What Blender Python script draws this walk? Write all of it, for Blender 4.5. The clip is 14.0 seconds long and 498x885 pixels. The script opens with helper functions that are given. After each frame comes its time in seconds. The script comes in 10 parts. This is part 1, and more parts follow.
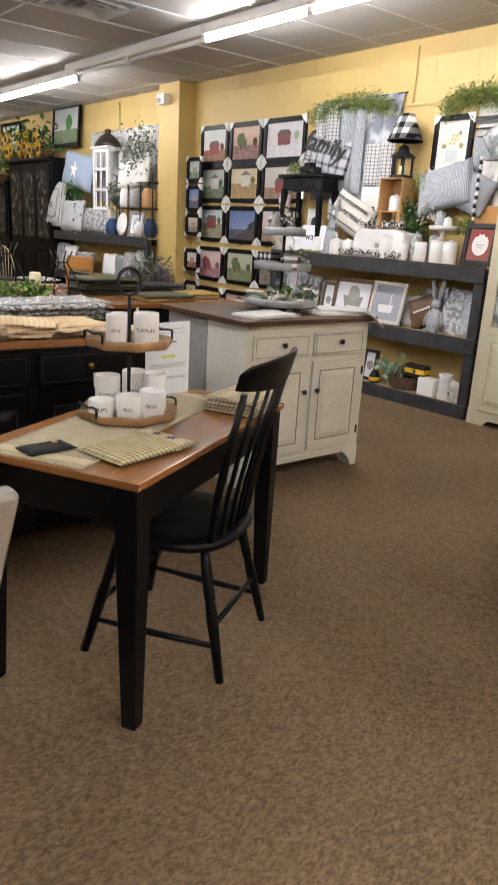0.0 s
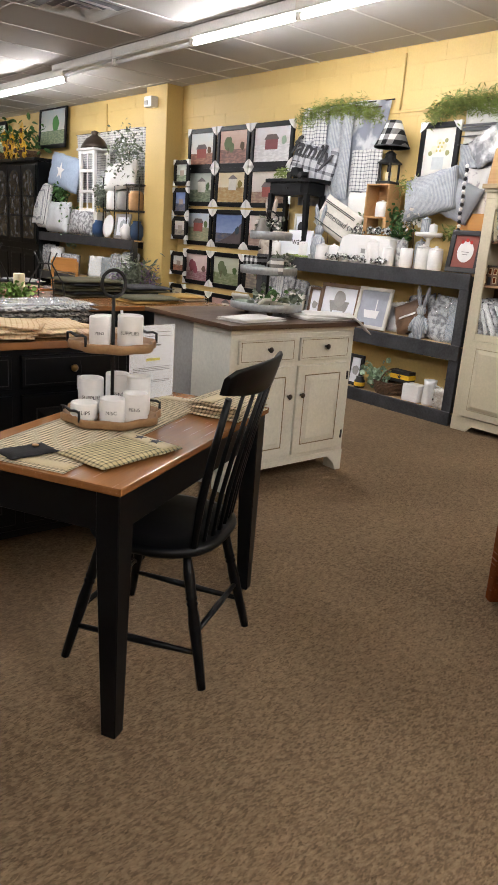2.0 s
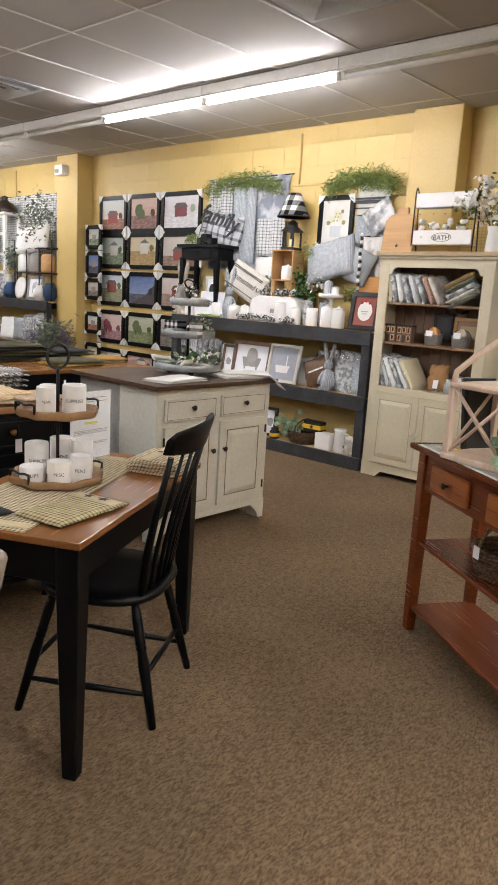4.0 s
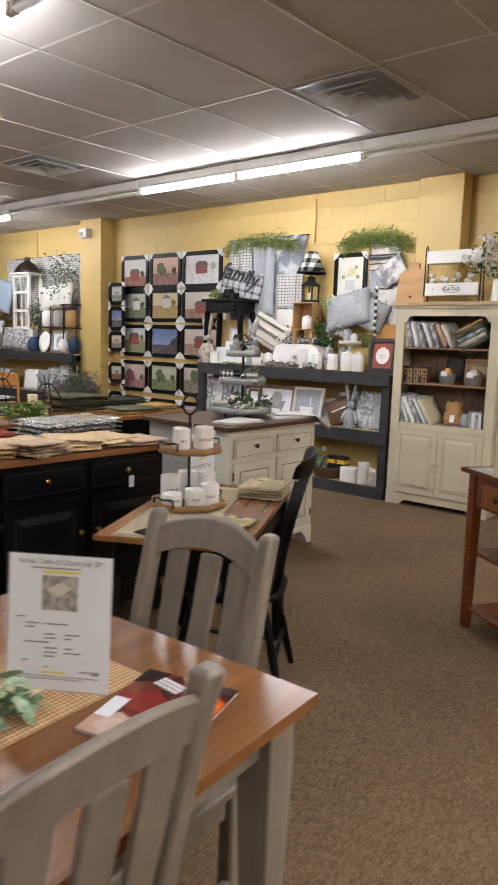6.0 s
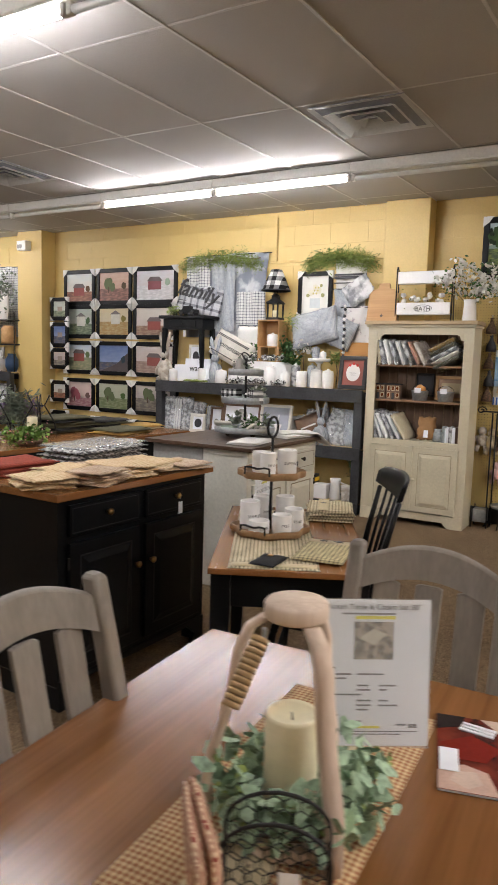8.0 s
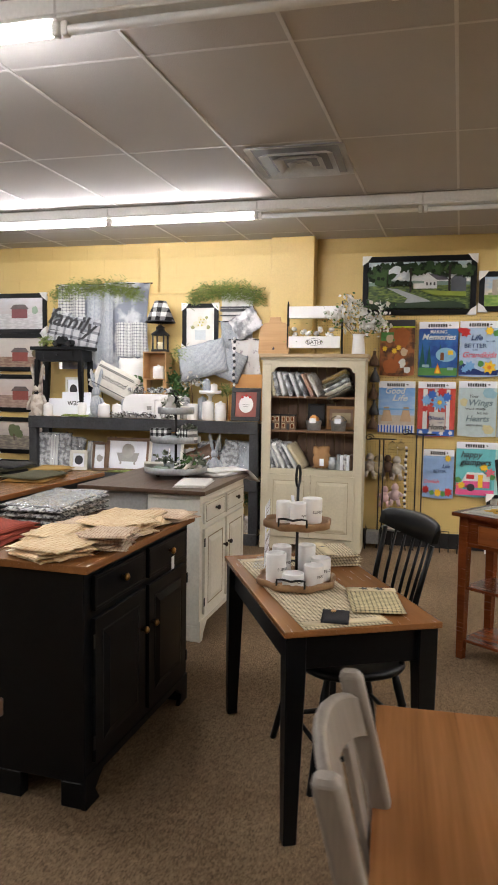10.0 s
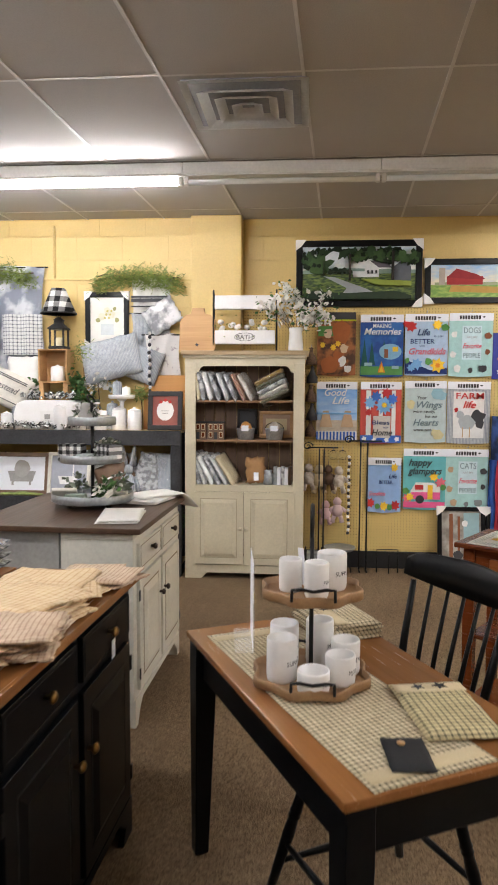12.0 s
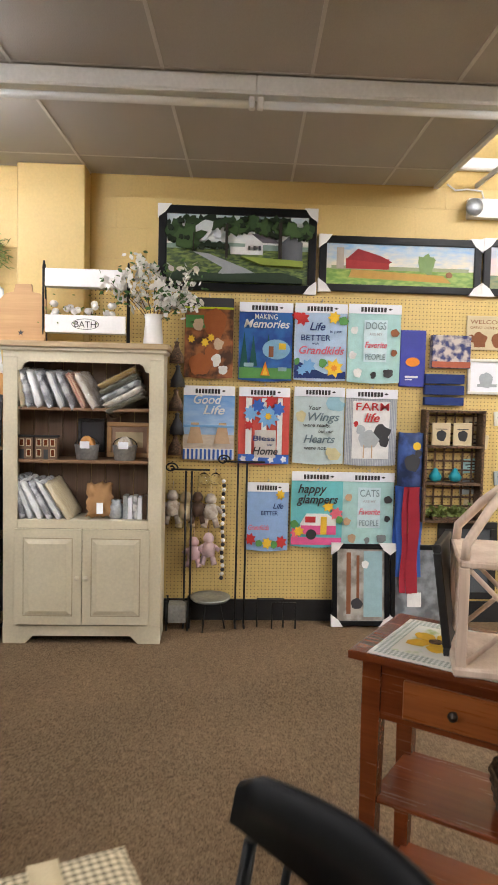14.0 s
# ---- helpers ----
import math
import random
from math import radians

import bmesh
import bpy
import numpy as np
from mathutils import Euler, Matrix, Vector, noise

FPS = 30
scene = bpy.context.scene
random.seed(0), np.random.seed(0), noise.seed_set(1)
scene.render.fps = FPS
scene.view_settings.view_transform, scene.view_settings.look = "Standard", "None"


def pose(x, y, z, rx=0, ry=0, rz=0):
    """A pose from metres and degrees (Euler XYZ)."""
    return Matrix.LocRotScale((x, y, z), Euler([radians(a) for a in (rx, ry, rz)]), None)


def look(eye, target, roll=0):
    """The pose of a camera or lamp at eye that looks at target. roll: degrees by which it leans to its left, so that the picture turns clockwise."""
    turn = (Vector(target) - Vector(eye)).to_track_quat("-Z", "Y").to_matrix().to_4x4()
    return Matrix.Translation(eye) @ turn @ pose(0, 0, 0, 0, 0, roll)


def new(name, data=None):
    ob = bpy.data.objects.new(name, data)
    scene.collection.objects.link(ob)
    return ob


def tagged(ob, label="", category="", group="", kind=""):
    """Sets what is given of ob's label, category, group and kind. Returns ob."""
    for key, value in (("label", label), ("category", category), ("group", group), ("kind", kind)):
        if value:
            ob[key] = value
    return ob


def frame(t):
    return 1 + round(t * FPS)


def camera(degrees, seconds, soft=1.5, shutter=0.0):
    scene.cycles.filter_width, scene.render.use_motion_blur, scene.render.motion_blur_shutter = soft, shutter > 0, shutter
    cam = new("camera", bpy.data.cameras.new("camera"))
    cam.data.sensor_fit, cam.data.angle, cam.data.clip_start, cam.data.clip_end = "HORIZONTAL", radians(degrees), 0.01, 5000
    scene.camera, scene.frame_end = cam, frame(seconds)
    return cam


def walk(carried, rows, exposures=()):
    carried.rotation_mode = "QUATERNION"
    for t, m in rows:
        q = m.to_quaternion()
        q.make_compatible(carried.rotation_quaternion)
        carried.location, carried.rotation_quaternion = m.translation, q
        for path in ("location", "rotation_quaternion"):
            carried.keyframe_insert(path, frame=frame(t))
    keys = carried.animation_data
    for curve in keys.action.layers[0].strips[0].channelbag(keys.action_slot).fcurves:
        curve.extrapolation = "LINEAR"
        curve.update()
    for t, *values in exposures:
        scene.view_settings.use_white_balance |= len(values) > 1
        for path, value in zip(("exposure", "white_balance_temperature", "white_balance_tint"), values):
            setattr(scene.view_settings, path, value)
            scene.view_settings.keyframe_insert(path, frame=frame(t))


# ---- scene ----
cam = camera(39.4, 14.0, 1.25, 0.45)
PATH = [
    (0, (0.116, 0.059, 1.375), (1.372, 1.503, 0.795), 3.4),
    (0.5, (0.15, 0.062, 1.349), (1.402, 1.481, 0.7), 4.5),
    (1, (0.147, 0.074, 1.349), (1.432, 1.473, 0.722), 5.5),
    (1.5, (0.141, 0.067, 1.372), (1.432, 1.472, 0.777), 4.6),
    (2, (0.129, 0.069, 1.373), (1.419, 1.489, 0.806), 4.2),
    (2.5, (0.13, 0.066, 1.369), (1.404, 1.504, 0.815), 3.5),
    (3, (0.106, 0.055, 1.381), (1.418, 1.474, 0.868), 3.8),
    (3.2, (0.08, 0.042, 1.399), (1.44, 1.424, 0.908), 4.0),
    (5.3, (-0.548, -0.15, 1.471), (0.991, 1.088, 1.134), 3.0),
    (5.5, (-0.631, -0.121, 1.477), (0.907, 1.114, 1.145), 3.3),
    (6, (-0.841, -0.03, 1.476), (0.694, 1.219, 1.187), 1.8),
    (6.5, (-1.017, 0.097, 1.495), (0.492, 1.371, 1.174), 0.7),
    (7, (-1.052, 0.291, 1.467), (0.489, 1.53, 1.167), 0.9),
    (7.2, (-1.078, 0.372, 1.468), (0.546, 1.509, 1.199), 0.7),
    (9.3, (-1.418, 1.212, 1.547), (0.385, 2.053, 1.347), 2.7),
    (9.5, (-1.423, 1.302, 1.572), (0.443, 2.01, 1.439), 3.1),
    (10, (-1.47, 1.556, 1.562), (0.465, 2.036, 1.399), 0.9),
    (10.5, (-1.288, 1.743, 1.553), (0.663, 2.157, 1.4), 1.0),
    (11, (-1.121, 1.903, 1.543), (0.834, 2.301, 1.408), 0.5),
    (11.5, (-0.861, 2.046, 1.561), (1.106, 2.373, 1.398), 0.6),
    (12, (-0.576, 2.048, 1.551), (1.411, 2.216, 1.401), 0.3),
    (12.5, (-0.233, 1.992, 1.56), (1.756, 2.168, 1.445), 0.4),
    (13, (0.137, 1.963, 1.558), (2.13, 1.831, 1.455), 1.3),
    (13.5, (0.454, 1.893, 1.558), (2.446, 1.745, 1.445), 0.7),
    (14, (0.739, 1.762, 1.572), (2.732, 1.662, 1.436), 1.4),
]
walk(cam, [(t, look(eye, target, roll)) for t, eye, target, roll in PATH], [(0, 0.56), (3.2, 0.56), (5.5, 0.40), (7.2, 0.34), (9.5, 0.42), (11.5, 0.52), (12.5, 0.55), (14, 0.64)])

# ---- world: the shop is closed, a faint grey world stands behind the walls ----
world = bpy.data.worlds.new("world")
scene.world = world
world.use_nodes = True
world.node_tree.nodes["Background"].inputs[0].default_value = (0.6, 0.65, 0.75, 1)
world.node_tree.nodes["Background"].inputs[1].default_value = 0.05
scene.view_settings.exposure = 0.62

CEIL, WALL, PILLAR, PEG = 3.015, 5.44, 5.335, 5.52


# ---- materials ----
def mat(name, color, rough=0.6, metal=0.0, vary=0.12, scale=6.0, fine=60.0, bump=0.15, dist=0.002, stretch=(1, 1, 1), dark=None, spec=0.5, sheen=0.0, rand=0.0, alpha=1.0, trans=0.0):
    """A surface with a slow change of tone, a fine grain and a slight relief."""
    m = bpy.data.materials.new(name)
    m.use_nodes = True
    nt = m.node_tree
    N, L = nt.nodes, nt.links
    b = N["Principled BSDF"]
    tc, mp = N.new("ShaderNodeTexCoord"), N.new("ShaderNodeMapping")
    mp.inputs["Scale"].default_value = stretch
    L.new(tc.outputs["Object"], mp.inputs[0])
    n1, n2 = N.new("ShaderNodeTexNoise"), N.new("ShaderNodeTexNoise")
    n1.inputs["Scale"].default_value, n1.inputs["Detail"].default_value = scale, 4
    n2.inputs["Scale"].default_value, n2.inputs["Detail"].default_value = fine, 3
    L.new(mp.outputs[0], n1.inputs[0]), L.new(mp.outputs[0], n2.inputs[0])
    mix = N.new("ShaderNodeMixRGB")
    mix.blend_type = "MIX"
    d = dark or tuple(c * (1 - 2.2 * vary) for c in color)
    lite = tuple(min(1, c * (1 + 1.2 * vary)) for c in color)
    mix.inputs[1].default_value, mix.inputs[2].default_value = (*d, 1), (*lite, 1)
    ad = N.new("ShaderNodeMath")
    ad.operation = "MULTIPLY_ADD"
    L.new(n2.outputs[0], ad.inputs[0])
    ad.inputs[1].default_value = 0.5
    half = N.new("ShaderNodeMath")
    half.operation = "MULTIPLY"
    half.inputs[1].default_value = 0.5
    L.new(n1.outputs[0], half.inputs[0]), L.new(half.outputs[0], ad.inputs[2])
    ramp = N.new("ShaderNodeMapRange")
    ramp.inputs[1].default_value, ramp.inputs[2].default_value = 0.3, 0.7
    L.new(ad.outputs[0], ramp.inputs[0]), L.new(ramp.outputs[0], mix.inputs[0])
    out = mix.outputs[0]
    if rand:
        oi, hs, mr = N.new("ShaderNodeObjectInfo"), N.new("ShaderNodeHueSaturation"), N.new("ShaderNodeMapRange")
        mr.inputs[3].default_value, mr.inputs[4].default_value = 1 - rand, 1 + rand
        L.new(oi.outputs["Random"], mr.inputs[0]), L.new(mr.outputs[0], hs.inputs["Value"]), L.new(out, hs.inputs["Color"])
        out = hs.outputs[0]
    L.new(out, b.inputs["Base Color"])
    b.inputs["Roughness"].default_value, b.inputs["Metallic"].default_value = rough, metal
    b.inputs["Specular IOR Level"].default_value = spec
    b.inputs["Sheen Weight"].default_value = sheen
    b.inputs["Transmission Weight"].default_value = trans
    b.inputs["Alpha"].default_value = alpha
    if bump:
        bp = N.new("ShaderNodeBump")
        bp.inputs["Strength"].default_value, bp.inputs["Distance"].default_value = bump, dist
        L.new(n2.outputs[0], bp.inputs["Height"]), L.new(bp.outputs[0], b.inputs["Normal"])
    return m


def carpet_mat():
    """Loop carpet: brown and grey-green flecks in short slanted rows."""
    m = mat("carpet", (0.22, 0.15, 0.09), 0.95, vary=0.16, scale=1.1, fine=30, bump=0.0, spec=0.05, sheen=0.0)
    nt = m.node_tree
    N, L = nt.nodes, nt.links
    b = N["Principled BSDF"]
    base = b.inputs["Base Color"].links[0].from_socket
    tc, mp = N.new("ShaderNodeTexCoord"), N.new("ShaderNodeMapping")
    mp.inputs["Rotation"].default_value, mp.inputs["Scale"].default_value = (0, 0, 0.7), (1.0, 2.2, 1)
    L.new(tc.outputs["Object"], mp.inputs[0])
    v, n, n3 = N.new("ShaderNodeTexVoronoi"), N.new("ShaderNodeTexNoise"), N.new("ShaderNodeTexNoise")
    v.inputs["Scale"].default_value = 100
    n.inputs["Scale"].default_value, n.inputs["Detail"].default_value = 46, 7
    n3.inputs["Scale"].default_value, n3.inputs["Detail"].default_value = 420, 2
    for q in (v, n, n3):
        L.new(mp.outputs[0], q.inputs["Vector"])
    a = N.new("ShaderNodeMixRGB")
    a.blend_type, a.inputs[0].default_value = "OVERLAY", 0.78
    g = N.new("ShaderNodeMixRGB")
    g.blend_type, g.inputs[0].default_value = "MIX", 0.5
    L.new(n.outputs["Fac"], g.inputs[1]), L.new(v.outputs["Color"], g.inputs[2])
    bw = N.new("ShaderNodeRGBToBW")
    L.new(g.outputs[0], bw.inputs[0]), L.new(base, a.inputs[1]), L.new(bw.outputs[0], a.inputs[2])
    t = N.new("ShaderNodeMixRGB")
    t.blend_type = "MIX"
    L.new(a.outputs[0], t.inputs[1])
    t.inputs[2].default_value = (0.27, 0.20, 0.125, 1)
    mr = N.new("ShaderNodeMapRange")
    mr.inputs[1].default_value, mr.inputs[2].default_value, mr.inputs[4].default_value = 0.5, 0.75, 0.7
    L.new(n.outputs["Fac"], mr.inputs[0]), L.new(mr.outputs[0], t.inputs[0]), L.new(t.outputs[0], b.inputs["Base Color"])
    bp = N.new("ShaderNodeBump")
    bp.inputs["Strength"].default_value, bp.inputs["Distance"].default_value = 0.7, 0.006
    s = N.new("ShaderNodeMath")
    L.new(n3.outputs["Fac"], s.inputs[0]), L.new(v.outputs["Distance"], s.inputs[1])
    L.new(s.outputs[0], bp.inputs["Height"]), L.new(bp.outputs[0], b.inputs["Normal"])
    return m


def wood_mat(name, c1, c2, rough=0.35, along=0, scale=1.0):
    """Wood with a grain along one axis."""
    m = bpy.data.materials.new(name)
    m.use_nodes = True
    N, L = m.node_tree.nodes, m.node_tree.links
    b = N["Principled BSDF"]
    tc, mp = N.new("ShaderNodeTexCoord"), N.new("ShaderNodeMapping")
    st = [9.0 * scale] * 3
    st[along] = 0.3 * scale
    mp.inputs["Scale"].default_value = st
    L.new(tc.outputs["Object"], mp.inputs[0])
    n1, n2 = N.new("ShaderNodeTexNoise"), N.new("ShaderNodeTexNoise")
    n1.inputs["Scale"].default_value, n1.inputs["Detail"].default_value, n1.inputs["Distortion"].default_value = 1.6, 6, 0.8
    n2.inputs["Scale"].default_value, n2.inputs["Detail"].default_value = 14, 4
    L.new(mp.outputs[0], n1.inputs[0]), L.new(mp.outputs[0], n2.inputs[0])
    mx = N.new("ShaderNodeMixRGB")
    mx.inputs[1].default_value, mx.inputs[2].default_value = (*c1, 1), (*c2, 1)
    mr = N.new("ShaderNodeMapRange")
    mr.inputs[1].default_value, mr.inputs[2].default_value = 0.32, 0.68
    av = N.new("ShaderNodeMixRGB")
    av.inputs[0].default_value = 0.35
    L.new(n1.outputs["Fac"], av.inputs[1]), L.new(n2.outputs["Fac"], av.inputs[2]), L.new(av.outputs[0], mr.inputs[0])
    L.new(mr.outputs[0], mx.inputs[0]), L.new(mx.outputs[0], b.inputs["Base Color"])
    r2 = N.new("ShaderNodeMapRange")
    r2.inputs[3].default_value, r2.inputs[4].default_value = rough - 0.08, rough + 0.12
    L.new(n2.outputs["Fac"], r2.inputs[0]), L.new(r2.outputs[0], b.inputs["Roughness"])
    bp = N.new("ShaderNodeBump")
    bp.inputs["Strength"].default_value, bp.inputs["Distance"].default_value = 0.12, 0.0015
    L.new(n2.outputs["Fac"], bp.inputs["Height"]), L.new(bp.outputs[0], b.inputs["Normal"])
    return m


def check_mat(name, c1, c2, size=0.03, c3=None, axes=(0, 1), thin=0.5, rough=0.9):
    """Woven check or stripe: bands along two axes laid over one another."""
    m = bpy.data.materials.new(name)
    m.use_nodes = True
    N, L = m.node_tree.nodes, m.node_tree.links
    b = N["Principled BSDF"]
    tc, sx = N.new("ShaderNodeTexCoord"), N.new("ShaderNodeSeparateXYZ")
    L.new(tc.outputs["Object"], sx.inputs[0])
    bands = []
    for a in axes:
        d, f, g = N.new("ShaderNodeMath"), N.new("ShaderNodeMath"), N.new("ShaderNodeMath")
        d.operation, f.operation, g.operation = "DIVIDE", "FRACT", "LESS_THAN"
        d.inputs[1].default_value, g.inputs[1].default_value = size, thin
        L.new(sx.outputs[a], d.inputs[0]), L.new(d.outputs[0], f.inputs[0]), L.new(f.outputs[0], g.inputs[0])
        bands.append(g.outputs[0])
    s = N.new("ShaderNodeMath")
    s.operation = "ADD"
    L.new(bands[0], s.inputs[0])
    if len(bands) > 1:
        L.new(bands[1], s.inputs[1])
    else:
        L.new(bands[0], s.inputs[1])
    h = N.new("ShaderNodeMath")
    h.operation = "MULTIPLY"
    h.inputs[1].default_value = 0.5
    L.new(s.outputs[0], h.inputs[0])
    r = N.new("ShaderNodeValToRGB")
    r.color_ramp.interpolation = "CONSTANT"
    mid = c3 or tuple((p + q) / 2 for p, q in zip(c1, c2))
    r.color_ramp.elements[0].color = (*c1, 1)
    r.color_ramp.elements[1].position, r.color_ramp.elements[1].color = 0.75, (*c2, 1)
    e = r.color_ramp.elements.new(0.25)
    e.color = (*mid, 1)
    L.new(h.outputs[0], r.inputs[0])
    n = N.new("ShaderNodeTexNoise")
    n.inputs["Scale"].default_value, n.inputs["Detail"].default_value = 35, 4
    L.new(tc.outputs["Object"], n.inputs[0])
    o = N.new("ShaderNodeMixRGB")
    o.blend_type, o.inputs[0].default_value = "OVERLAY", 0.35
    L.new(r.outputs[0], o.inputs[1]), L.new(n.outputs["Fac"], o.inputs[2]), L.new(o.outputs[0], b.inputs["Base Color"])
    b.inputs["Roughness"].default_value = rough
    b.inputs["Specular IOR Level"].default_value = 0.2
    n2, bp = N.new("ShaderNodeTexNoise"), N.new("ShaderNodeBump")
    n2.inputs["Scale"].default_value = 400
    bp.inputs["Strength"].default_value, bp.inputs["Distance"].default_value = 0.4, 0.002
    L.new(tc.outputs["Object"], n2.inputs[0]), L.new(n2.outputs["Fac"], bp.inputs["Height"]), L.new(bp.outputs[0], b.inputs["Normal"])
    return m


def peg_mat():
    """Yellow-painted pegboard with a grid of small round holes."""
    m = mat("pegboard", (0.68, 0.50, 0.18), 0.6, vary=0.06, scale=2, fine=40, bump=0.05)
    N, L = m.node_tree.nodes, m.node_tree.links
    b = N["Principled BSDF"]
    base = b.inputs["Base Color"].links[0].from_socket
    tc, sx = N.new("ShaderNodeTexCoord"), N.new("ShaderNodeSeparateXYZ")
    L.new(tc.outputs["Object"], sx.inputs[0])
    sq = []
    for a in (1, 2):
        d, f, c, p = [N.new("ShaderNodeMath") for _ in range(4)]
        d.operation, f.operation, c.operation, p.operation = "DIVIDE", "FRACT", "SUBTRACT", "POWER"
        d.inputs[1].default_value, c.inputs[1].default_value, p.inputs[1].default_value = 0.0254, 0.5, 2
        L.new(sx.outputs[a], d.inputs[0]), L.new(d.outputs[0], f.inputs[0]), L.new(f.outputs[0], c.inputs[0]), L.new(c.outputs[0], p.inputs[0])
        sq.append(p.outputs[0])
    s, l = N.new("ShaderNodeMath"), N.new("ShaderNodeMath")
    l.operation, l.inputs[1].default_value = "LESS_THAN", 0.022
    L.new(sq[0], s.inputs[0]), L.new(sq[1], s.inputs[1]), L.new(s.outputs[0], l.inputs[0])
    x = N.new("ShaderNodeMixRGB")
    x.inputs[2].default_value = (0.10, 0.06, 0.02, 1)
    L.new(l.outputs[0], x.inputs[0]), L.new(base, x.inputs[1]), L.new(x.outputs[0], b.inputs["Base Color"])
    return m


def glow_mat(name, color, strength):
    m = bpy.data.materials.new(name)
    m.use_nodes = True
    b = m.node_tree.nodes["Principled BSDF"]
    b.inputs["Base Color"].default_value = (0.9, 0.9, 0.9, 1)
    b.inputs["Emission Color"].default_value, b.inputs["Emission Strength"].default_value = (*color, 1), strength
    return m


TUBE_POWER = 75.0
M = dict(
    carpet=carpet_mat(),
    yellow=mat("yellow_paint", (0.64, 0.465, 0.17), 0.5, vary=0.045, scale=1.5, fine=70, bump=0.25, dist=0.003, rand=0.012),
    mortar=mat("painted_joint", (0.60, 0.43, 0.155), 0.7, vary=0.06),
    peg=peg_mat(),
    plain=mat("shop_wall_paint", (0.62, 0.5, 0.3), 0.6, vary=0.06, scale=1.5),
    ceil=mat("ceiling_tile", (0.50, 0.478, 0.452), 0.9, vary=0.05, scale=0.9, fine=150, bump=0.5, dist=0.003, spec=0.2),
    tbar=mat("white_grid_bar", (0.66, 0.64, 0.61), 0.5, vary=0.05),
    gap=mat("dark_gap", (0.03, 0.03, 0.03), 0.9),
    enamel=mat("white_enamel_steel", (0.78, 0.77, 0.74), 0.35, vary=0.05, scale=3),
    tube=glow_mat("lit_tube", (1.0, 0.985, 1.01), TUBE_POWER),
    deadtube=mat("unlit_tube", (0.82, 0.82, 0.80), 0.25, vary=0.02),
    vent=mat("vent_metal", (0.82, 0.82, 0.80), 0.45, metal=0.0, vary=0.06),
    blackpaint=mat("black_paint", (0.0024, 0.0030, 0.0040), 0.38, vary=0.2, scale=5, bump=0.08, spec=0.2),
    black=mat("matte_black", (0.010, 0.010, 0.011), 0.55, vary=0.2),
    rackpaint=mat("charcoal_rack_paint", (0.035, 0.036, 0.04), 0.6, vary=0.3, scale=7, bump=0.3),
    cream=mat("cream_paint", (0.62, 0.56, 0.41), 0.45, vary=0.06, scale=3, bump=0.08),
    white=mat("offwhite_paint", (0.70, 0.68, 0.60), 0.45, vary=0.07, scale=4, bump=0.08),
    glaze=mat("brown_glaze_line", (0.25, 0.19, 0.11), 0.5, vary=0.2),
    greypaint=mat("grey_wash_paint", (0.34, 0.33, 0.315), 0.5, vary=0.1, scale=4),
    darkwood=wood_mat("dark_walnut", (0.055, 0.030, 0.018), (0.11, 0.06, 0.035), 0.3),
    cherry=wood_mat("honey_cherry", (0.215, 0.088, 0.028), (0.285, 0.122, 0.040), 0.22),
    cherryx=wood_mat("cherry_across", (0.20, 0.075, 0.022), (0.36, 0.155, 0.05), 0.3, along=1),
    redwood=wood_mat("red_cherry", (0.105, 0.022, 0.006), (0.19, 0.046, 0.012), 0.22),
    greywood=wood_mat("grey_washed_wood", (0.175, 0.148, 0.125), (0.275, 0.24, 0.205), 0.42, along=2),
    palewood=wood_mat("pale_pine", (0.56, 0.41, 0.31), (0.80, 0.66, 0.54), 0.6, along=2),
    tan=wood_mat("tan_board", (0.40, 0.22, 0.09), (0.56, 0.34, 0.15), 0.6),
    brownback=wood_mat("brown_bead_board", (0.10, 0.055, 0.03), (0.19, 0.11, 0.065), 0.5, along=2),
    orangewood=wood_mat("orange_pine", (0.42, 0.17, 0.035), (0.60, 0.28, 0.07), 0.45),
    bronze=mat("bronze_knob", (0.06, 0.045, 0.035), 0.35, metal=0.8),
    brass=mat("brass_knob", (0.40, 0.25, 0.09), 0.3, metal=1.0),
    iron=mat("black_iron", (0.02, 0.02, 0.02), 0.5, metal=0.5),
    galv=mat("galvanized_metal", (0.42, 0.45, 0.47), 0.42, metal=0.7, vary=0.15, scale=14),
    porcelain=mat("white_ceramic", (0.88, 0.87, 0.86), 0.35, vary=0.03),
    paper=mat("white_paper", (0.86, 0.88, 0.93), 0.6, vary=0.02, bump=0.0),
    towel=mat("white_cloth", (0.80, 0.79, 0.76), 0.95, vary=0.05, scale=12, fine=200, bump=0.5, sheen=0.2),
    ink=mat("dark_ink", (0.03, 0.03, 0.035), 0.6, vary=0.05, bump=0.0),
    corner=mat("white_card_corner", (0.82, 0.81, 0.79), 0.5, vary=0.02, bump=0.0),
)


# ---- mesh helpers ----
def box(bm, x0, x1, y0, y1, z0, z1, bevel=0.0, m=None, seg=1):
    vs = [bm.verts.new((x, y, z)) for z in (z0, z1) for y in (y0, y1) for x in (x0, x1)]
    fs = [bm.faces.new([vs[i] for i in q]) for q in ((0, 2, 3, 1), (4, 5, 7, 6), (0, 1, 5, 4), (2, 6, 7, 3), (0, 4, 6, 2), (1, 3, 7, 5))]
    if bevel:
        es = list({e for f in fs for e in f.edges})
        r = bmesh.ops.bevel(bm, geom=es, offset=bevel, segments=seg, profile=0.7, affect="EDGES")
        vs = list({v for f in r["faces"] for v in f.verts} | {v for v in vs if v.is_valid})
    if m is not None:
        bmesh.ops.transform(bm, matrix=m, verts=[v for v in vs if v.is_valid])
    return bm


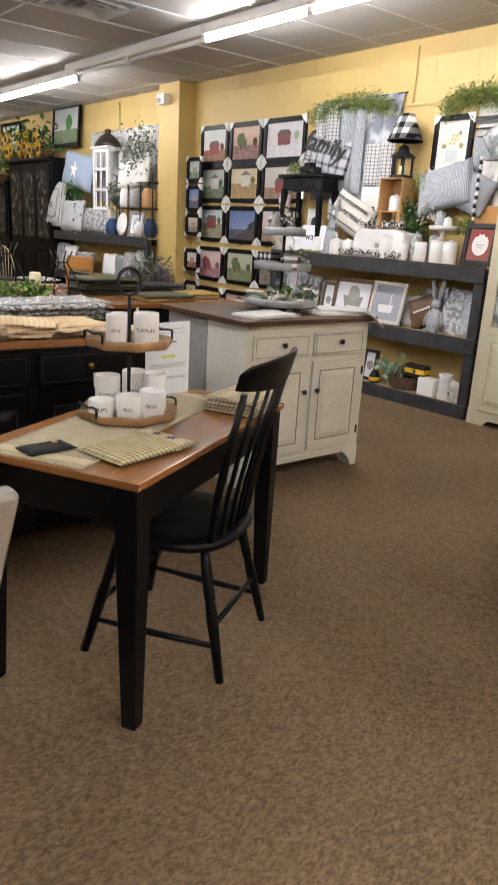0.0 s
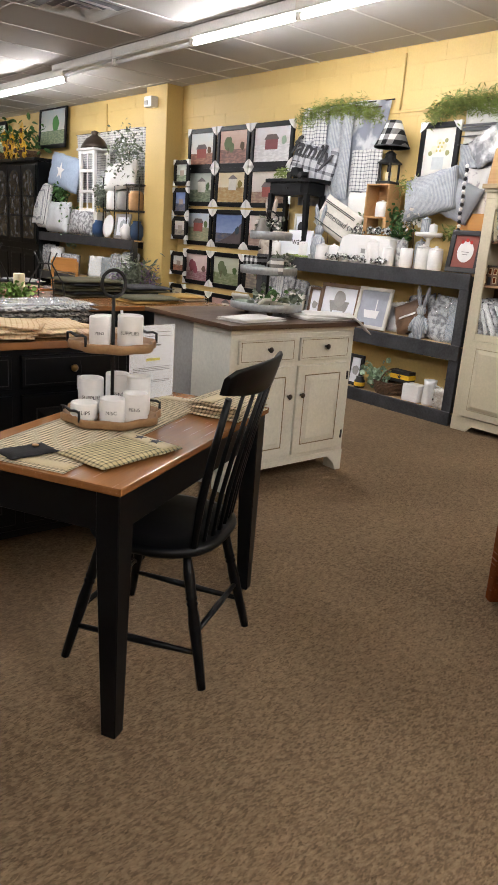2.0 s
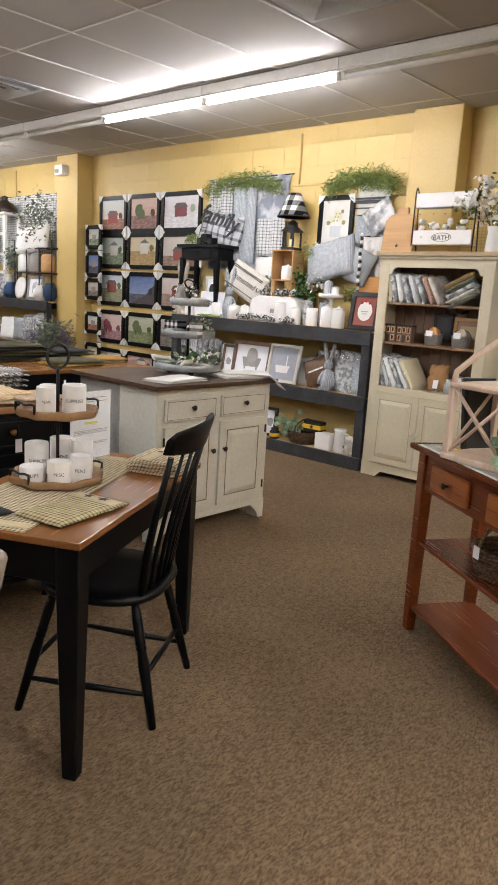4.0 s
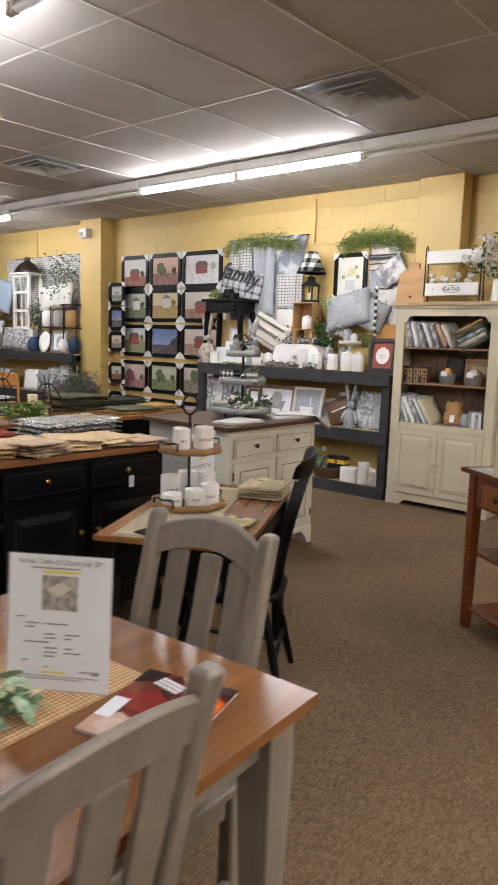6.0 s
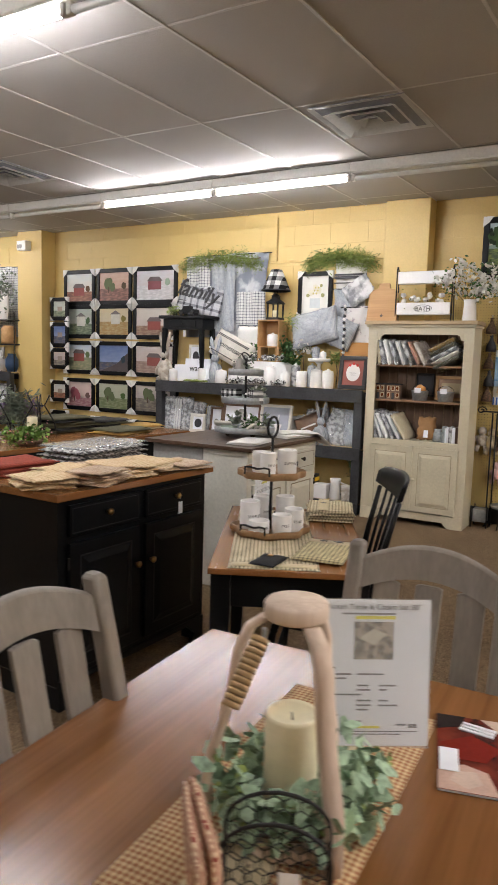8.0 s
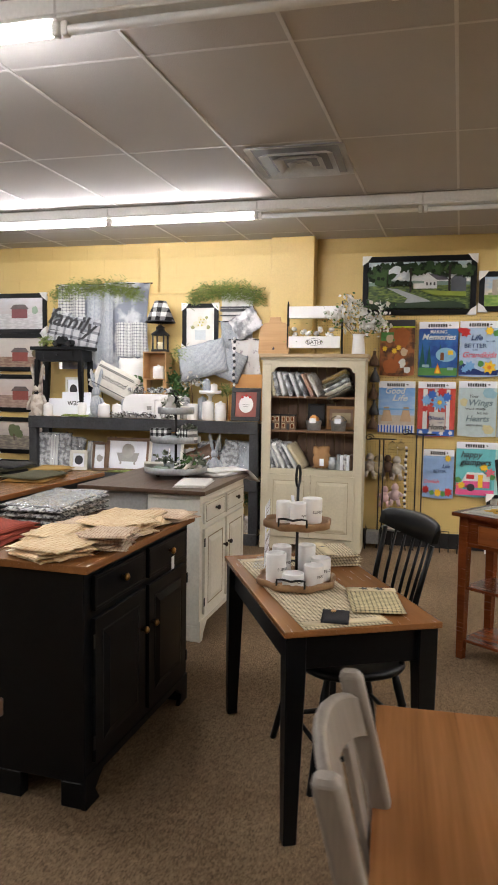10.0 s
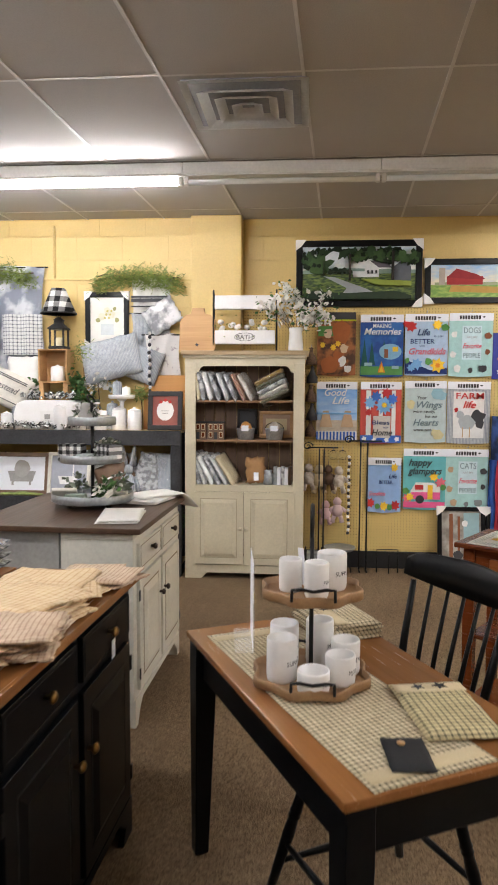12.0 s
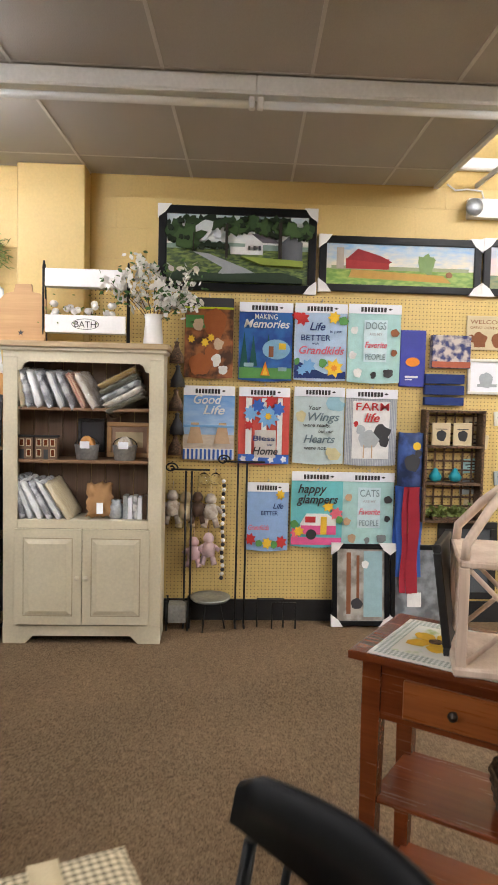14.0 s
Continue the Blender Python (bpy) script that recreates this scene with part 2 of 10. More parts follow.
def tube(bm, p0, p1, r0, r1=None, seg=10):
    r1 = r0 if r1 is None else r1
    p0, p1 = Vector(p0), Vector(p1)
    q = (p1 - p0).to_track_quat("Z", "Y")
    rings = []
    for p, r in ((p0, r0), (p1, r1)):
        rings.append([bm.verts.new(p + q @ Vector((r * math.cos(2 * math.pi * i / seg), r * math.sin(2 * math.pi * i / seg), 0))) for i in range(seg)])
    for i in range(seg):
        bm.faces.new((rings[0][i], rings[0][(i + 1) % seg], rings[1][(i + 1) % seg], rings[1][i])).smooth = True
    bm.faces.new(rings[0][::-1]), bm.faces.new(rings[1])
    return bm


def lathe(bm, profile, seg=20, c=(0, 0, 0), m=None):
    """A turned body from (radius, height) pairs."""
    rings = []
    for r, z in profile:
        rings.append([bm.verts.new((c[0] + r * math.cos(2 * math.pi * i / seg), c[1] + r * math.sin(2 * math.pi * i / seg), c[2] + z)) for i in range(seg)])
    for a, b in zip(rings, rings[1:]):
        for i in range(seg):
            bm.faces.new((a[i], a[(i + 1) % seg], b[(i + 1) % seg], b[i])).smooth = True
    if profile[0][0] > 1e-4:
        bm.faces.new(rings[0][::-1])
    if profile[-1][0] > 1e-4:
        bm.faces.new(rings[-1])
    if m is not None:
        bmesh.ops.transform(bm, matrix=m, verts=[v for q in rings for v in q])
    return bm


def rod(bm, pts, r, seg=8):
    """A bent round bar through points."""
    pts = [Vector(p) for p in pts]
    rings = []
    for i, p in enumerate(pts):
        d = (pts[min(i + 1, len(pts) - 1)] - pts[max(i - 1, 0)]).normalized()
        q = d.to_track_quat("Z", "Y")
        rr = r[i] if isinstance(r, (list, tuple)) else r
        rings.append([bm.verts.new(p + q @ Vector((rr * math.cos(2 * math.pi * k / seg), rr * math.sin(2 * math.pi * k / seg), 0))) for k in range(seg)])
    for a, b in zip(rings, rings[1:]):
        off = min(range(seg), key=lambda s: sum((a[k].co - b[(k + s) % seg].co).length for k in range(seg)))
        for k in range(seg):
            bm.faces.new((a[k], a[(k + 1) % seg], b[(k + 1 + off) % seg], b[(k + off) % seg])).smooth = True
    bm.faces.new(rings[0][::-1]), bm.faces.new(rings[-1])
    return bm


def prism(bm, outline, z0, z1, m=None):
    """An outline in x and y, drawn up from z0 to z1."""
    lo = [bm.verts.new((x, y, z0)) for x, y in outline]
    hi = [bm.verts.new((x, y, z1)) for x, y in outline]
    n = len(outline)
    bm.faces.new(lo[::-1]), bm.faces.new(hi)
    for i in range(n):
        bm.faces.new((lo[i], lo[(i + 1) % n], hi[(i + 1) % n], hi[i]))
    if m is not None:
        bmesh.ops.transform(bm, matrix=m, verts=lo + hi)
    return bm


def slab(bm, w, d, h, nx=10, ny=8, lump=0.006, edge=0.01, seed=0, m=None, sag=None):
    """Soft cloth-like slab w by d by h with rounded rims and an uneven surface, centred in x and y, from z 0 up."""
    top, bot = {}, {}
    for i in range(nx + 1):
        for j in range(ny + 1):
            u, v = i / nx - 0.5, j / ny - 0.5
            rim = min(0.5 - abs(u), 0.5 - abs(v)) * min(w, d)
            k = min(1.0, rim / max(edge, 1e-4))
            q = noise.noise(Vector((u * w * 9 + seed * 3.1, v * d * 9, seed)))
            x, y = u * w + lump * 1.5 * noise.noise(Vector((v * 7, seed, 2))), v * d + lump * 1.5 * noise.noise(Vector((u * 7, seed, 5)))
            z = h * (0.45 + 0.55 * math.sqrt(k)) + lump * q
            s = sag(u * w, v * d) if sag else 0
            top[i, j] = bm.verts.new((x, y, z + s))
            bot[i, j] = bm.verts.new((x, y, h * 0.25 * (1 - k) + s))
    for i in range(nx):
        for j in range(ny):
            bm.faces.new((top[i, j], top[i + 1, j], top[i + 1, j + 1], top[i, j + 1])).smooth = True
            bm.faces.new((bot[i, j], bot[i, j + 1], bot[i + 1, j + 1], bot[i + 1, j])).smooth = True
    ring = [(i, 0) for i in range(nx)] + [(nx, j) for j in range(ny)] + [(i, ny) for i in range(nx, 0, -1)] + [(0, j) for j in range(ny, 0, -1)]
    for a, b in zip(ring, ring[1:] + ring[:1]):
        bm.faces.new((bot[a], bot[b], top[b], top[a])).smooth = True
    if m is not None:
        bmesh.ops.transform(bm, matrix=m, verts=list(top.values()) + list(bot.values()))
    return bm


def part(name, bm, material, parent=None, label=""):
    """Links a bmesh as one mesh object under a thing or a part."""
    me = bpy.data.meshes.new(name)
    bmesh.ops.recalc_face_normals(bm, faces=bm.faces)
    bm.to_mesh(me)
    bm.free()
    me.materials.append(M[material] if isinstance(material, str) else material)
    ob = new(name, me)
    ob.parent = parent
    if label:
        ob["label"] = label
    return ob


def bm_():
    return bmesh.new()


# The east side was drawn on a plan with slightly long strides: plan y against true y.
STRIDES = ((-3.0, -2.9), (-1.2, -1.13), (0.5, 0.552), (2.05, 2.095), (2.5, 2.538), (3.0, 3.028), (3.2, 3.222), (4.3, 4.285), (5.5, 5.43), (6.3, 6.2), (7.0, 6.845), (7.6, 7.385), (8.3, 8.005), (9.5, 9.065), (11.0, 10.385), (12.5, 11.69), (16.0, 14.7))


def settle(m):
    """Carries a pose of the east side from the plan to its true place and scale; other poses stay."""
    x, y, z = m.translation
    if x < 4.4 and y < 7.5:
        return m
    for (a, p), (b, q) in zip(STRIDES, STRIDES[1:]):
        if a <= y < b:
            k = (q - p) / (b - a)
            h = 0.983 if y > 2.0 else 0.996
            turn = m.copy()
            turn.translation = (0, 0, 0)
            return Matrix.Translation((x, p + (y - a) * k, z * h)) @ Matrix.Diagonal((1, k, h, 1)) @ turn
    return m


def thing(name, m, label, category, group=""):
    ob = new(name)
    ob.empty_display_size = 0.1
    ob.matrix_world = settle(m)
    return tagged(ob, label, category, group)


def solid(name, bm, material, m, label, category, group=""):
    """A thing that is one mesh."""
    ob = part(name, bm, material)
    ob.matrix_world = settle(m)
    return tagged(ob, label, category, group)


def struct(name, bm, material, label):
    return tagged(part(name, bm, material), label, name.split("_")[0], kind="structure")


# ---- shell of the shop ----
X0, Y0, Y1 = -6.0, -5.0, 16.0
floor = struct("floor", box(bm_(), X0, 5.8, Y0, Y1, -0.1, 0), "carpet", "brown flecked loop-pile carpet over the whole shop floor")
wall_east = struct("wall_east", box(bm_(), WALL, 5.8, 3.05, Y1, 0, 3.9), "mortar", "yellow-painted concrete block wall behind the displays")
wall_peg = struct("wall_east_recess", box(bm_(), PEG + 0.008, 5.8, Y0, 2.62, 0, 3.9), "mortar", "yellow-painted concrete block wall above the pegboard")
pillar_1 = struct("pillar_1", box(bm_(), PILLAR - 0.125, WALL + 0.01, 7.525, 7.965, 0, CEIL, 0.006), "yellow", "yellow-painted block pillar beside the framed pictures")
pillar_2 = struct("pillar_2", box(bm_(), PILLAR, 5.8, 2.62, 3.05, 0, CEIL, 0.006), "yellow", "yellow-painted block pillar behind the cream hutch")
struct("wall_west", box(bm_(), X0 - 0.2, X0, Y0, Y1, 0, 3.9), "plain", "plain tan painted wall closing the shop")
struct("wall_south", box(bm_(), X0, 5.6, Y0 - 0.2, Y0, 0, 3.9), "plain", "plain tan painted wall closing the shop")
struct("wall_north", box(bm_(), X0, 5.6, Y1, Y1 + 0.2, 0, 3.9), "plain", "plain tan painted wall at the far end")
pegboard = struct("pegboard", box(bm_(), PEG - 0.006, PEG + 0.006, Y0, 2.61, 0.15, 2.26), "peg", "yellow pegboard panel fixed to the wall")
struct("baseboard", box(bm_(), PEG - 0.016, PEG + 0.004, Y0, 2.61, 0.0, 0.148, 0.002), "black", "black vinyl baseboard below the pegboard")

# suspended ceiling: tiles, bars between them and the dropped edge, one mesh a kind
LX, LY = 1.207, 0.672
GX = [2.76 + LX * k for k in range(-8, 3)]
GY = [2.70 + LY * k for k in range(-4, 21)]
EDGE_Y = 0.305
bm = bm_()
VENTS = [(2.775, 2.045), (2.775, 5.385), (-2.03, 2.72)]
for i, x in enumerate(GX):
    for j, y in enumerate(GY):
        a, b = max(x, X0), min(x + LX, PEG + 0.05)
        c, d = max(y, EDGE_Y), min(y + LY, Y1)
        if a >= b or c >= d:
            continue
        sag = 0.004 * noise.noise(Vector((i * 3.3, j * 1.7, 0)))
        box(bm, a + 0.008, b - 0.008, c + 0.008, d - 0.008, CEIL + 0.006 + sag, CEIL + 0.03)


def skew(bm):
    """The cross bars and tiles run three degrees out of square with the wall."""
    for v in bm.verts:
        v.co.y -= 0.05 * (v.co.x - 3.95) * min(1.0, max(0.0, (v.co.y - EDGE_Y) / 0.9))
    return bm


struct("ceiling", skew(bm), "ceil", "grey textured lay-in ceiling tiles between the light rows")
bm = bm_()
for x in GX:
    if X0 < x < PEG:
        box(bm, x - 0.008, x + 0.008, EDGE_Y, Y1, CEIL + 0.004, CEIL + 0.03)
for y in GY:
    box(bm, X0, PEG, y - 0.008, y + 0.008, CEIL + 0.001, CEIL + 0.03)
struct("ceiling_grid", skew(bm), "tbar", "white metal grid bars of the suspended ceiling")
struct("ceiling_upper", box(bm_(), X0, 5.6, Y0, Y1, 3.55, 3.65), "enamel", "higher plaster ceiling beyond the dropped edge")
struct("ceiling_edge", box(bm_(), X0, PEG, EDGE_Y - 0.03, EDGE_Y, CEIL - 0.01, 3.55), "enamel", "plain face where the lowered ceiling ends")
struct("trim", box(bm_(), PEG - 0.05, PEG + 0.008, Y0, EDGE_Y - 0.04, 3.13, 3.21, 0.01), "enamel", "white painted moulding high on the wall")


def light_row(x, y0, y1, lit, z=2.908):
    """A continuous run of bare strip lights: steel channel, end caps and tubes, of which some are lit."""
    n = max(1, round((y1 - y0) / 1.27))
    step = (y1 - y0) / n
    for k in range(n):
        a, b = y0 + k * step, y0 + (k + 1) * step
        on = any(s <= (a + b) / 2 <= e for s, e in lit)
        t = thing("strip_light", pose(x, (a + b) / 2, z), "white enamelled ceiling strip light with a " + ("lit" if on else "dead") + " fluorescent tube", "ceiling light", "ceiling strip lights")
        h = (b - a) / 2
        part("channel", box(bm_(), -0.045, 0.045, -h, h, 0.03, CEIL - z if z < 3 else 0.11, 0.006), "enamel", t)
        part("cover_plate", box(bm_(), -0.040, 0.040, -h, h, 0.022, 0.032, 0.003), "enamel", t)
        for s in (-1, 1):
            part("lamp_holder", box(bm_(), -0.018, 0.018, s * (h - 0.02) - 0.014, s * (h - 0.02) + 0.014, -0.03, 0.024, 0.004), "enamel", t)
        part("tube", tube(bm_(), (0, -h + 0.035, -0.008), (0, h - 0.035, -0.008), 0.019, seg=14), "tube" if on else "deadtube", t, "lit fluorescent tube" if on else "unlit white tube")


light_row(4.02, 0.33, 14.3275, [(2.8, 5.5), (7.9, 10.6), (13.0, 14.4)])
light_row(1.045, 0.40, 14.3975, [(2.9, 5.6), (8.0, 10.7)])
light_row(-1.93, 0.33, 14.3275, [(2.8, 5.5), (7.9, 10.6)])
# Unseen rows over the south bay, added to brighten floor, hall table and pegboard.
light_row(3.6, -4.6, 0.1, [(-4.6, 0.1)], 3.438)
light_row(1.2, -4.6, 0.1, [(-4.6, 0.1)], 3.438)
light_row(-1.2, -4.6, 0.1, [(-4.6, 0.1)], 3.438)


M["ventback"] = mat("vent_inside", (0.34, 0.35, 0.38), 0.7, vary=0.1)


def air_vent(x, y, w=0.6):
    """Square ceiling diffuser of nested sloping louvres."""
    t = thing("ceiling_vent", pose(x + w / 2, y + w / 2, CEIL), "square metal ceiling air diffuser with nested louvres", "vent", "ceiling vents")
    part("backing", box(bm_(), -w / 2 + .012, w / 2 - .012, -w / 2 + .012, w / 2 - .012, -0.002, 0.004), "ventback", t)
    for k, (a, b) in enumerate(((0.30, 0.262), (0.225, 0.18), (0.15, 0.105), (0.075, 0.03))):
        a, b = a * w / 0.6, b * w / 0.6
        q = bm_()
        o = [q.verts.new((sx * a, sy * a, -0.034 if k else -0.008)) for sx, sy in ((-1, -1), (1, -1), (1, 1), (-1, 1))]
        i_ = [q.verts.new((sx * b, sy * b, -0.004)) for sx, sy in ((-1, -1), (1, -1), (1, 1), (-1, 1))]
        for s in range(4):
            q.faces.new((o[s], o[(s + 1) % 4], i_[(s + 1) % 4], i_[s]))
        g = bmesh.ops.solidify(q, geom=q.faces[:], thickness=0.002)
        part("louvre" if k else "frame", q, "vent", t)


for v in VENTS:
    air_vent(v[0] + 0.016, v[1] + 0.016, 0.622)


# ---- furniture ----
def panel_door(parent, name, x0, x1, z0, z1, y, paint, line, knob_at=None, knob="bronze", handle_name="knob", hinges=None):
    """A framed door with a raised panel, its face towards -y."""
    d = part(name, box(bm_(), x0, x1, y - 0.018, y, z0, z1, 0.002), paint, parent)
    f = 0.055 if z1 - z0 > 0.25 else 0.03
    if z1 - z0 > 0.25:
        q = bm_()
        for a, b, c, e in ((x0 + f, x1 - f, z0 + f, z0 + f + 0.006), (x0 + f, x1 - f, z1 - f - 0.006, z1 - f), (x0 + f, x0 + f + 0.006, z0 + f + .006, z1 - f - .006), (x1 - f - 0.006, x1 - f, z0 + f + .006, z1 - f - .006)):
            box(q, a, b, y - 0.0195, y - 0.017, c, e)
        part("groove", q, line, d)
        q = bm_()
        a, b, c, e = x0 + f + 0.008, x1 - f - 0.008, z0 + f + 0.008, z1 - f - 0.008
        s = 0.03
        o = [q.verts.new(p) for p in ((a, y - .0185, c), (b, y - .0185, c), (b, y - .0185, e), (a, y - .0185, e))]
        i_ = [q.verts.new(p) for p in ((a + s, y - .028, c + s), (b - s, y - .028, c + s), (b - s, y - .028, e - s), (a + s, y - .028, e - s))]
        q.faces.new(i_)
        for k in range(4):
            q.faces.new((o[k], o[(k + 1) % 4], i_[(k + 1) % 4], i_[k]))
        part("panel", q, paint, d)
    else:
        q = bm_()
        for a, b, c, e in ((x0 + .012, x1 - .012, z0 + .012, z0 + .015), (x0 + .012, x1 - .012, z1 - .015, z1 - .012), (x0 + .012, x0 + .015, z0 + .015, z1 - .015), (x1 - .015, x1 - .012, z0 + .015, z1 - .015)):
            box(q, a, b, y - 0.0192, y - 0.017, c, e)
        part("groove", q, line, d)
    if knob_at:
        kx, kz = knob_at
        part(handle_name, lathe(bm_(), [(0.007, 0), (0.007, 0.012), (0.015, 0.018), (0.016, 0.024), (0.009, 0.031), (0.0, 0.032)], 14, m=pose(kx, y - 0.018, kz, 90)), knob, d, "round " + knob + " knob")
    if hinges:
        for z in (z0 + 0.08, z1 - 0.08):
            part("hinge", box(bm_(), hinges - 0.006, hinges + 0.006, y - 0.021, y - 0.016, z - 0.025, z + 0.025), "iron", d)
    return d


def cabinet(name, m, w, d, h, paint, line, top, label, knob, tlabel):
    """Base cabinet: two drawers over two panelled doors, bracket feet and an overhanging wooden top. Front towards -y, origin at the front's middle on the floor."""
    t = thing(name, m, label, "cabinet")
    e = w / 2
    part("body", box(bm_(), -e, e, 0.0, d, 0.10, h - 0.03, 0.003), paint, t)
    q = bm_()
    f1 = 0.045 if name == "base_cabinet" else 0.10
    prism(q, [(-e, 0.0), (-e + f1, 0.0), (-e + 0.07, 0.05), (-e + 0.13, 0.1), (e - 0.13, 0.1), (e - 0.07, 0.05), (e - f1, 0.0), (e, 0.0), (e, 0.13), (-e, 0.13)], -0.014, 0.006, pose(0, 0.0, 0, 90) @ Matrix.Diagonal((1, 1, 1, 1)))
    part("skirt", q, paint, t)
    for x0, x1 in ((-e, -e + .05), (e - .05, e)):
        part("foot", box(bm_(), x0, x1, 0.01, 0.10, 0, 0.101, 0.004), paint, t)
        part("foot", box(bm_(), x0, x1, d - 0.13, d, 0, 0.101, 0.004), paint, t)
    dz = h - 0.185
    for s in (-1, 1):
        a, b = (-e + 0.05, -0.02) if s < 0 else (0.02, e - 0.05)
        panel_door(t, "drawer", a, b, dz, h - 0.055, 0, paint, line, ((a + b) / 2, dz + 0.075), knob)
        panel_door(t, "door", a, b, 0.16, dz - 0.03, 0, paint, line, (b - 0.03 if s < 0 else a + 0.03, dz - 0.20), knob, hinges=(a - 0.008 if s < 0 else b + 0.008))
    k = 0.0 if name == "base_cabinet" else 0.03
    part("top", box(bm_(), -e - k, e + k, -k, d + k / 3, h - 0.03, h, 0.006, seg=2), top, t, tlabel)
    return t


BUFFET = pose(1.237, 2.68, 0, 0, 0, -2.8)
CABINET = pose(2.926, 2.812, 0, 0, 0, -1.5)
buffet = cabinet("buffet", BUFFET, 0.985, 0.40, 0.92, "blackpaint", "black", "cherry", "black painted buffet with a honey wooden top and brass knobs", "brass", "honey-coloured wooden top")
buffet_back = cabinet("buffet", BUFFET @ pose(0, 0.83, 0, 0, 0, 180), 0.985, 0.40, 0.92, "blackpaint", "black", "cherry", "black buffet with wooden top, standing back to back with another", "brass", "honey-coloured wooden top")
cab = cabinet("base_cabinet", CABINET, 0.945, 0.34, 0.905, "white", "glaze", "white", "off-white painted base cabinet with glazed edges and dark knobs", "bronze", "off-white sub-top")
part("rear_cabinet", box(bm_(), -0.462, 0.462, 0.352, 0.76, 0.0, 0.905, 0.003), "greypaint", cab, "plain grey-washed rear cabinet")
part("worktop", box(bm_(), -0.505, 0.505, -0.04, 0.80, 0.906, 0.932, 0.006, seg=2), "darkwood", cab, "dark walnut worktop spanning both cabinets")


def counter(name, m, w, d, h, label):
    """Black-based display table with a wooden top."""
    t = thing(name, m, label, "display table")
    part("top", box(bm_(), -w / 2, w / 2, -d / 2, d / 2, h - 0.03, h, 0.006, seg=2), "cherry", t, "honey-coloured wooden top")
    part("base", box(bm_(), -w / 2 + 0.04, w / 2 - 0.04, -d / 2 + 0.04, d / 2 - 0.04, 0.08, h - 0.03, 0.003), "blackpaint", t)
    for sx in (-1, 1):
        for sy in (-1, 1):
            x, y = sx * (w / 2 - 0.07), sy * (d / 2 - 0.07)
            part("foot", box(bm_(), x - 0.03, x + 0.03, y - 0.03, y + 0.03, 0, 0.081, 0.004), "blackpaint", t)
    return t


counter("display_counter", pose(2.42, 4.35, 0, 0, 0, -3), 1.78, 0.92, 0.90, "black display counter with a wooden top under stacked linens")
counter("display_counter", pose(2.1, 6.05, 0), 1.5, 0.9, 0.84, "black display counter with a wooden top under folded cloths")


def tapered_leg(x, y, h, w0, w1, ex, ey):
    q = bm_()
    lo, hi = w1 / 2, w0 / 2
    v = []
    for z, s, ox, oy in ((0, lo, ex, ey), (h - 0.14, hi, 0, 0), (h, hi, 0, 0)):
        v.append([q.verts.new((x + ox + a * s, y + oy + b * s, z)) for a, b in ((-1, -1), (1, -1), (1, 1), (-1, 1))])
    for r0, r1 in zip(v, v[1:]):
        for k in range(4):
            q.faces.new((r0[k], r0[(k + 1) % 4], r1[(k + 1) % 4], r1[k]))
    q.faces.new(v[0][::-1]), q.faces.new(v[-1])
    bmesh.ops.bevel(q, geom=[e for e in q.edges], offset=0.003, segments=1, affect="EDGES")
    return q


def writing_table(m):
    t = thing("writing_table", m, "small black table with tapered legs and a cherry wooden top", "table")
    w, d, h = 1.05, 0.57, 0.755
    part("tabletop", box(bm_(), -w / 2, w / 2, -d / 2, d / 2, h - 0.022, h, 0.005, seg=2), "cherry", t, "cherry wooden top")
    for y in (-d / 2 + 0.045, d / 2 - 0.045):
        part("apron", box(bm_(), -w / 2 + 0.06, w / 2 - 0.06, y - 0.01, y + 0.01, h - 0.145, h - 0.022, 0.002), "blackpaint", t)
    for x in (-w / 2 + 0.045, w / 2 - 0.045):
        part("apron", box(bm_(), x - 0.01, x + 0.01, -d / 2 + 0.06, d / 2 - 0.06, h - 0.145, h - 0.022, 0.002), "blackpaint", t)
    for sx in (-1, 1):
        for sy in (-1, 1):
            part("leg", tapered_leg(sx * (w / 2 - 0.045), sy * (d / 2 - 0.045), h - 0.022, 0.07, 0.046, sx * 0.008, sy * 0.008), "blackpaint", t)
    return t


DESK = pose(1.319, 1.952, 0, 0, 0, 26.9)
writing_table(DESK)


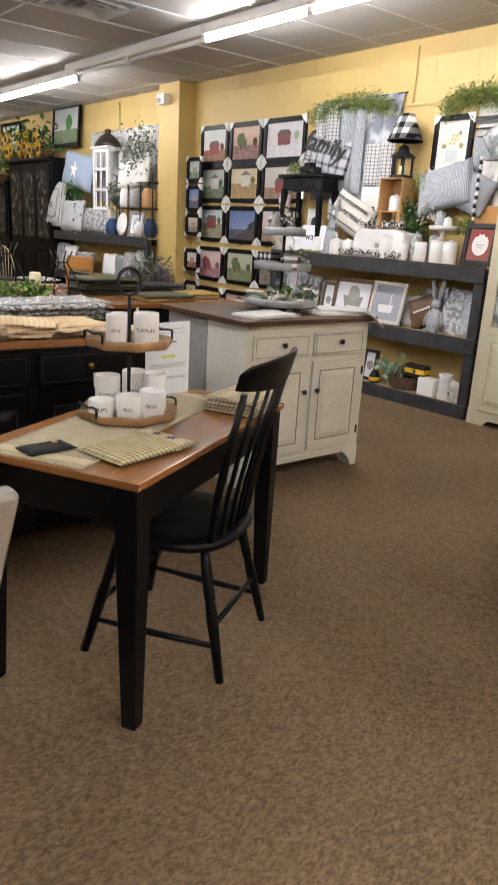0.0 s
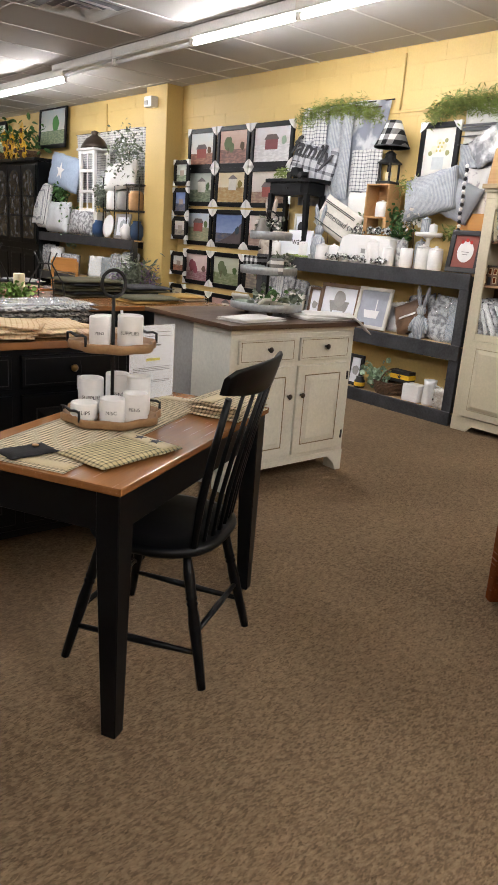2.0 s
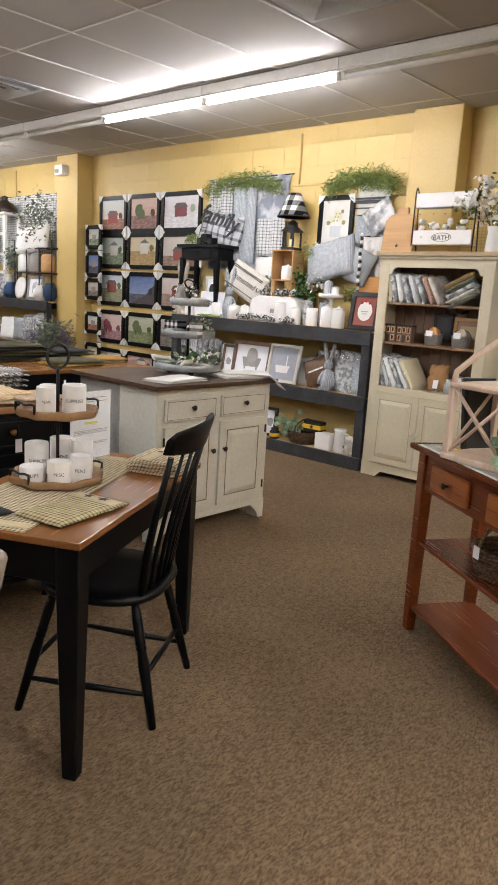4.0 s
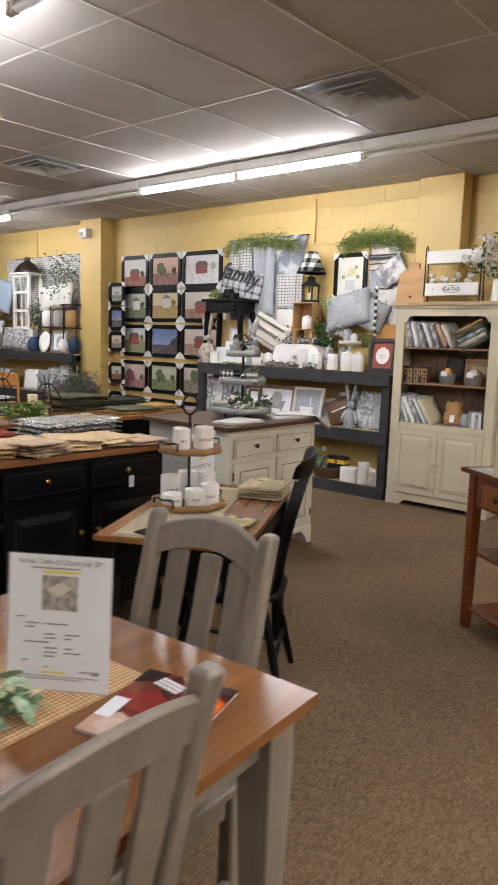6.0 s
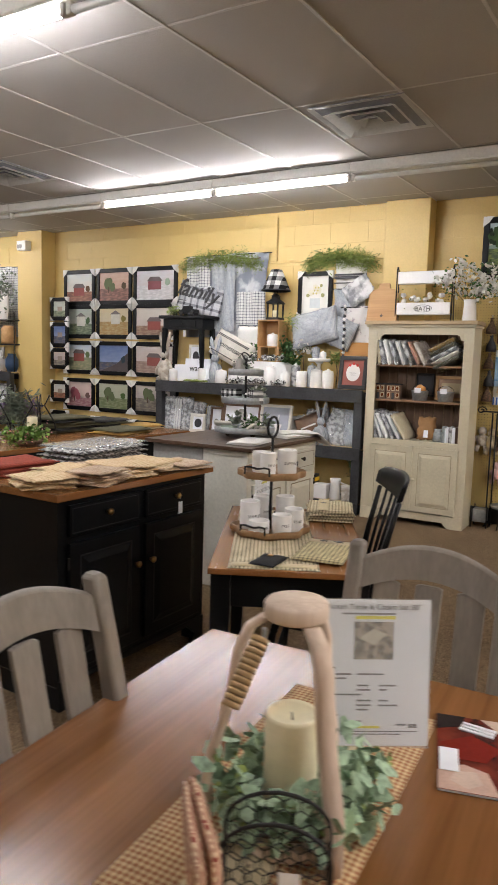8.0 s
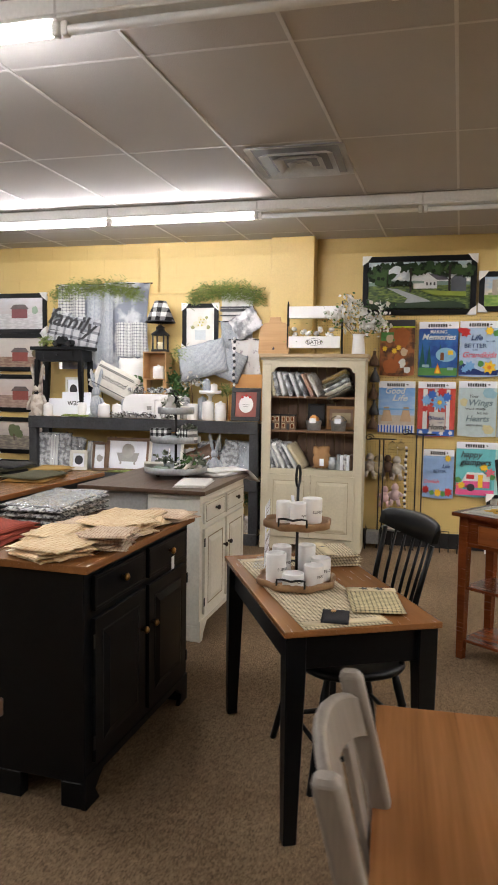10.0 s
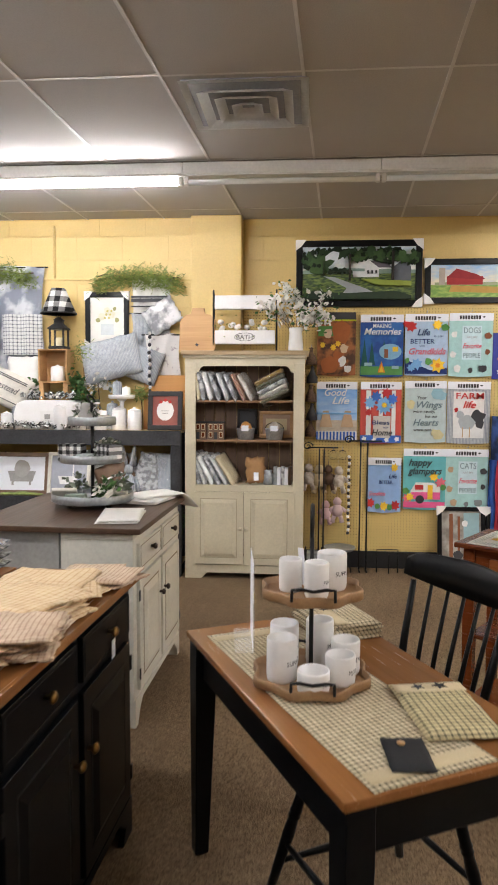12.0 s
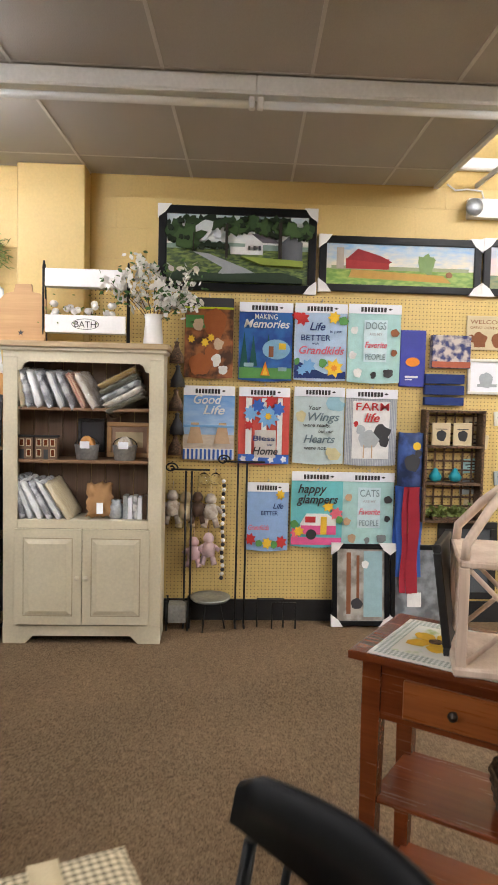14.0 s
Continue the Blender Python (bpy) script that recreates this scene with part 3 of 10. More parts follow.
def windsor_chair(m):
    t = thing("windsor_chair", m, "black painted spindle-back wooden chair pulled up to the table", "chair")
    q = bm_()
    out = []
    for i in range(36):
        a = 2 * math.pi * i / 36
        c, s = math.cos(a), math.sin(a)
        out.append((0.24 * math.copysign(abs(c) ** 0.75, c), 0.225 * math.copysign(abs(s) ** 0.8, s)))
    rings = []
    for k, z in ((0.86, 0.418), (0.97, 0.427), (1.0, 0.440), (0.985, 0.453), (0.9, 0.457), (0.55, 0.447), (0.15, 0.445)):
        rings.append([q.verts.new((x * k, y * k, z)) for x, y in out])
    for a, b in zip(rings, rings[1:]):
        for i in range(36):
            q.faces.new((a[i], a[(i + 1) % 36], b[(i + 1) % 36], b[i])).smooth = True
    q.faces.new(rings[0][::-1]), q.faces.new(rings[-1])
    part("seat", q, "blackpaint", t, "saddled black wooden seat")
    tops, feet = [], []
    for sx in (-1, 1):
        for sy in (-1, 1):
            p1, p0 = Vector((sx * 0.15, sy * 0.145, 0.42)), Vector((sx * (0.218 + 0.012 * sy), sy * 0.24, 0))
            tops.append(p1), feet.append(p0)
            prof = [(0.0, 0.0135), (0.25, 0.016), (0.5, 0.0195), (0.62, 0.0155), (0.64, 0.0195), (0.66, 0.015), (0.68, 0.0195), (0.70, 0.0165), (0.85, 0.018), (1.0, 0.012)]
            part("leg", rod(bm_(), [p0.lerp(p1, k) for k, r in prof], [r for k, r in prof], 10), "blackpaint", t)
    at = lambda i, k: feet[i].lerp(tops[i], k)
    for a, b in ((0, 1), (2, 3)):
        part("stretcher", rod(bm_(), [at(a, 0.27), (at(a, 0.27) + at(b, 0.27)) / 2, at(b, 0.27)], [0.008, 0.013, 0.008]), "blackpaint", t)
    part("stretcher", rod(bm_(), [at(0, 0.42), (at(0, 0.42) + at(2, 0.42)) / 2, at(2, 0.42)], [0.008, 0.011, 0.008]), "blackpaint", t)
    part("stretcher", rod(bm_(), [at(1, 0.42), (at(1, 0.42) + at(3, 0.42)) / 2, at(3, 0.42)], [0.008, 0.011, 0.008]), "blackpaint", t)
    # back: crest rail bowed backwards, outer posts and spindles
    def back(u, z):
        k = max(0.0, (z - 0.45) / 0.56)
        return Vector((u * (0.175 + 0.048 * k), -0.165 - 0.025 * (1 - u * u) - 0.115 * k ** 1.3 - 0.016 * (1 - u * u) * k, z))
    q = bm_()
    n = 16
    grid = []
    for i in range(n + 1):
        u = -1.06 + 2.12 * i / n
        dip = 0.012 * (1 - u * u)
        z0, z1 = 0.934 + 0.018 * u * u, 1.022 + dip - (0.012 if abs(u) > 1.03 else 0)
        ring = []
        for z, o in ((z0, 0.010), (z1 - 0.008, 0.009), (z1, 0.003), (z1, -0.004), (z1 - 0.008, -0.009), (z0, -0.010)):
            p = back(u, z)
            ring.append(q.verts.new((p.x, p.y + o, z)))
        grid.append(ring)
    for a, b in zip(grid, grid[1:]):
        for k in range(6):
            q.faces.new((a[k], a[(k + 1) % 6], b[(k + 1) % 6], b[k])).smooth = True
    q.faces.new(grid[0]), q.faces.new(grid[-1][::-1])
    part("crest_rail", q, "blackpaint", t, "curved black crest rail")
    for i in range(7):
        u = -0.92 + 1.84 * i / 6
        r = 0.0125 if i in (0, 6) else 0.0075
        part("post" if i in (0, 6) else "spindle", rod(bm_(), [back(u, z) for z in (0.445, 0.6, 0.76, 0.94)], [r * 0.9, r * 1.1, r, r * 0.8]), "blackpaint", t)
    return t


windsor_chair(pose(1.380, 1.830, 0, 0, 0, 30))


def slat_chair(m, label):
    """Grey-washed dining chair: square posts that sweep back, arched crest, three bent slats, wooden seat."""
    t = thing("dining_chair", m, label, "chair", "chairs round the oak table")
    def sweep(x, w0, w1, dth, z0, z1, bend, lean=0.0, soft=0.3):
        """Upright that sweeps back from the seat, with rounded arrises and a domed end."""
        q = bm_()
        rings = []
        ends = [(k / 10, 1.0) for k in range(11)] + [(1.004, 0.9), (1.010, 0.62)]
        for f, shrink in ends:
            z = z0 + (z1 - z0) * f
            g = max(0, (z - 0.40) / 0.6)
            y = -0.195 - 0.115 * g ** 1.4 + bend * math.sin(math.pi * min(f, 1)) - lean * f
            w = (w0 + (w1 - w0) * f) * shrink / 2
            d = dth * shrink / 2
            c = min(w, d) * soft
            rim = []
            for sx, sy, a0 in ((1, 1, 0), (-1, 1, 90), (-1, -1, 180), (1, -1, 270)):
                for da in (0, 45, 90):
                    a = math.radians(a0 + da)
                    rim.append(q.verts.new((x + sx * (w - c) + c * math.cos(a), y + sy * (d - c) + c * math.sin(a), z)))
            rings.append(rim)
        for a, b in zip(rings, rings[1:]):
            for k in range(12):
                q.faces.new((a[k], a[(k + 1) % 12], b[(k + 1) % 12], b[k])).smooth = k % 3 != 2
        q.faces.new(rings[0][::-1])
        q.faces.new(rings[-1])
        return q
    for s in (-1, 1):
        part("back_post", sweep(s * 0.186, 0.046, 0.040, 0.044, 0.0, 1.010, 0.0, 0.0, 0.5), "greywood", t)
    q = bm_()
    grid = []
    for i in range(15):
        u = -1 + 2 * i / 14
        arch = 0.048 * (1 - u * u)
        ring = []
        for z, o in ((0.898 + arch * 0.95, 0.012), (0.968 + arch, 0.012), (0.977 + arch, 0.0), (0.968 + arch, -0.012), (0.898 + arch * 0.95, -0.012)):
            g = max(0, (z - 0.40) / 0.6)
            ring.append(q.verts.new((u * 0.181, -0.195 - 0.115 * g ** 1.4 - 0.03 * (1 - u * u) + o, z)))
        grid.append(ring)
    for a, b in zip(grid, grid[1:]):
        for k in range(5):
            q.faces.new((a[k], a[(k + 1) % 5], b[(k + 1) % 5], b[k])).smooth = k in (1, 2)
    q.faces.new(grid[0]), q.faces.new(grid[-1][::-1])
    part("crest_rail", q, "greywood", t, "arched grey crest rail")
    for x in (-0.105, 0.0, 0.105):
        q = sweep(x, 0.056, 0.066, 0.013, 0.47, 0.925, -0.012, 0.03 * (1 - (x / 0.181) ** 2))
        part("slat", q, "greywood", t)
    part("lower_rail", box(bm_(), -0.17, 0.17, -0.225, -0.20, 0.44, 0.485, 0.003), "greywood", t)
    part("seat", box(bm_(), -0.225, 0.225, -0.19, 0.235, 0.435, 0.462, 0.012, seg=3), "greywood", t)
    for y in (-0.17, 0.19):
        part("seat_rail", box(bm_(), -0.19, 0.19, y - 0.01, y + 0.01, 0.37, 0.435, 0.002), "greywood", t)
    for s in (-1, 1):
        part("seat_rail", box(bm_(), s * 0.19 - 0.01, s * 0.19 + 0.01, -0.16, 0.18, 0.37, 0.435, 0.002), "greywood", t)
        part("front_leg", tapered_leg(s * 0.195, 0.195, 0.436, 0.04, 0.03, 0, 0), "greywood", t)
        part("stretcher", box(bm_(), s * 0.195 - 0.009, s * 0.195 + 0.009, -0.18, 0.18, 0.17, 0.2, 0.003), "greywood", t)
    part("stretcher", box(bm_(), -0.186, 0.186, -0.01, 0.01, 0.172, 0.198, 0.003), "greywood", t)
    return t


slat_chair(pose(0.125, 1.122, 0, 0, 0, 91), "grey-washed slat-back dining chair pushed in at the table's end")
slat_chair(pose(-0.348, 1.356, 0, 0, 0, 180.5), "grey-washed slat-back dining chair with its back to the black buffet")
slat_chair(pose(-0.340, 0.906, 0, 0, 0, 0.5), "grey-washed slat-back dining chair on the aisle side")

OAK = pose(-0.352, 1.140, 0, 0, 0, 2.5)


def dining_table(m):
    t = thing("dining_table", m, "oak-topped dining table with grey-washed legs", "table")
    w, d, h = 1.26, 0.95, 0.765
    for k in range(5):
        a = -w / 2 + w * k / 5
        part("board", box(bm_(), -w / 2, w / 2, -d / 2 + d * k / 5 + 0.0, -d / 2 + d * (k + 1) / 5, h - 0.026, h, 0.0004), "oak", t, "oiled oak board")
    for y in (-d / 2 + 0.07, d / 2 - 0.07):
        part("apron", box(bm_(), -w / 2 + 0.1, w / 2 - 0.1, y - 0.011, y + 0.011, h - 0.115, h - 0.027, 0.002), "greywood", t)
    for x in (-w / 2 + 0.07, w / 2 - 0.07):
        part("apron", box(bm_(), x - 0.011, x + 0.011, -d / 2 + 0.1, d / 2 - 0.1, h - 0.115, h - 0.027, 0.002), "greywood", t)
    for sx in (-1, 1):
        for sy in (-1, 1):
            part("leg", tapered_leg(sx * (w / 2 - 0.075), sy * (d / 2 - 0.075), h - 0.027, 0.085, 0.05, 0, 0), "greywood", t)
    return t


M["oak"] = wood_mat("oiled_oak", (0.16, 0.062, 0.019), (0.27, 0.115, 0.038), 0.2, along=0)
dining_table(OAK)

# hall table in red cherry, standing askew
SIDE = pose(2.646, 1.373, 0, 0, 0, 235)


def hall_table(m):
    """Origin at the top's near corner; length along +x, depth along +y."""
    t = thing("hall_table", m, "red cherry hall table with two drawers and two shelves", "table")
    w, d, h = 1.12, 0.42, 0.86
    part("tabletop", box(bm_(), 0, w, 0, d, h - 0.024, h, 0.007, seg=2), "redwood", t)
    part("apron", box(bm_(), 0.085, w - 0.085, 0.045, 0.065, h - 0.195, h - 0.024, 0.002), "redwood", t)
    part("apron", box(bm_(), 0.085, w - 0.085, d - 0.065, d - 0.045, h - 0.195, h - 0.024, 0.002), "redwood", t)
    for x in (0.055, w - 0.055):
        part("apron", box(bm_(), x - 0.01, x + 0.01, 0.085, d - 0.085, h - 0.195, h - 0.024, 0.002), "redwood", t)
    for k in range(2):
        a = 0.155 + k * 0.42
        dr = part("drawer", box(bm_(), a, a + 0.29, 0.03, 0.046, h - 0.172, h - 0.062, 0.004), "orangered", t, "lighter cherry drawer front")
        part("knob", lathe(bm_(), [(0.006, 0), (0.006, 0.012), (0.014, 0.02), (0.013, 0.026), (0.0, 0.03)], 12, m=pose(a + 0.145, 0.03, h - 0.118, 90)), "bronze", dr, "dark round knob")
    for x in (0.06, w - 0.06):
        for y in (0.06, d - 0.06):
            part("leg", tapered_leg(x, y, h - 0.024, 0.055, 0.042, 0, 0), "redwood", t)
    for z in (0.12, 0.43):
        part("shelf", box(bm_(), 0.06, w - 0.06, 0.05, d - 0.05, z - 0.018, z, 0.004), "redwood", t)
    return t


M["orangered"] = wood_mat("cherry_drawer", (0.19, 0.05, 0.011), (0.32, 0.10, 0.024), 0.28)
hall_table(SIDE)


def display_rack(m, w, levels, d, label, top=0.0):
    """Charcoal shop rack: corner posts, deep front rails and plank shelves. Front towards -x, y from 0 to w."""
    t = thing("display_rack", m, label, "shelf rack")
    h = levels[-1]
    for y in (0.045, w - 0.045):
        for x in (0.035, d - 0.035):
            part("post", box(bm_(), x - 0.033, x + 0.033, y - 0.045, y + 0.045, 0, h - 0.002, 0.004), "rackpaint", t)
    for z in levels:
        part("front_rail", box(bm_(), -0.012, 0.012, 0, w, z - 0.115, z + 0.010, 0.004), "rackpaint", t)
        part("back_rail", box(bm_(), d - 0.012, d + 0.012, 0, w, z - 0.1, z - 0.012, 0.004), "rackpaint", t)
        n = 3
        for k in range(n):
            a = 0.013 + (d - 0.013) * k / n
            part("plank", box(bm_(), a + 0.001, a + (d - 0.013) / n - 0.001, 0.0, w, z - 0.012, z + 0.008, 0.003), "shelfwood", t, "raw pine shelf plank")
    return t


M["shelfwood"] = wood_mat("raw_pine_shelf", (0.42, 0.28, 0.13), (0.58, 0.42, 0.22), 0.7, along=1)
display_rack(pose(5.05, 3.06, 0), 2.55, (0.105, 0.655, 1.225), 0.33, "charcoal painted shop rack with three shelves of farmhouse decor")


def hutch(m):
    """Cream hutch: panelled doors below, open shelves with a bead-board back above. Front towards -y; x from 0 to 1."""
    t = thing("hutch", m, "cream painted hutch with open shelves over two panelled doors", "cabinet")
    w, d, h = 1.0, 0.30, 1.90
    for x0, x1 in ((0, 0.024), (w - 0.024, w)):
        part("side", box(bm_(), x0, x1, 0.02, d, 0.0, h - 0.04, 0.003), "cream", t)
    for x0, x1 in ((0, 0.09), (w - 0.09, w)):
        part("stile", box(bm_(), x0, x1, 0.0, 0.022, 0.10, 1.80, 0.003), "cream", t)
    q = bm_()
    prism(q, [(0, 0), (0.14, 0), (0.19, 0.05), (w - 0.19, 0.05), (w - 0.14, 0), (w, 0), (w, 0.115), (0, 0.115)], -0.014, 0.004, pose(0, 0, 0, 90))
    part("skirt", q, "cream", t)
    part("bottom", box(bm_(), 0.024, w - 0.024, 0.022, d - 0.02, 0.09, 0.11), "cream", t)
    part("mid_rail", box(bm_(), 0.09, w - 0.09, 0.0, 0.022, 0.735, 0.79, 0.003), "cream", t)
    part("waist_shelf", box(bm_(), 0.024, w - 0.024, 0.022, d - 0.02, 0.765, 0.788), "cream", t)
    q = bm_()
    prism(q, [(0.09, 1.80), (0.09, 1.72), (0.115, 1.725), (0.13, 1.76), (0.155, 1.775), (w - 0.155, 1.775), (w - 0.13, 1.76), (w - 0.115, 1.725), (w - 0.09, 1.72), (w - 0.09, 1.80), (w, 1.80), (w, 1.86), (0, 1.86), (0, 1.80)], -0.022, 0.0, pose(0, 0, 0, 90))
    part("valance", q, "cream", t)
    part("crown", box(bm_(), -0.03, w + 0.03, -0.035, d, h - 0.035, h, 0.008, seg=2), "darkcream", t, "worn tan crown board")
    part("cornice", box(bm_(), -0.016, w + 0.016, -0.018, d, h - 0.06, h - 0.035, 0.006), "cream", t)
    for k in range(10):
        a = 0.024 + (w - 0.048) * k / 10
        part("back_board", box(bm_(), a + 0.0015, a + (w - 0.048) / 10 - 0.0015, d - 0.016, d - 0.004, 0.11, h - 0.06, 0.0025), "brownback", t, "brown bead board")
    for z in (1.165, 1.495):
        part("shelf", box(bm_(), 0.025, w - 0.025, 0.03, d - 0.018, z - 0.02, z, 0.003), "tanshelf", t, "brown wooden shelf")
    for s in (-1, 1):
        a, b = (0.075, 0.498) if s < 0 else (0.502, w - 0.075)
        panel_door(t, "door", a, b, 0.125, 0.735, 0, "cream", "glazeline", (b - 0.025 if s < 0 else a + 0.025, 0.43), "creamknob")
    return t


M["darkcream"] = wood_mat("worn_tan_board", (0.36, 0.25, 0.13), (0.52, 0.40, 0.24), 0.5)
M["tanshelf"] = wood_mat("brown_shelf", (0.17, 0.09, 0.045), (0.28, 0.16, 0.085), 0.5)
M["glazeline"] = mat("soft_glaze_line", (0.42, 0.36, 0.24), 0.5)
M["creamknob"] = mat("cream_knob", (0.66, 0.60, 0.46), 0.35)
hutch(pose(5.03, 3.02, 0, 0, 0, -90))


# ---- flat work, lettering and leaves ----
COLS = {}


def col(r, g, b, rough=0.7, metal=0.0):
    key = (r, g, b, rough, metal)
    if key not in COLS:
        COLS[key] = mat("dye", (r, g, b), rough, metal, vary=0.07, scale=25, fine=160, bump=0.06, spec=0.22)
    return COLS[key]


def two(name, c1, c2, scale=30.0, lo=0.42, hi=0.58, rough=0.8):
    """Two colours broken up by a noise: prints, mottled glaze, foil."""
    m = bpy.data.materials.new(name)
    m.use_nodes = True
    N, L = m.node_tree.nodes, m.node_tree.links
    b = N["Principled BSDF"]
    tc, n, mr, mx = N.new("ShaderNodeTexCoord"), N.new("ShaderNodeTexNoise"), N.new("ShaderNodeMapRange"), N.new("ShaderNodeMixRGB")
    n.inputs["Scale"].default_value, n.inputs["Detail"].default_value = scale, 5
    mr.inputs[1].default_value, mr.inputs[2].default_value = lo, hi
    mx.inputs[1].default_value, mx.inputs[2].default_value = (*c1, 1), (*c2, 1)
    L.new(tc.outputs["Object"], n.inputs[0]), L.new(n.outputs["Fac"], mr.inputs[0]), L.new(mr.outputs[0], mx.inputs[0]), L.new(mx.outputs[0], b.inputs["Base Color"])
    b.inputs["Roughness"].default_value = rough
    bp = N.new("ShaderNodeBump")
    bp.inputs["Strength"].default_value, bp.inputs["Distance"].default_value = 0.2, 0.002
    L.new(n.outputs["Fac"], bp.inputs["Height"]), L.new(bp.outputs[0], b.inputs["Normal"])
    return m


def scenic(name, sky0, sky1, land0, land1, horizon, top, bottom, scale=9.0):
    """Painted landscape: sky fading down to a horizon, cloud streaks, mottled land below."""
    m = bpy.data.materials.new(name)
    m.use_nodes = True
    N, L = m.node_tree.nodes, m.node_tree.links
    b = N["Principled BSDF"]
    tc, sx, n, n2 = N.new("ShaderNodeTexCoord"), N.new("ShaderNodeSeparateXYZ"), N.new("ShaderNodeTexNoise"), N.new("ShaderNodeTexNoise")
    mp = N.new("ShaderNodeMapping")
    mp.inputs["Scale"].default_value = (1, 1, 3)
    L.new(tc.outputs["Object"], sx.inputs[0]), L.new(tc.outputs["Object"], mp.inputs[0])
    n.inputs["Scale"].default_value, n.inputs["Detail"].default_value = scale, 5
    n2.inputs["Scale"].default_value, n2.inputs["Detail"].default_value = scale * 1.6, 8
    L.new(mp.outputs[0], n.inputs[0]), L.new(mp.outputs[0], n2.inputs[0])
    k = N.new("ShaderNodeMapRange")
    k.inputs[1].default_value, k.inputs[2].default_value = horizon, top
    ad = N.new("ShaderNodeMath")
    ad.operation = "MULTIPLY_ADD"
    ad.inputs[1].default_value = (top - bottom) * 0.9
    of = N.new("ShaderNodeMath")
    of.operation = "SUBTRACT"
    of.inputs[1].default_value = 0.5
    L.new(n.outputs["Fac"], of.inputs[0]), L.new(of.outputs[0], ad.inputs[0]), L.new(sx.outputs[2], ad.inputs[2]), L.new(ad.outputs[0], k.inputs[0])
    s = N.new("ShaderNodeMixRGB")
    s.inputs[1].default_value, s.inputs[2].default_value = (*sky1, 1), (*sky0, 1)
    L.new(k.outputs[0], s.inputs[0])
    r = N.new("ShaderNodeMapRange")
    r.inputs[1].default_value, r.inputs[2].default_value = 0.4, 0.62
    L.new(n2.outputs["Fac"], r.inputs[0])
    g = N.new("ShaderNodeMixRGB")
    g.inputs[1].default_value, g.inputs[2].default_value = (*land0, 1), (*land1, 1)
    L.new(r.outputs[0], g.inputs[0])
    h, o = N.new("ShaderNodeMath"), N.new("ShaderNodeMixRGB")
    h.operation, h.inputs[1].default_value = "GREATER_THAN", horizon
    L.new(sx.outputs[2], h.inputs[0]), L.new(h.outputs[0], o.inputs[0]), L.new(g.outputs[0], o.inputs[1]), L.new(s.outputs[0], o.inputs[2])
    L.new(o.outputs[0], b.inputs["Base Color"])
    b.inputs["Roughness"].default_value = 0.45
    return m


def ell(cx, cz, rx, rz, n=18, a0=0.0, a1=2 * math.pi):
    return [(cx + rx * math.cos(a0 + (a1 - a0) * i / n), cz + rz * math.sin(a0 + (a1 - a0) * i / n)) for i in range(n)]


def blob(cx, cz, r, seed, n=16, rough=0.35):
    return [(cx + r * (1 + rough * noise.noise(Vector((math.cos(6.283 * i / n) * 1.7, math.sin(6.283 * i / n) * 1.7, seed)))) * math.cos(6.283 * i / n),
             cz + r * (1 + rough * noise.noise(Vector((math.cos(6.283 * i / n) * 1.7, math.sin(6.283 * i / n) * 1.7, seed)))) * math.sin(6.283 * i / n)) for i in range(n)]


def rect(x0, x1, z0, z1):
    return [(x0, z0), (x1, z0), (x1, z1), (x0, z1)]


LAYERS = {}


def flat(name, outlines, off, material, parent, label=""):
    """Thin shapes laid on an upright face that looks towards -y, off metres in front of it."""
    q, last = bm_(), None
    small = "line" in name
    LAYERS[parent.name] = LAYERS.get(parent.name, 0) + (1 if small else 0)
    for o in outlines:
        k = LAYERS[parent.name]
        prism(q, o, off, off + 0.0006 + 0.0005 * k, pose(0, 0, 0, 90))
        LAYERS[parent.name] = k + (0 if small else 1)
        if not small:
            last = part(name, q, material, parent, label)
            q = bm_()
    if last:
        q.free()
        return last
    return part(name, q, material, parent, label)


def letters(parent, string, x, z, size, material, off, shear=0.0, name="lettering", width=None, m=None, thick=0.0006, bold=0.0):
    """Raised lettering in the built-in font on an upright face towards -y, centred at x, baseline z."""
    cu = bpy.data.curves.new("text", "FONT")
    cu.body, cu.size, cu.shear, cu.align_x, cu.extrude = string, size, shear, "CENTER", thick
    cu.resolution_u = 3
    cu.offset = bold * size
    off = off + 0.0005 * LAYERS.get(parent.name, 0)
    ob = bpy.data.objects.new("text", cu)
    me = bpy.data.meshes.new_from_object(ob)
    bpy.data.objects.remove(ob)
    k = 1.0
    if width and len(me.vertices):
        xs = [v.co.x for v in me.vertices]
        k = width / max(1e-6, max(xs) - min(xs))
    me.transform((m or Matrix()) @ pose(x, -off - thick, z, 90) @ Matrix.Diagonal((k, 1, 1, 1)))
    me.name = name
    me.materials.clear()
    me.materials.append(M[material] if isinstance(material, str) else material)
    o = new(name, me)
    o.parent = parent
    return o


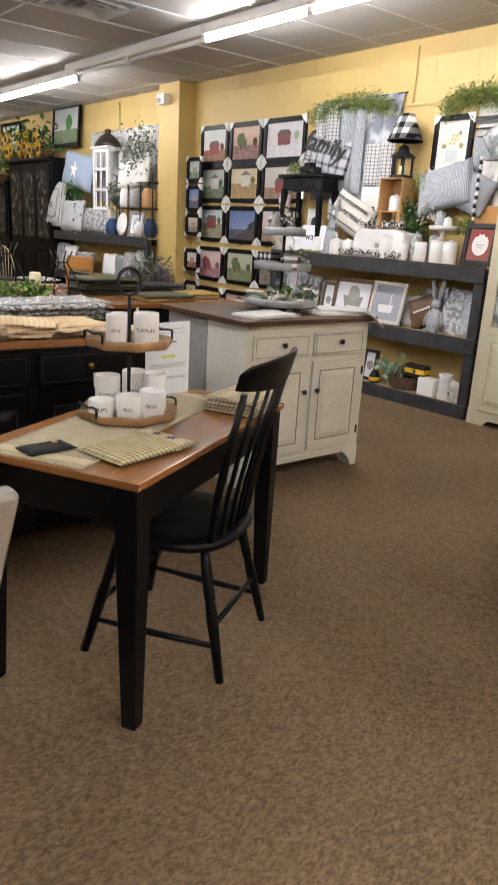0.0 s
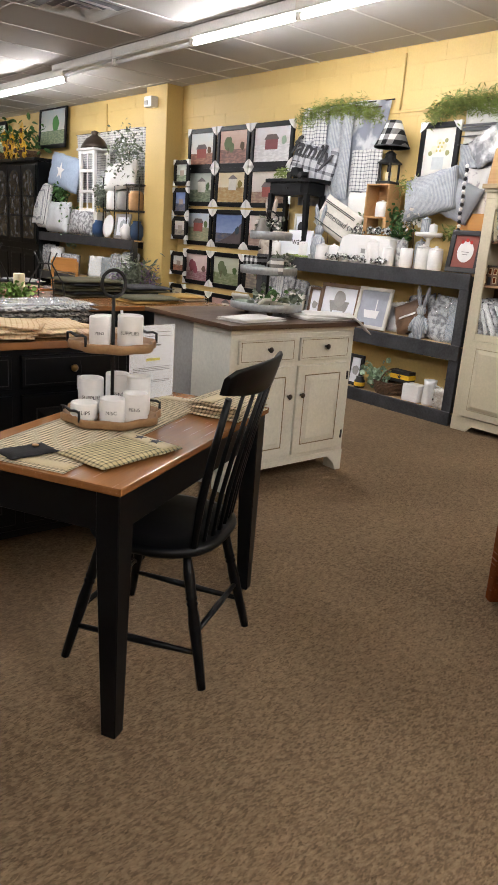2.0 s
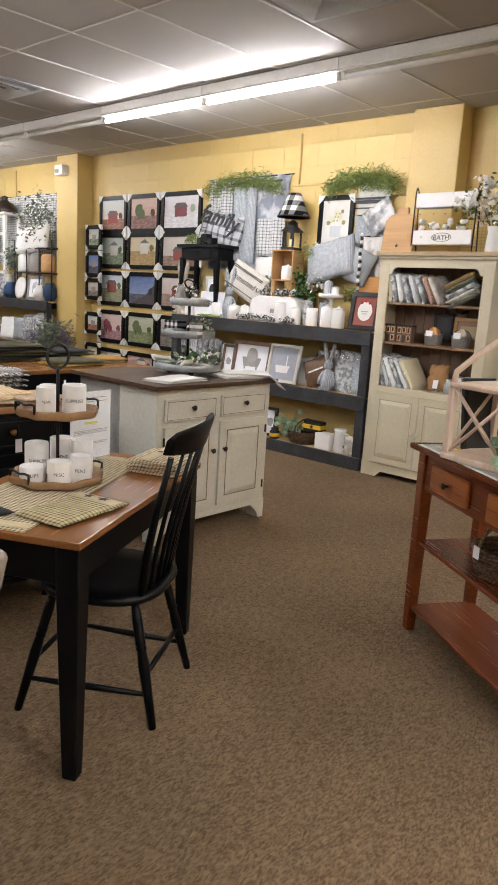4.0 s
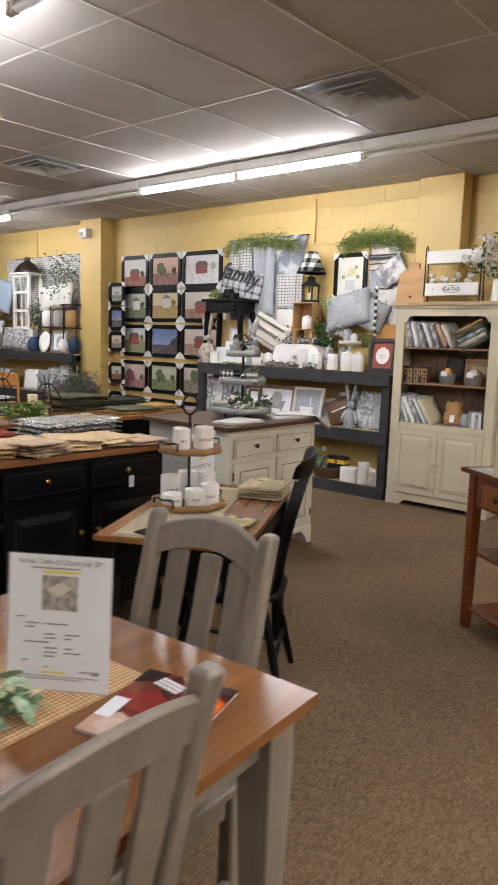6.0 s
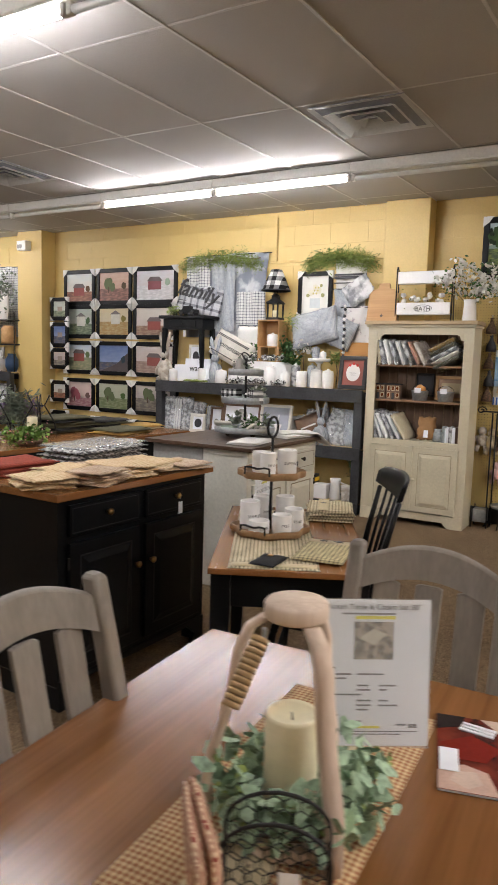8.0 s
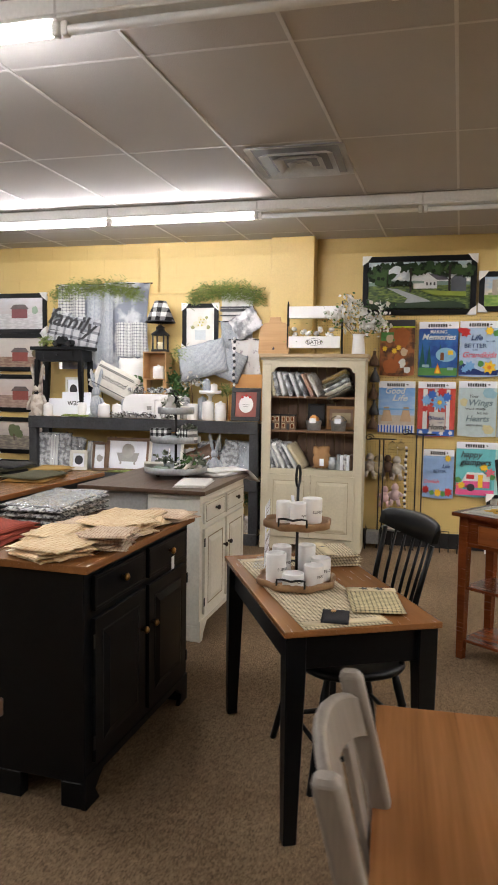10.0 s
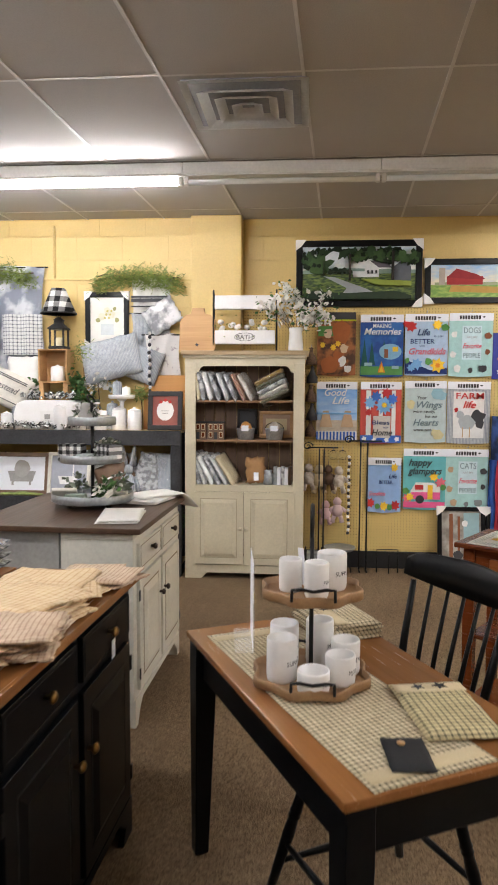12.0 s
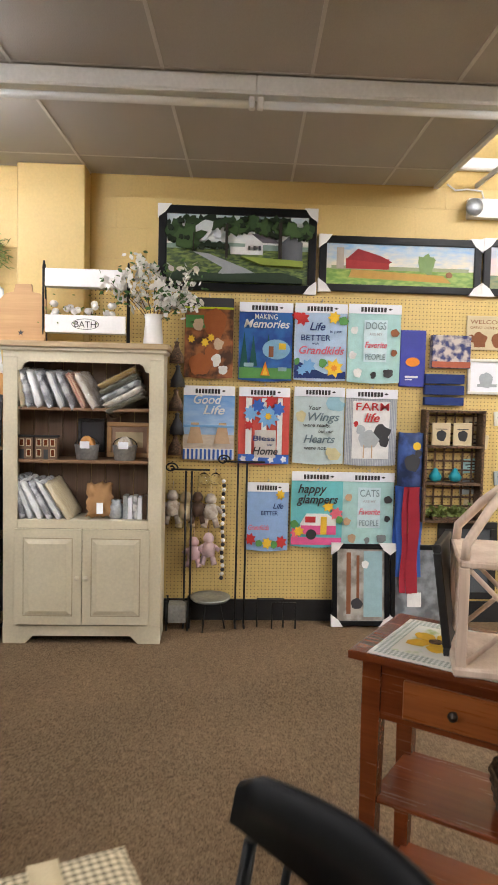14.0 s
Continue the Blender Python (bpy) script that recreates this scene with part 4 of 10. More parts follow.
def picture(m, w, h, art, label, shapes=(), fw=0.045, frame_mat="blackpaint", corners=True, cat="framed picture", group="", name="framed_picture", mat_in=0.0):
    """Framed print: four moulded frame bars, canvas, painted shapes and the card corners it is sold with. Centre at origin, face towards -y, back at y=0."""
    t = thing(name, m, label, cat, group)
    e, g = w / 2, h / 2
    part("canvas", box(bm_(), -e + fw * 0.7, e - fw * 0.7, -0.012, -0.004, -g + fw * 0.7, g - fw * 0.7), art, t, "printed canvas")
    for a, b, c, d in ((-e, e, g - fw, g), (-e, e, -g, -g + fw), (-e, -e + fw, -g + fw, g - fw), (e - fw, e, -g + fw, g - fw)):
        part("frame_bar", box(bm_(), a, b, -0.026, 0.0, c, d, 0.006, seg=2), frame_mat, t)
    for nm, outs, mt in shapes:
        flat(nm, outs, 0.0122, mt, t)
    if corners:
        s = min(w, h) * 0.19 if w < 0.8 else 0.085
        for sx in (-1, 1):
            for sz in (-1, 1):
                q = bm_()
                k = 0.006
                prism(q, [(sx * (e + k), sz * (g + k)), (sx * (e - s), sz * (g + k)), (sx * (e - s * 0.55), sz * (g - s * 0.55)), (sx * (e + k), sz * (g - s))], -0.002, 0.031, pose(0, 0, 0, 90))
                part("card_corner", q, "corner", t, "white card corner guard")
    return t


def leaf_mass(pts, size, material, name, parent, seed=0, spread=0.03, per=14, shape=0.5, label="", droop=0.0):
    """Many small separate leaves gathered round points."""
    rnd = random.Random(seed)
    vs, fs = [], []
    for p in pts:
        for _ in range(per):
            c = Vector(p) + Vector((rnd.gauss(0, spread), rnd.gauss(0, spread), rnd.gauss(0, spread) - droop * rnd.random()))
            s = size * rnd.uniform(0.6, 1.25)
            r = Euler((rnd.uniform(-1.2, 1.2), rnd.uniform(-1.2, 1.2), rnd.uniform(0, 6.28))).to_matrix()
            k = len(vs)
            for u, v, b in ((0, 0, 0), (0.5 * shape, 0.3, 0.06), (0.55 * shape, 0.65, 0.05), (0, 1, 0), (-0.55 * shape, 0.65, 0.05), (-0.5 * shape, 0.3, 0.06)):
                vs.append(c + r @ Vector((u * s, v * s, b * s)))
            fs += [(k, k + 1, k + 2, k + 3), (k, k + 3, k + 4, k + 5)]
    me = bpy.data.meshes.new(name)
    me.from_pydata([tuple(v) for v in vs], [], fs)
    me.materials.append(M[material] if isinstance(material, str) else material)
    ob = new(name, me)
    ob.parent = parent
    ob["kind"] = "stuff"
    if label:
        ob["label"] = label
    return ob


def leaf_mat(name, c, vary=0.35):
    m = mat(name, c, 0.6, vary=vary, scale=18, fine=90, bump=0.05)
    m.node_tree.nodes["Principled BSDF"].inputs["Subsurface Weight"].default_value = 0.0
    return m


M.update(
    fern=leaf_mat("lime_fern", (0.25, 0.32, 0.075)),
    green=leaf_mat("green_leaf", (0.07, 0.17, 0.04)),
    eucalyptus=leaf_mat("eucalyptus_leaf", (0.36, 0.50, 0.33)),
    sage=leaf_mat("sage_leaf", (0.22, 0.26, 0.19)),
    petal=mat("white_petal", (0.82, 0.80, 0.75), 0.7, vary=0.08),
    yellowpetal=mat("yellow_petal", (0.80, 0.48, 0.02), 0.6, vary=0.1),
    plastic=mat("clear_bag_film", (0.9, 0.9, 0.9), 0.12, trans=0.92, vary=0.02, fine=25, bump=0.8, dist=0.01),
    acrylic=mat("clear_acrylic", (0.92, 0.94, 0.96), 0.05, alpha=0.16, vary=0.01, bump=0.0),
    glass=mat("clear_glass", (0.97, 0.98, 0.98), 0.02, trans=1.0, vary=0.0, bump=0.0),
    candle=mat("ivory_wax", (0.78, 0.70, 0.48), 0.5, vary=0.05, scale=9),
    gingham=check_mat("red_gingham", (0.62, 0.45, 0.30), (0.24, 0.055, 0.04), 0.011),
    runner=check_mat("brown_check_runner", (0.62, 0.46, 0.26), (0.30, 0.12, 0.055), 0.011),
    sagecheck=check_mat("sage_check_weave", (0.66, 0.56, 0.38), (0.10, 0.085, 0.055), 0.0145, thin=0.36),
    oatband=mat("oat_cloth_band", (0.62, 0.52, 0.33), 0.9, vary=0.06, fine=300, bump=0.4),
    tanplaid=check_mat("tan_plaid", (0.74, 0.58, 0.37), (0.46, 0.28, 0.15), 0.021, c3=(0.64, 0.46, 0.27), thin=0.22),
    tanplaid2=check_mat("rose_plaid", (0.66, 0.52, 0.38), (0.34, 0.20, 0.15), 0.014, c3=(0.54, 0.40, 0.29), thin=0.3),
    redcloth=check_mat("rust_weave", (0.30, 0.060, 0.035), (0.17, 0.03, 0.022), 0.016),
    rugbw=two("black_white_rug", (0.03, 0.03, 0.03), (0.42, 0.42, 0.40), 60),
    oliv=mat("olive_cloth", (0.075, 0.07, 0.035), 0.95, vary=0.2, fine=200, bump=0.4),
    blackcloth=mat("black_cloth", (0.014, 0.014, 0.016), 0.9, vary=0.2, fine=200, bump=0.4),
    mustard=mat("mustard_cloth", (0.36, 0.22, 0.055), 0.95, vary=0.12, fine=200, bump=0.4),
    greycloth=two("grey_print_cloth", (0.18, 0.18, 0.19), (0.52, 0.52, 0.52), 24),
    wicker=two("dark_wicker", (0.05, 0.028, 0.015), (0.17, 0.095, 0.05), 90),
    bluesky=col(0.10, 0.26, 0.62), red=col(0.50, 0.035, 0.03), pink=col(0.75, 0.14, 0.28), navy=col(0.02, 0.035, 0.14),
)


def ngon_tray(rx, lobes=8, depth=0.06, n=64):
    return [((rx + rx * depth * math.cos(lobes * 2 * math.pi * i / n)) * math.cos(2 * math.pi * i / n), (rx + rx * depth * math.cos(lobes * 2 * math.pi * i / n)) * math.sin(2 * math.pi * i / n)) for i in range(n)]


def cup(t, x, y, z, r, h, word="", turn=0.0, name="mug"):
    """White stoneware pot with a thick rim and thin lettering on its side."""
    r, h = r * 1.16, h * 1.10
    q = lathe(bm_(), [(r * 0.9, 0), (r * 0.97, 0.004), (r, 0.015), (r, h - 0.004), (r - 0.002, h), (r - 0.005, h - 0.002), (r - 0.006, 0.01), (0, 0.009)], 24)
    o = solid(name, q, "porcelain", pose(x, y, z, 0, 0, turn), "plain white stoneware pot" + (" with thin dark lettering" if word else ""), "pot", "white pots on the tiered tray")
    if word:
        s = r * 0.40
        cu = letters(o, word, 0, h * 0.42, s, "ink", 0.0, thick=0.0003)
        for v in cu.data.vertices:
            a = v.co.x / r
            rr = r + 0.0008 - v.co.y * 0.2
            v.co = Vector((rr * math.sin(a), -rr * math.cos(a), v.co.z))
    return o


# ---- on the writing table ----
def at(base, x, y, z, rz=0.0):
    return base @ pose(x, y, z, 0, 0, rz)


TT = 0.757
run = solid("table_runner", slab(bm_(), 0.96, 0.32, 0.004, 24, 10, 0.0012, 0.006, 1), "sagecheck", at(DESK, -0.035, 0.068, TT - 0.0015, 1.5), "sage and cream checked table runner lying on the table", "runner")
for s in (-1, 1):
    part("end_band", slab(bm_(), 0.045, 0.30, 0.003, 3, 8, 0.0006, 0.004, 2, pose(s * 0.435, 0, 0.0032)), "oatband", run, "plain oat band with stars")


def star(cx, cy, r):
    return [(cx + (r if i % 2 == 0 else r * 0.42) * math.sin(math.pi * i / 5), cy + (r if i % 2 == 0 else r * 0.42) * math.cos(math.pi * i / 5)) for i in range(10)]


M["traywood"] = wood_mat("brown_tray_wood", (0.24, 0.13, 0.06), (0.40, 0.24, 0.12), 0.55)


def tray_tier(t, z, r):
    q = bm_()
    n = 64
    rings = []
    for k, h in ((0.93, 0.0), (1.0, 0.006), (1.0, 0.026), (0.985, 0.03), (0.955, 0.03), (0.94, 0.012)):
        rings.append([q.verts.new((x * k, y * k, z + h)) for x, y in ngon_tray(r)])
    for a, b in zip(rings, rings[1:]):
        for i in range(n):
            q.faces.new((a[i], a[(i + 1) % n], b[(i + 1) % n], b[i])).smooth = True
    q.faces.new(rings[0][::-1]), q.faces.new(rings[-1])
    p = part("tier", q, "traywood", t, "scalloped tan wooden tray")
    for a in (-0.44, 2.70):
        c, s = math.cos(a), math.sin(a)
        w = Vector((-s, c, 0)) * 0.055
        o = Vector((c, s, 0)) * (r * 0.97)
        part("side_handle", rod(bm_(), [o + w + Vector((0, 0, z + .02)), o + w + Vector((0, 0, z + .05)), o + w * 0.6 + Vector((0, 0, z + .052)), o - Vector((0, 0, -z - .046)), o - w * 0.6 + Vector((0, 0, z + .052)), o - w + Vector((0, 0, z + .05)), o - w + Vector((0, 0, z + .02))], 0.0045, 6), "iron", p, "black iron handle")


TRAY = at(DESK, 0.010, 0.085, TT + 0.004, 0)
tray = thing("tiered_tray", TRAY, "two-tier scalloped wooden tray with a black iron stem", "serving tray")
tray_tier(tray, 0.0, 0.158)
tray_tier(tray, 0.235, 0.135)
part("stem", tube(bm_(), (0, 0, 0.01), (0, 0, 0.40), 0.006), "iron", tray)
part("ring_handle", rod(bm_(), [(0.042 * math.sin(a) * 0.88, -0.042 * math.sin(a) * 0.47, 0.440 - 0.042 * -math.cos(a)) for a in [math.pi + 2 * math.pi * k / 20 for k in range(21)]], 0.0055, 8), "iron", tray, "pear-shaped black iron ring")
TURN = Matrix.Rotation(radians(-26.9), 4, "Z")
for x, y, r, h, w in ((-0.035, 0.078, 0.036, 0.105, "SUPPLIES"), (0.065, 0.075, 0.035, 0.112, "PENS"), (0.085, -0.025, 0.034, 0.118, "PENS"), (0.03, -0.095, 0.035, 0.085, "PENS"), (-0.045, -0.078, 0.035, 0.072, "MISC"), (-0.105, -0.006, 0.037, 0.052, "CLIPS")):
    p = TRAY @ TURN @ Vector((x, y, 0.0125))
    cup(None, p.x, p.y, p.z, r, h, w, -31 + 60 * y)
for x, y, r, h, w in ((0.0, 0.058, 0.027, 0.08, ""), (-0.055, -0.012, 0.028, 0.085, "PENS"), (0.03, -0.055, 0.035, 0.092, "SUPPLIES")):
    p = TRAY @ TURN @ Vector((x, y, 0.2475))
    cup(None, p.x, p.y, p.z, r, h, w, -31 + 60 * y)
p = TRAY @ TURN @ Vector((0.05, 0.022, 0.2475))
solid("gift_tag", box(bm_(), -0.012, 0.012, -0.001, 0.001, 0, 0.105, 0.0005), "paper", pose(p.x, p.y, p.z, -4, 3, 40), "small white paper price card standing on the tray", "price tag")

tow = solid("tea_towel", slab(bm_(), 0.30, 0.19, 0.016, 18, 12, 0.003, 0.02, 4), check_mat("stripe_towel", (0.56, 0.47, 0.27), (0.10, 0.095, 0.06), 0.016, axes=(0, 1), thin=0.35), at(DESK, -0.28, -0.135, TT + 0.003, -16), "folded tan and black checked tea towel with a star band", "towel")
part("band", slab(bm_(), 0.05, 0.186, 0.003, 4, 8, 0.001, 0.004, 5, pose(0.10, 0, 0.0155)), "oatband", tow, "cream band with two dark stars")
q = bm_()
prism(q, star(0.10, 0.03, 0.019), 0.0192, 0.0202), prism(q, star(0.103, -0.03, 0.023), 0.0192, 0.0202)
part("star", q, "ink", tow, "dark embroidered stars")
pouch = solid("cloth_pouch", slab(bm_(), 0.14, 0.095, 0.010, 12, 8, 0.004, 0.012, 9), "blackcloth", at(DESK, -0.43, 0.075, TT + 0.004, -22), "small black cloth pouch with a wooden button", "pouch")
part("button", lathe(bm_(), [(0.009, 0), (0.010, 0.002), (0.009, 0.004), (0, 0.0042)], 14, (0.03, 0.008, 0.012)), "tan", pouch, "round wooden button")
for k in range(4):
    mt = solid("placemat", slab(bm_(), 0.25, 0.21, 0.013, 12, 10, 0.002, 0.01, 20 + k), "sagecheck", at(DESK, 0.355 + 0.004 * (k % 2), -0.185, TT + 0.0135 * k, 3 * (k % 3) - 4), "folded sage checked placemat in a stack on the table's corner", "placemat", "stacked placemats")
    if k == 3:
        part("band", slab(bm_(), 0.25, 0.05, 0.002, 12, 3, 0.001, 0.004, 3, pose(0, 0.03, 0.0135)), "oatband", mt, "cream band with a dark star")
        q = bm_()
        prism(q, star(0.03, 0.03, 0.016), 0.0165, 0.0175)
        part("star", q, "ink", mt)


def sign_holder(m, label, lines, photo=True, title=""):
    """Upright acrylic holder with a printed price sheet. Face towards -y."""
    t = thing("sign_holder", m, label, "sign")
    w, h = 0.216, 0.279
    part("sheet", box(bm_(), -w / 2 + .002, w / 2 - .002, -0.0006, 0.0006, 0.004, h - 0.003), "paper", t, "printed white sheet")
    part("front_pane", box(bm_(), -w / 2, w / 2, -0.0045, -0.0025, 0.0, h, 0.0006), "acrylic", t).visible_shadow = False
    part("foot", box(bm_(), -w / 2, w / 2, -0.003, 0.055, 0.0, 0.003, 0.0008), "acrylic", t).visible_shadow = False
    if photo:
        p = part("photo", box(bm_(), -0.037, 0.037, -0.0011, -0.0006, 0.165, 0.235), two("shop_photo", (0.10, 0.08, 0.06), (0.42, 0.36, 0.28), 55), t, "small colour photo of a table")
        flat("photo_table", [[(-0.028, 0.205), (0.0, 0.222), (0.025, 0.212), (0.0, 0.192)]], 0.0012, col(0.62, 0.55, 0.42), p)
    if title:
        letters(t, title, 0, 0.258, 0.0145, "ink", 0.0008, width=0.175)
    for kind, outs in lines.items():
        flat("print_line", outs, 0.0007, {"y": col(0.85, 0.75, 0.05), "k": col(0.18, 0.18, 0.2)}[kind], t)
    return t


rn = random.Random(5)
KL = [rect(x, x + w, z, z + 0.003) for x, w, z in ((-0.09, 0.02, .148), (-0.07, .03, .136), (-0.03, .05, .136), (-0.07, .02, .128), (-0.03, .022, .115), (0.012, .032, .115), (-0.03, .025, .107), (0.012, .015, .107), (-0.07, .05, .098), (-0.03, .028, .087), (0.012, .018, .087), (-0.03, .028, .078), (0.012, .035, .078), (-0.03, .022, .070), (-0.075, .012, .060), (-0.03, .01, .048), (0.045, .02, .042))]
KL += [rect(0.068, 0.085, .038, .045), rect(-0.09, 0.085, .030, .0316), rect(-0.09, 0.055, .025, .0266), rect(-0.06, 0.04, .2485, .2515)]
sign_holder(at(pose(-0.058, 1.085, 0.7655), 0, 0, 0, -57) @ pose(0, 0, 0, -6), "clear upright holder with a printed table and chair price sheet", {"k": KL, "y": [rect(-0.035, 0.04, .240, .246), rect(-0.035, 0.015, .037, .041)]}, True, "Annah Table & Chairs Set 30\"")
sign_holder(at(DESK, 0.34, 0.125, TT + 0.004, -20), "clear upright holder with a printed price sheet on the small table", {"k": [rect(-0.09, 0.085, z, z + .0018) for z in (.25, .235, .12, .114, .108, .07, .064)] + [rect(-0.02, 0.04, .20, .206)], "y": [rect(-0.03, 0.035, .145, .155)]}, False)

# ---- on the oak table ----
OT = 0.7655
rn_ob = solid("table_runner", slab(bm_(), 1.06, 0.31, 0.004, 26, 10, 0.0012, 0.006, 31), "runner", at(OAK, -0.075, 0, OT - 0.0015), "brown checked runner with a cream embroidered strip", "runner")
part("centre_strip", slab(bm_(), 1.05, 0.10, 0.0022, 26, 4, 0.0008, 0.004, 32, pose(0, 0, 0.0036)), "oatband", rn_ob, "cream strip embroidered with berry vines")
q = bm_()
r1 = random.Random(3)
for k in range(90):
    x = -0.5 + k / 90
    y = 0.022 * math.sin(x * 24) + r1.uniform(-0.012, 0.012)
    prism(q, ell(x, y, 0.004, 0.003, 6), 0.0066, 0.0074)
vine = [(x / 40 - 0.5, 0.022 * math.sin((x / 40 - 0.5) * 24), 0.0072) for x in range(41)]
rod(q, vine, 0.0012, 4)
part("vine", q, "glaze", rn_ob, "brown stitched vine")

mg = thing("magazine", pose(0.031, 0.877, OT, 0, 0, 15.5), "glossy red furniture magazine lying on the oak table", "magazine")
part("pages", box(bm_(), -0.128, 0.128, -0.104, 0.104, 0, 0.005, 0.001), "paper", mg)
cov = part("cover", box(bm_(), -0.129, 0.129, -0.105, 0.105, 0.005, 0.0058), two("cover_photo", (0.07, 0.012, 0.010), (0.22, 0.035, 0.02), 9, rough=0.2), mg, "glossy photo cover")
PATCHES = (
    ([(-0.129, 0.105), (-0.075, 0.105), (-0.045, 0.06), (-0.062, 0.02), (-0.129, 0.005)], (0.62, 0.42, 0.34)),
    ([(-0.10, 0.085), (-0.07, 0.075), (-0.065, 0.04), (-0.10, 0.03), (-0.12, 0.055)], (0.66, 0.50, 0.42)),
    ([(-0.03, 0.09), (0.02, 0.10), (0.06, 0.04), (0.02, -0.01), (-0.03, 0.02)], (0.20, 0.018, 0.012)),
    ([(-0.129, -0.02), (-0.05, 0.0), (0.03, -0.035), (0.10, 0.0), (0.128, 0.02), (0.128, -0.03), (0.04, -0.06), (-0.05, -0.04), (-0.129, -0.045)], (0.60, 0.46, 0.38)),
    ([(-0.03, -0.103), (-0.015, -0.06), (0.05, -0.045), (0.09, -0.07), (0.07, -0.103)], (0.66, 0.12, 0.015)),
    ([(0.005, -0.098), (0.02, -0.072), (0.055, -0.065), (0.06, -0.095)], (0.80, 0.26, 0.03)),
    ([(-0.129, -0.05), (-0.06, -0.05), (-0.04, -0.103), (-0.129, -0.103)], (0.045, 0.022, 0.02)),
    ([(0.07, 0.105), (0.128, 0.105), (0.128, 0.05), (0.09, 0.06)], (0.03, 0.02, 0.02)),
    ([(0.085, -0.02), (0.128, -0.035), (0.128, -0.104), (0.10, -0.104)], (0.05, 0.025, 0.02)),
)
for k, (o, c) in enumerate(PATCHES):
    q = bm_()
    prism(q, o, 0.0059, 0.0061 + 0.0002 * k)
    part("print_patch", q, col(*c, 0.22), cov)
for k in range(3):
    q = bm_()
    prism(q, rect(0.055 + 0.012 * k, 0.062 + 0.012 * k, 0.02, 0.085), 0.0059, 0.0082, pose(0, 0, 0, 0, 0, -18))
    part("title_line", q, "paper", cov)
q = bm_()
prism(q, rect(-0.075, 0.0, 0.068, 0.102), 0.0079, 0.0084)
part("address_label", q, "paper", cov, "white address label")

# tripod candle lantern with a eucalyptus ring
LC = pose(-0.330, 1.118, OT + 0.005, 0, 0, 20) @ Matrix.Scale(0.97, 4)
lan = thing("candle_lantern", LC, "pale wooden three-legged candle lantern with a rope grip", "lantern")
part("base", lathe(bm_(), [(0.0, 0), (0.10, 0), (0.104, 0.004), (0.104, 0.014), (0.10, 0.018), (0.0, 0.018)], 32), "palewood", lan)
part("top_disc", lathe(bm_(), [(0.0, 0.336), (0.047, 0.336), (0.050, 0.34), (0.050, 0.358), (0.047, 0.362), (0.0, 0.362)], 26), "palewood", lan)
for k in range(3):
    a = radians(-120 * k + 215)
    c, s = math.cos(a), math.sin(a)
    q = bm_()
    rings = []
    for r, z in ((0.045, 0.336), (0.07, 0.318), (0.088, 0.28), (0.094, 0.23), (0.108, 0.16), (0.128, 0.10), (0.133, 0.06), (0.13, -0.002)):
        o, w = Vector((c * r, s * r, z)), Vector((-s, c, 0)) * 0.0125
        n_ = Vector((c, s, 0)) * 0.008
        rings.append([q.verts.new(o + e * w + f * n_) for e, f in ((-1, -1), (1, -1), (1, 1), (-1, 1))])
    for u, v in zip(rings, rings[1:]):
        for i in range(4):
            q.faces.new((u[i], u[(i + 1) % 4], v[(i + 1) % 4], v[i])).smooth = True
    q.faces.new(rings[0][::-1]), q.faces.new(rings[-1])
    part("leg", q, "palewood", lan)
q = bm_()
for k in range(12):
    f = k / 11
    tube(q, (-0.060 - 0.055 * f, 0.045 + 0.03 * f, 0.322 - 0.075 * f), (-0.064 - 0.055 * f, 0.047 + 0.03 * f, 0.316 - 0.075 * f), 0.0135)
part("rope_grip", q, col(0.42, 0.28, 0.14, 0.95), lan, "twisted jute rope")
part("clasp", box(bm_(), -0.056, -0.048, 0.038, 0.044, 0.30, 0.335, 0.002), "galv", lan)
cd = solid("pillar_candle", lathe(bm_(), [(0.042, 0), (0.043, 0.004), (0.0425, 0.09), (0.043, 0.158), (0.040, 0.164), (0.036, 0.160), (0.02, 0.152), (0, 0.150)], 28), "candle", LC @ pose(0, 0, 0.0185), "thick ivory pillar candle with a worn rim", "candle")
part("wick", tube(bm_(), (0, 0, 0.150), (0.002, 0.001, 0.162), 0.0012, seg=6), "ink", cd)
wr = thing("eucalyptus_ring", LC @ pose(0, 0, 0.019), "artificial eucalyptus ring laid round the candle", "artificial plant")
r2 = random.Random(8)
pts = [(0.092 * math.cos(a), 0.092 * math.sin(a), 0.03 + 0.03 * r2.random()) for a in [6.283 * k / 22 for k in range(22)]]
part("stem", rod(bm_(), [(0.09 * math.cos(6.283 * k / 20), 0.09 * math.sin(6.283 * k / 20), 0.012) for k in range(20)], 0.004, 6), "wicker", wr)
leaf_mass(pts, 0.021, "eucalyptus", "leaves", wr, 4, 0.022, 17, 1.7, "rounded grey-green leaves")
TRAIL = [(0.06 + 0.018 * k, -0.085 - 0.010 * k, 0.035 - 0.006 * k) for k in range(6)]
part("trailing_stem", rod(bm_(), TRAIL, 0.002, 5), "fern", wr)
leaf_mass(TRAIL, 0.026, "eucalyptus", "leaves", wr, 14, 0.012, 9, 1.7)
leaf_mass([(-0.11, 0.05, 0.05), (-0.09, -0.08, 0.04), (0.0, -0.12, 0.03)], 0.024, "eucalyptus", "leaves", wr, 15, 0.016, 14, 1.6)
leaf_mass(TRAIL[3:], 0.014, "fern", "leaf_tips", wr, 16, 0.018, 10, 0.5)
leaf_mass(pts[::4], 0.012, "fern", "buds", wr, 6, 0.02, 12, 1.0, "tiny yellow-green buds")


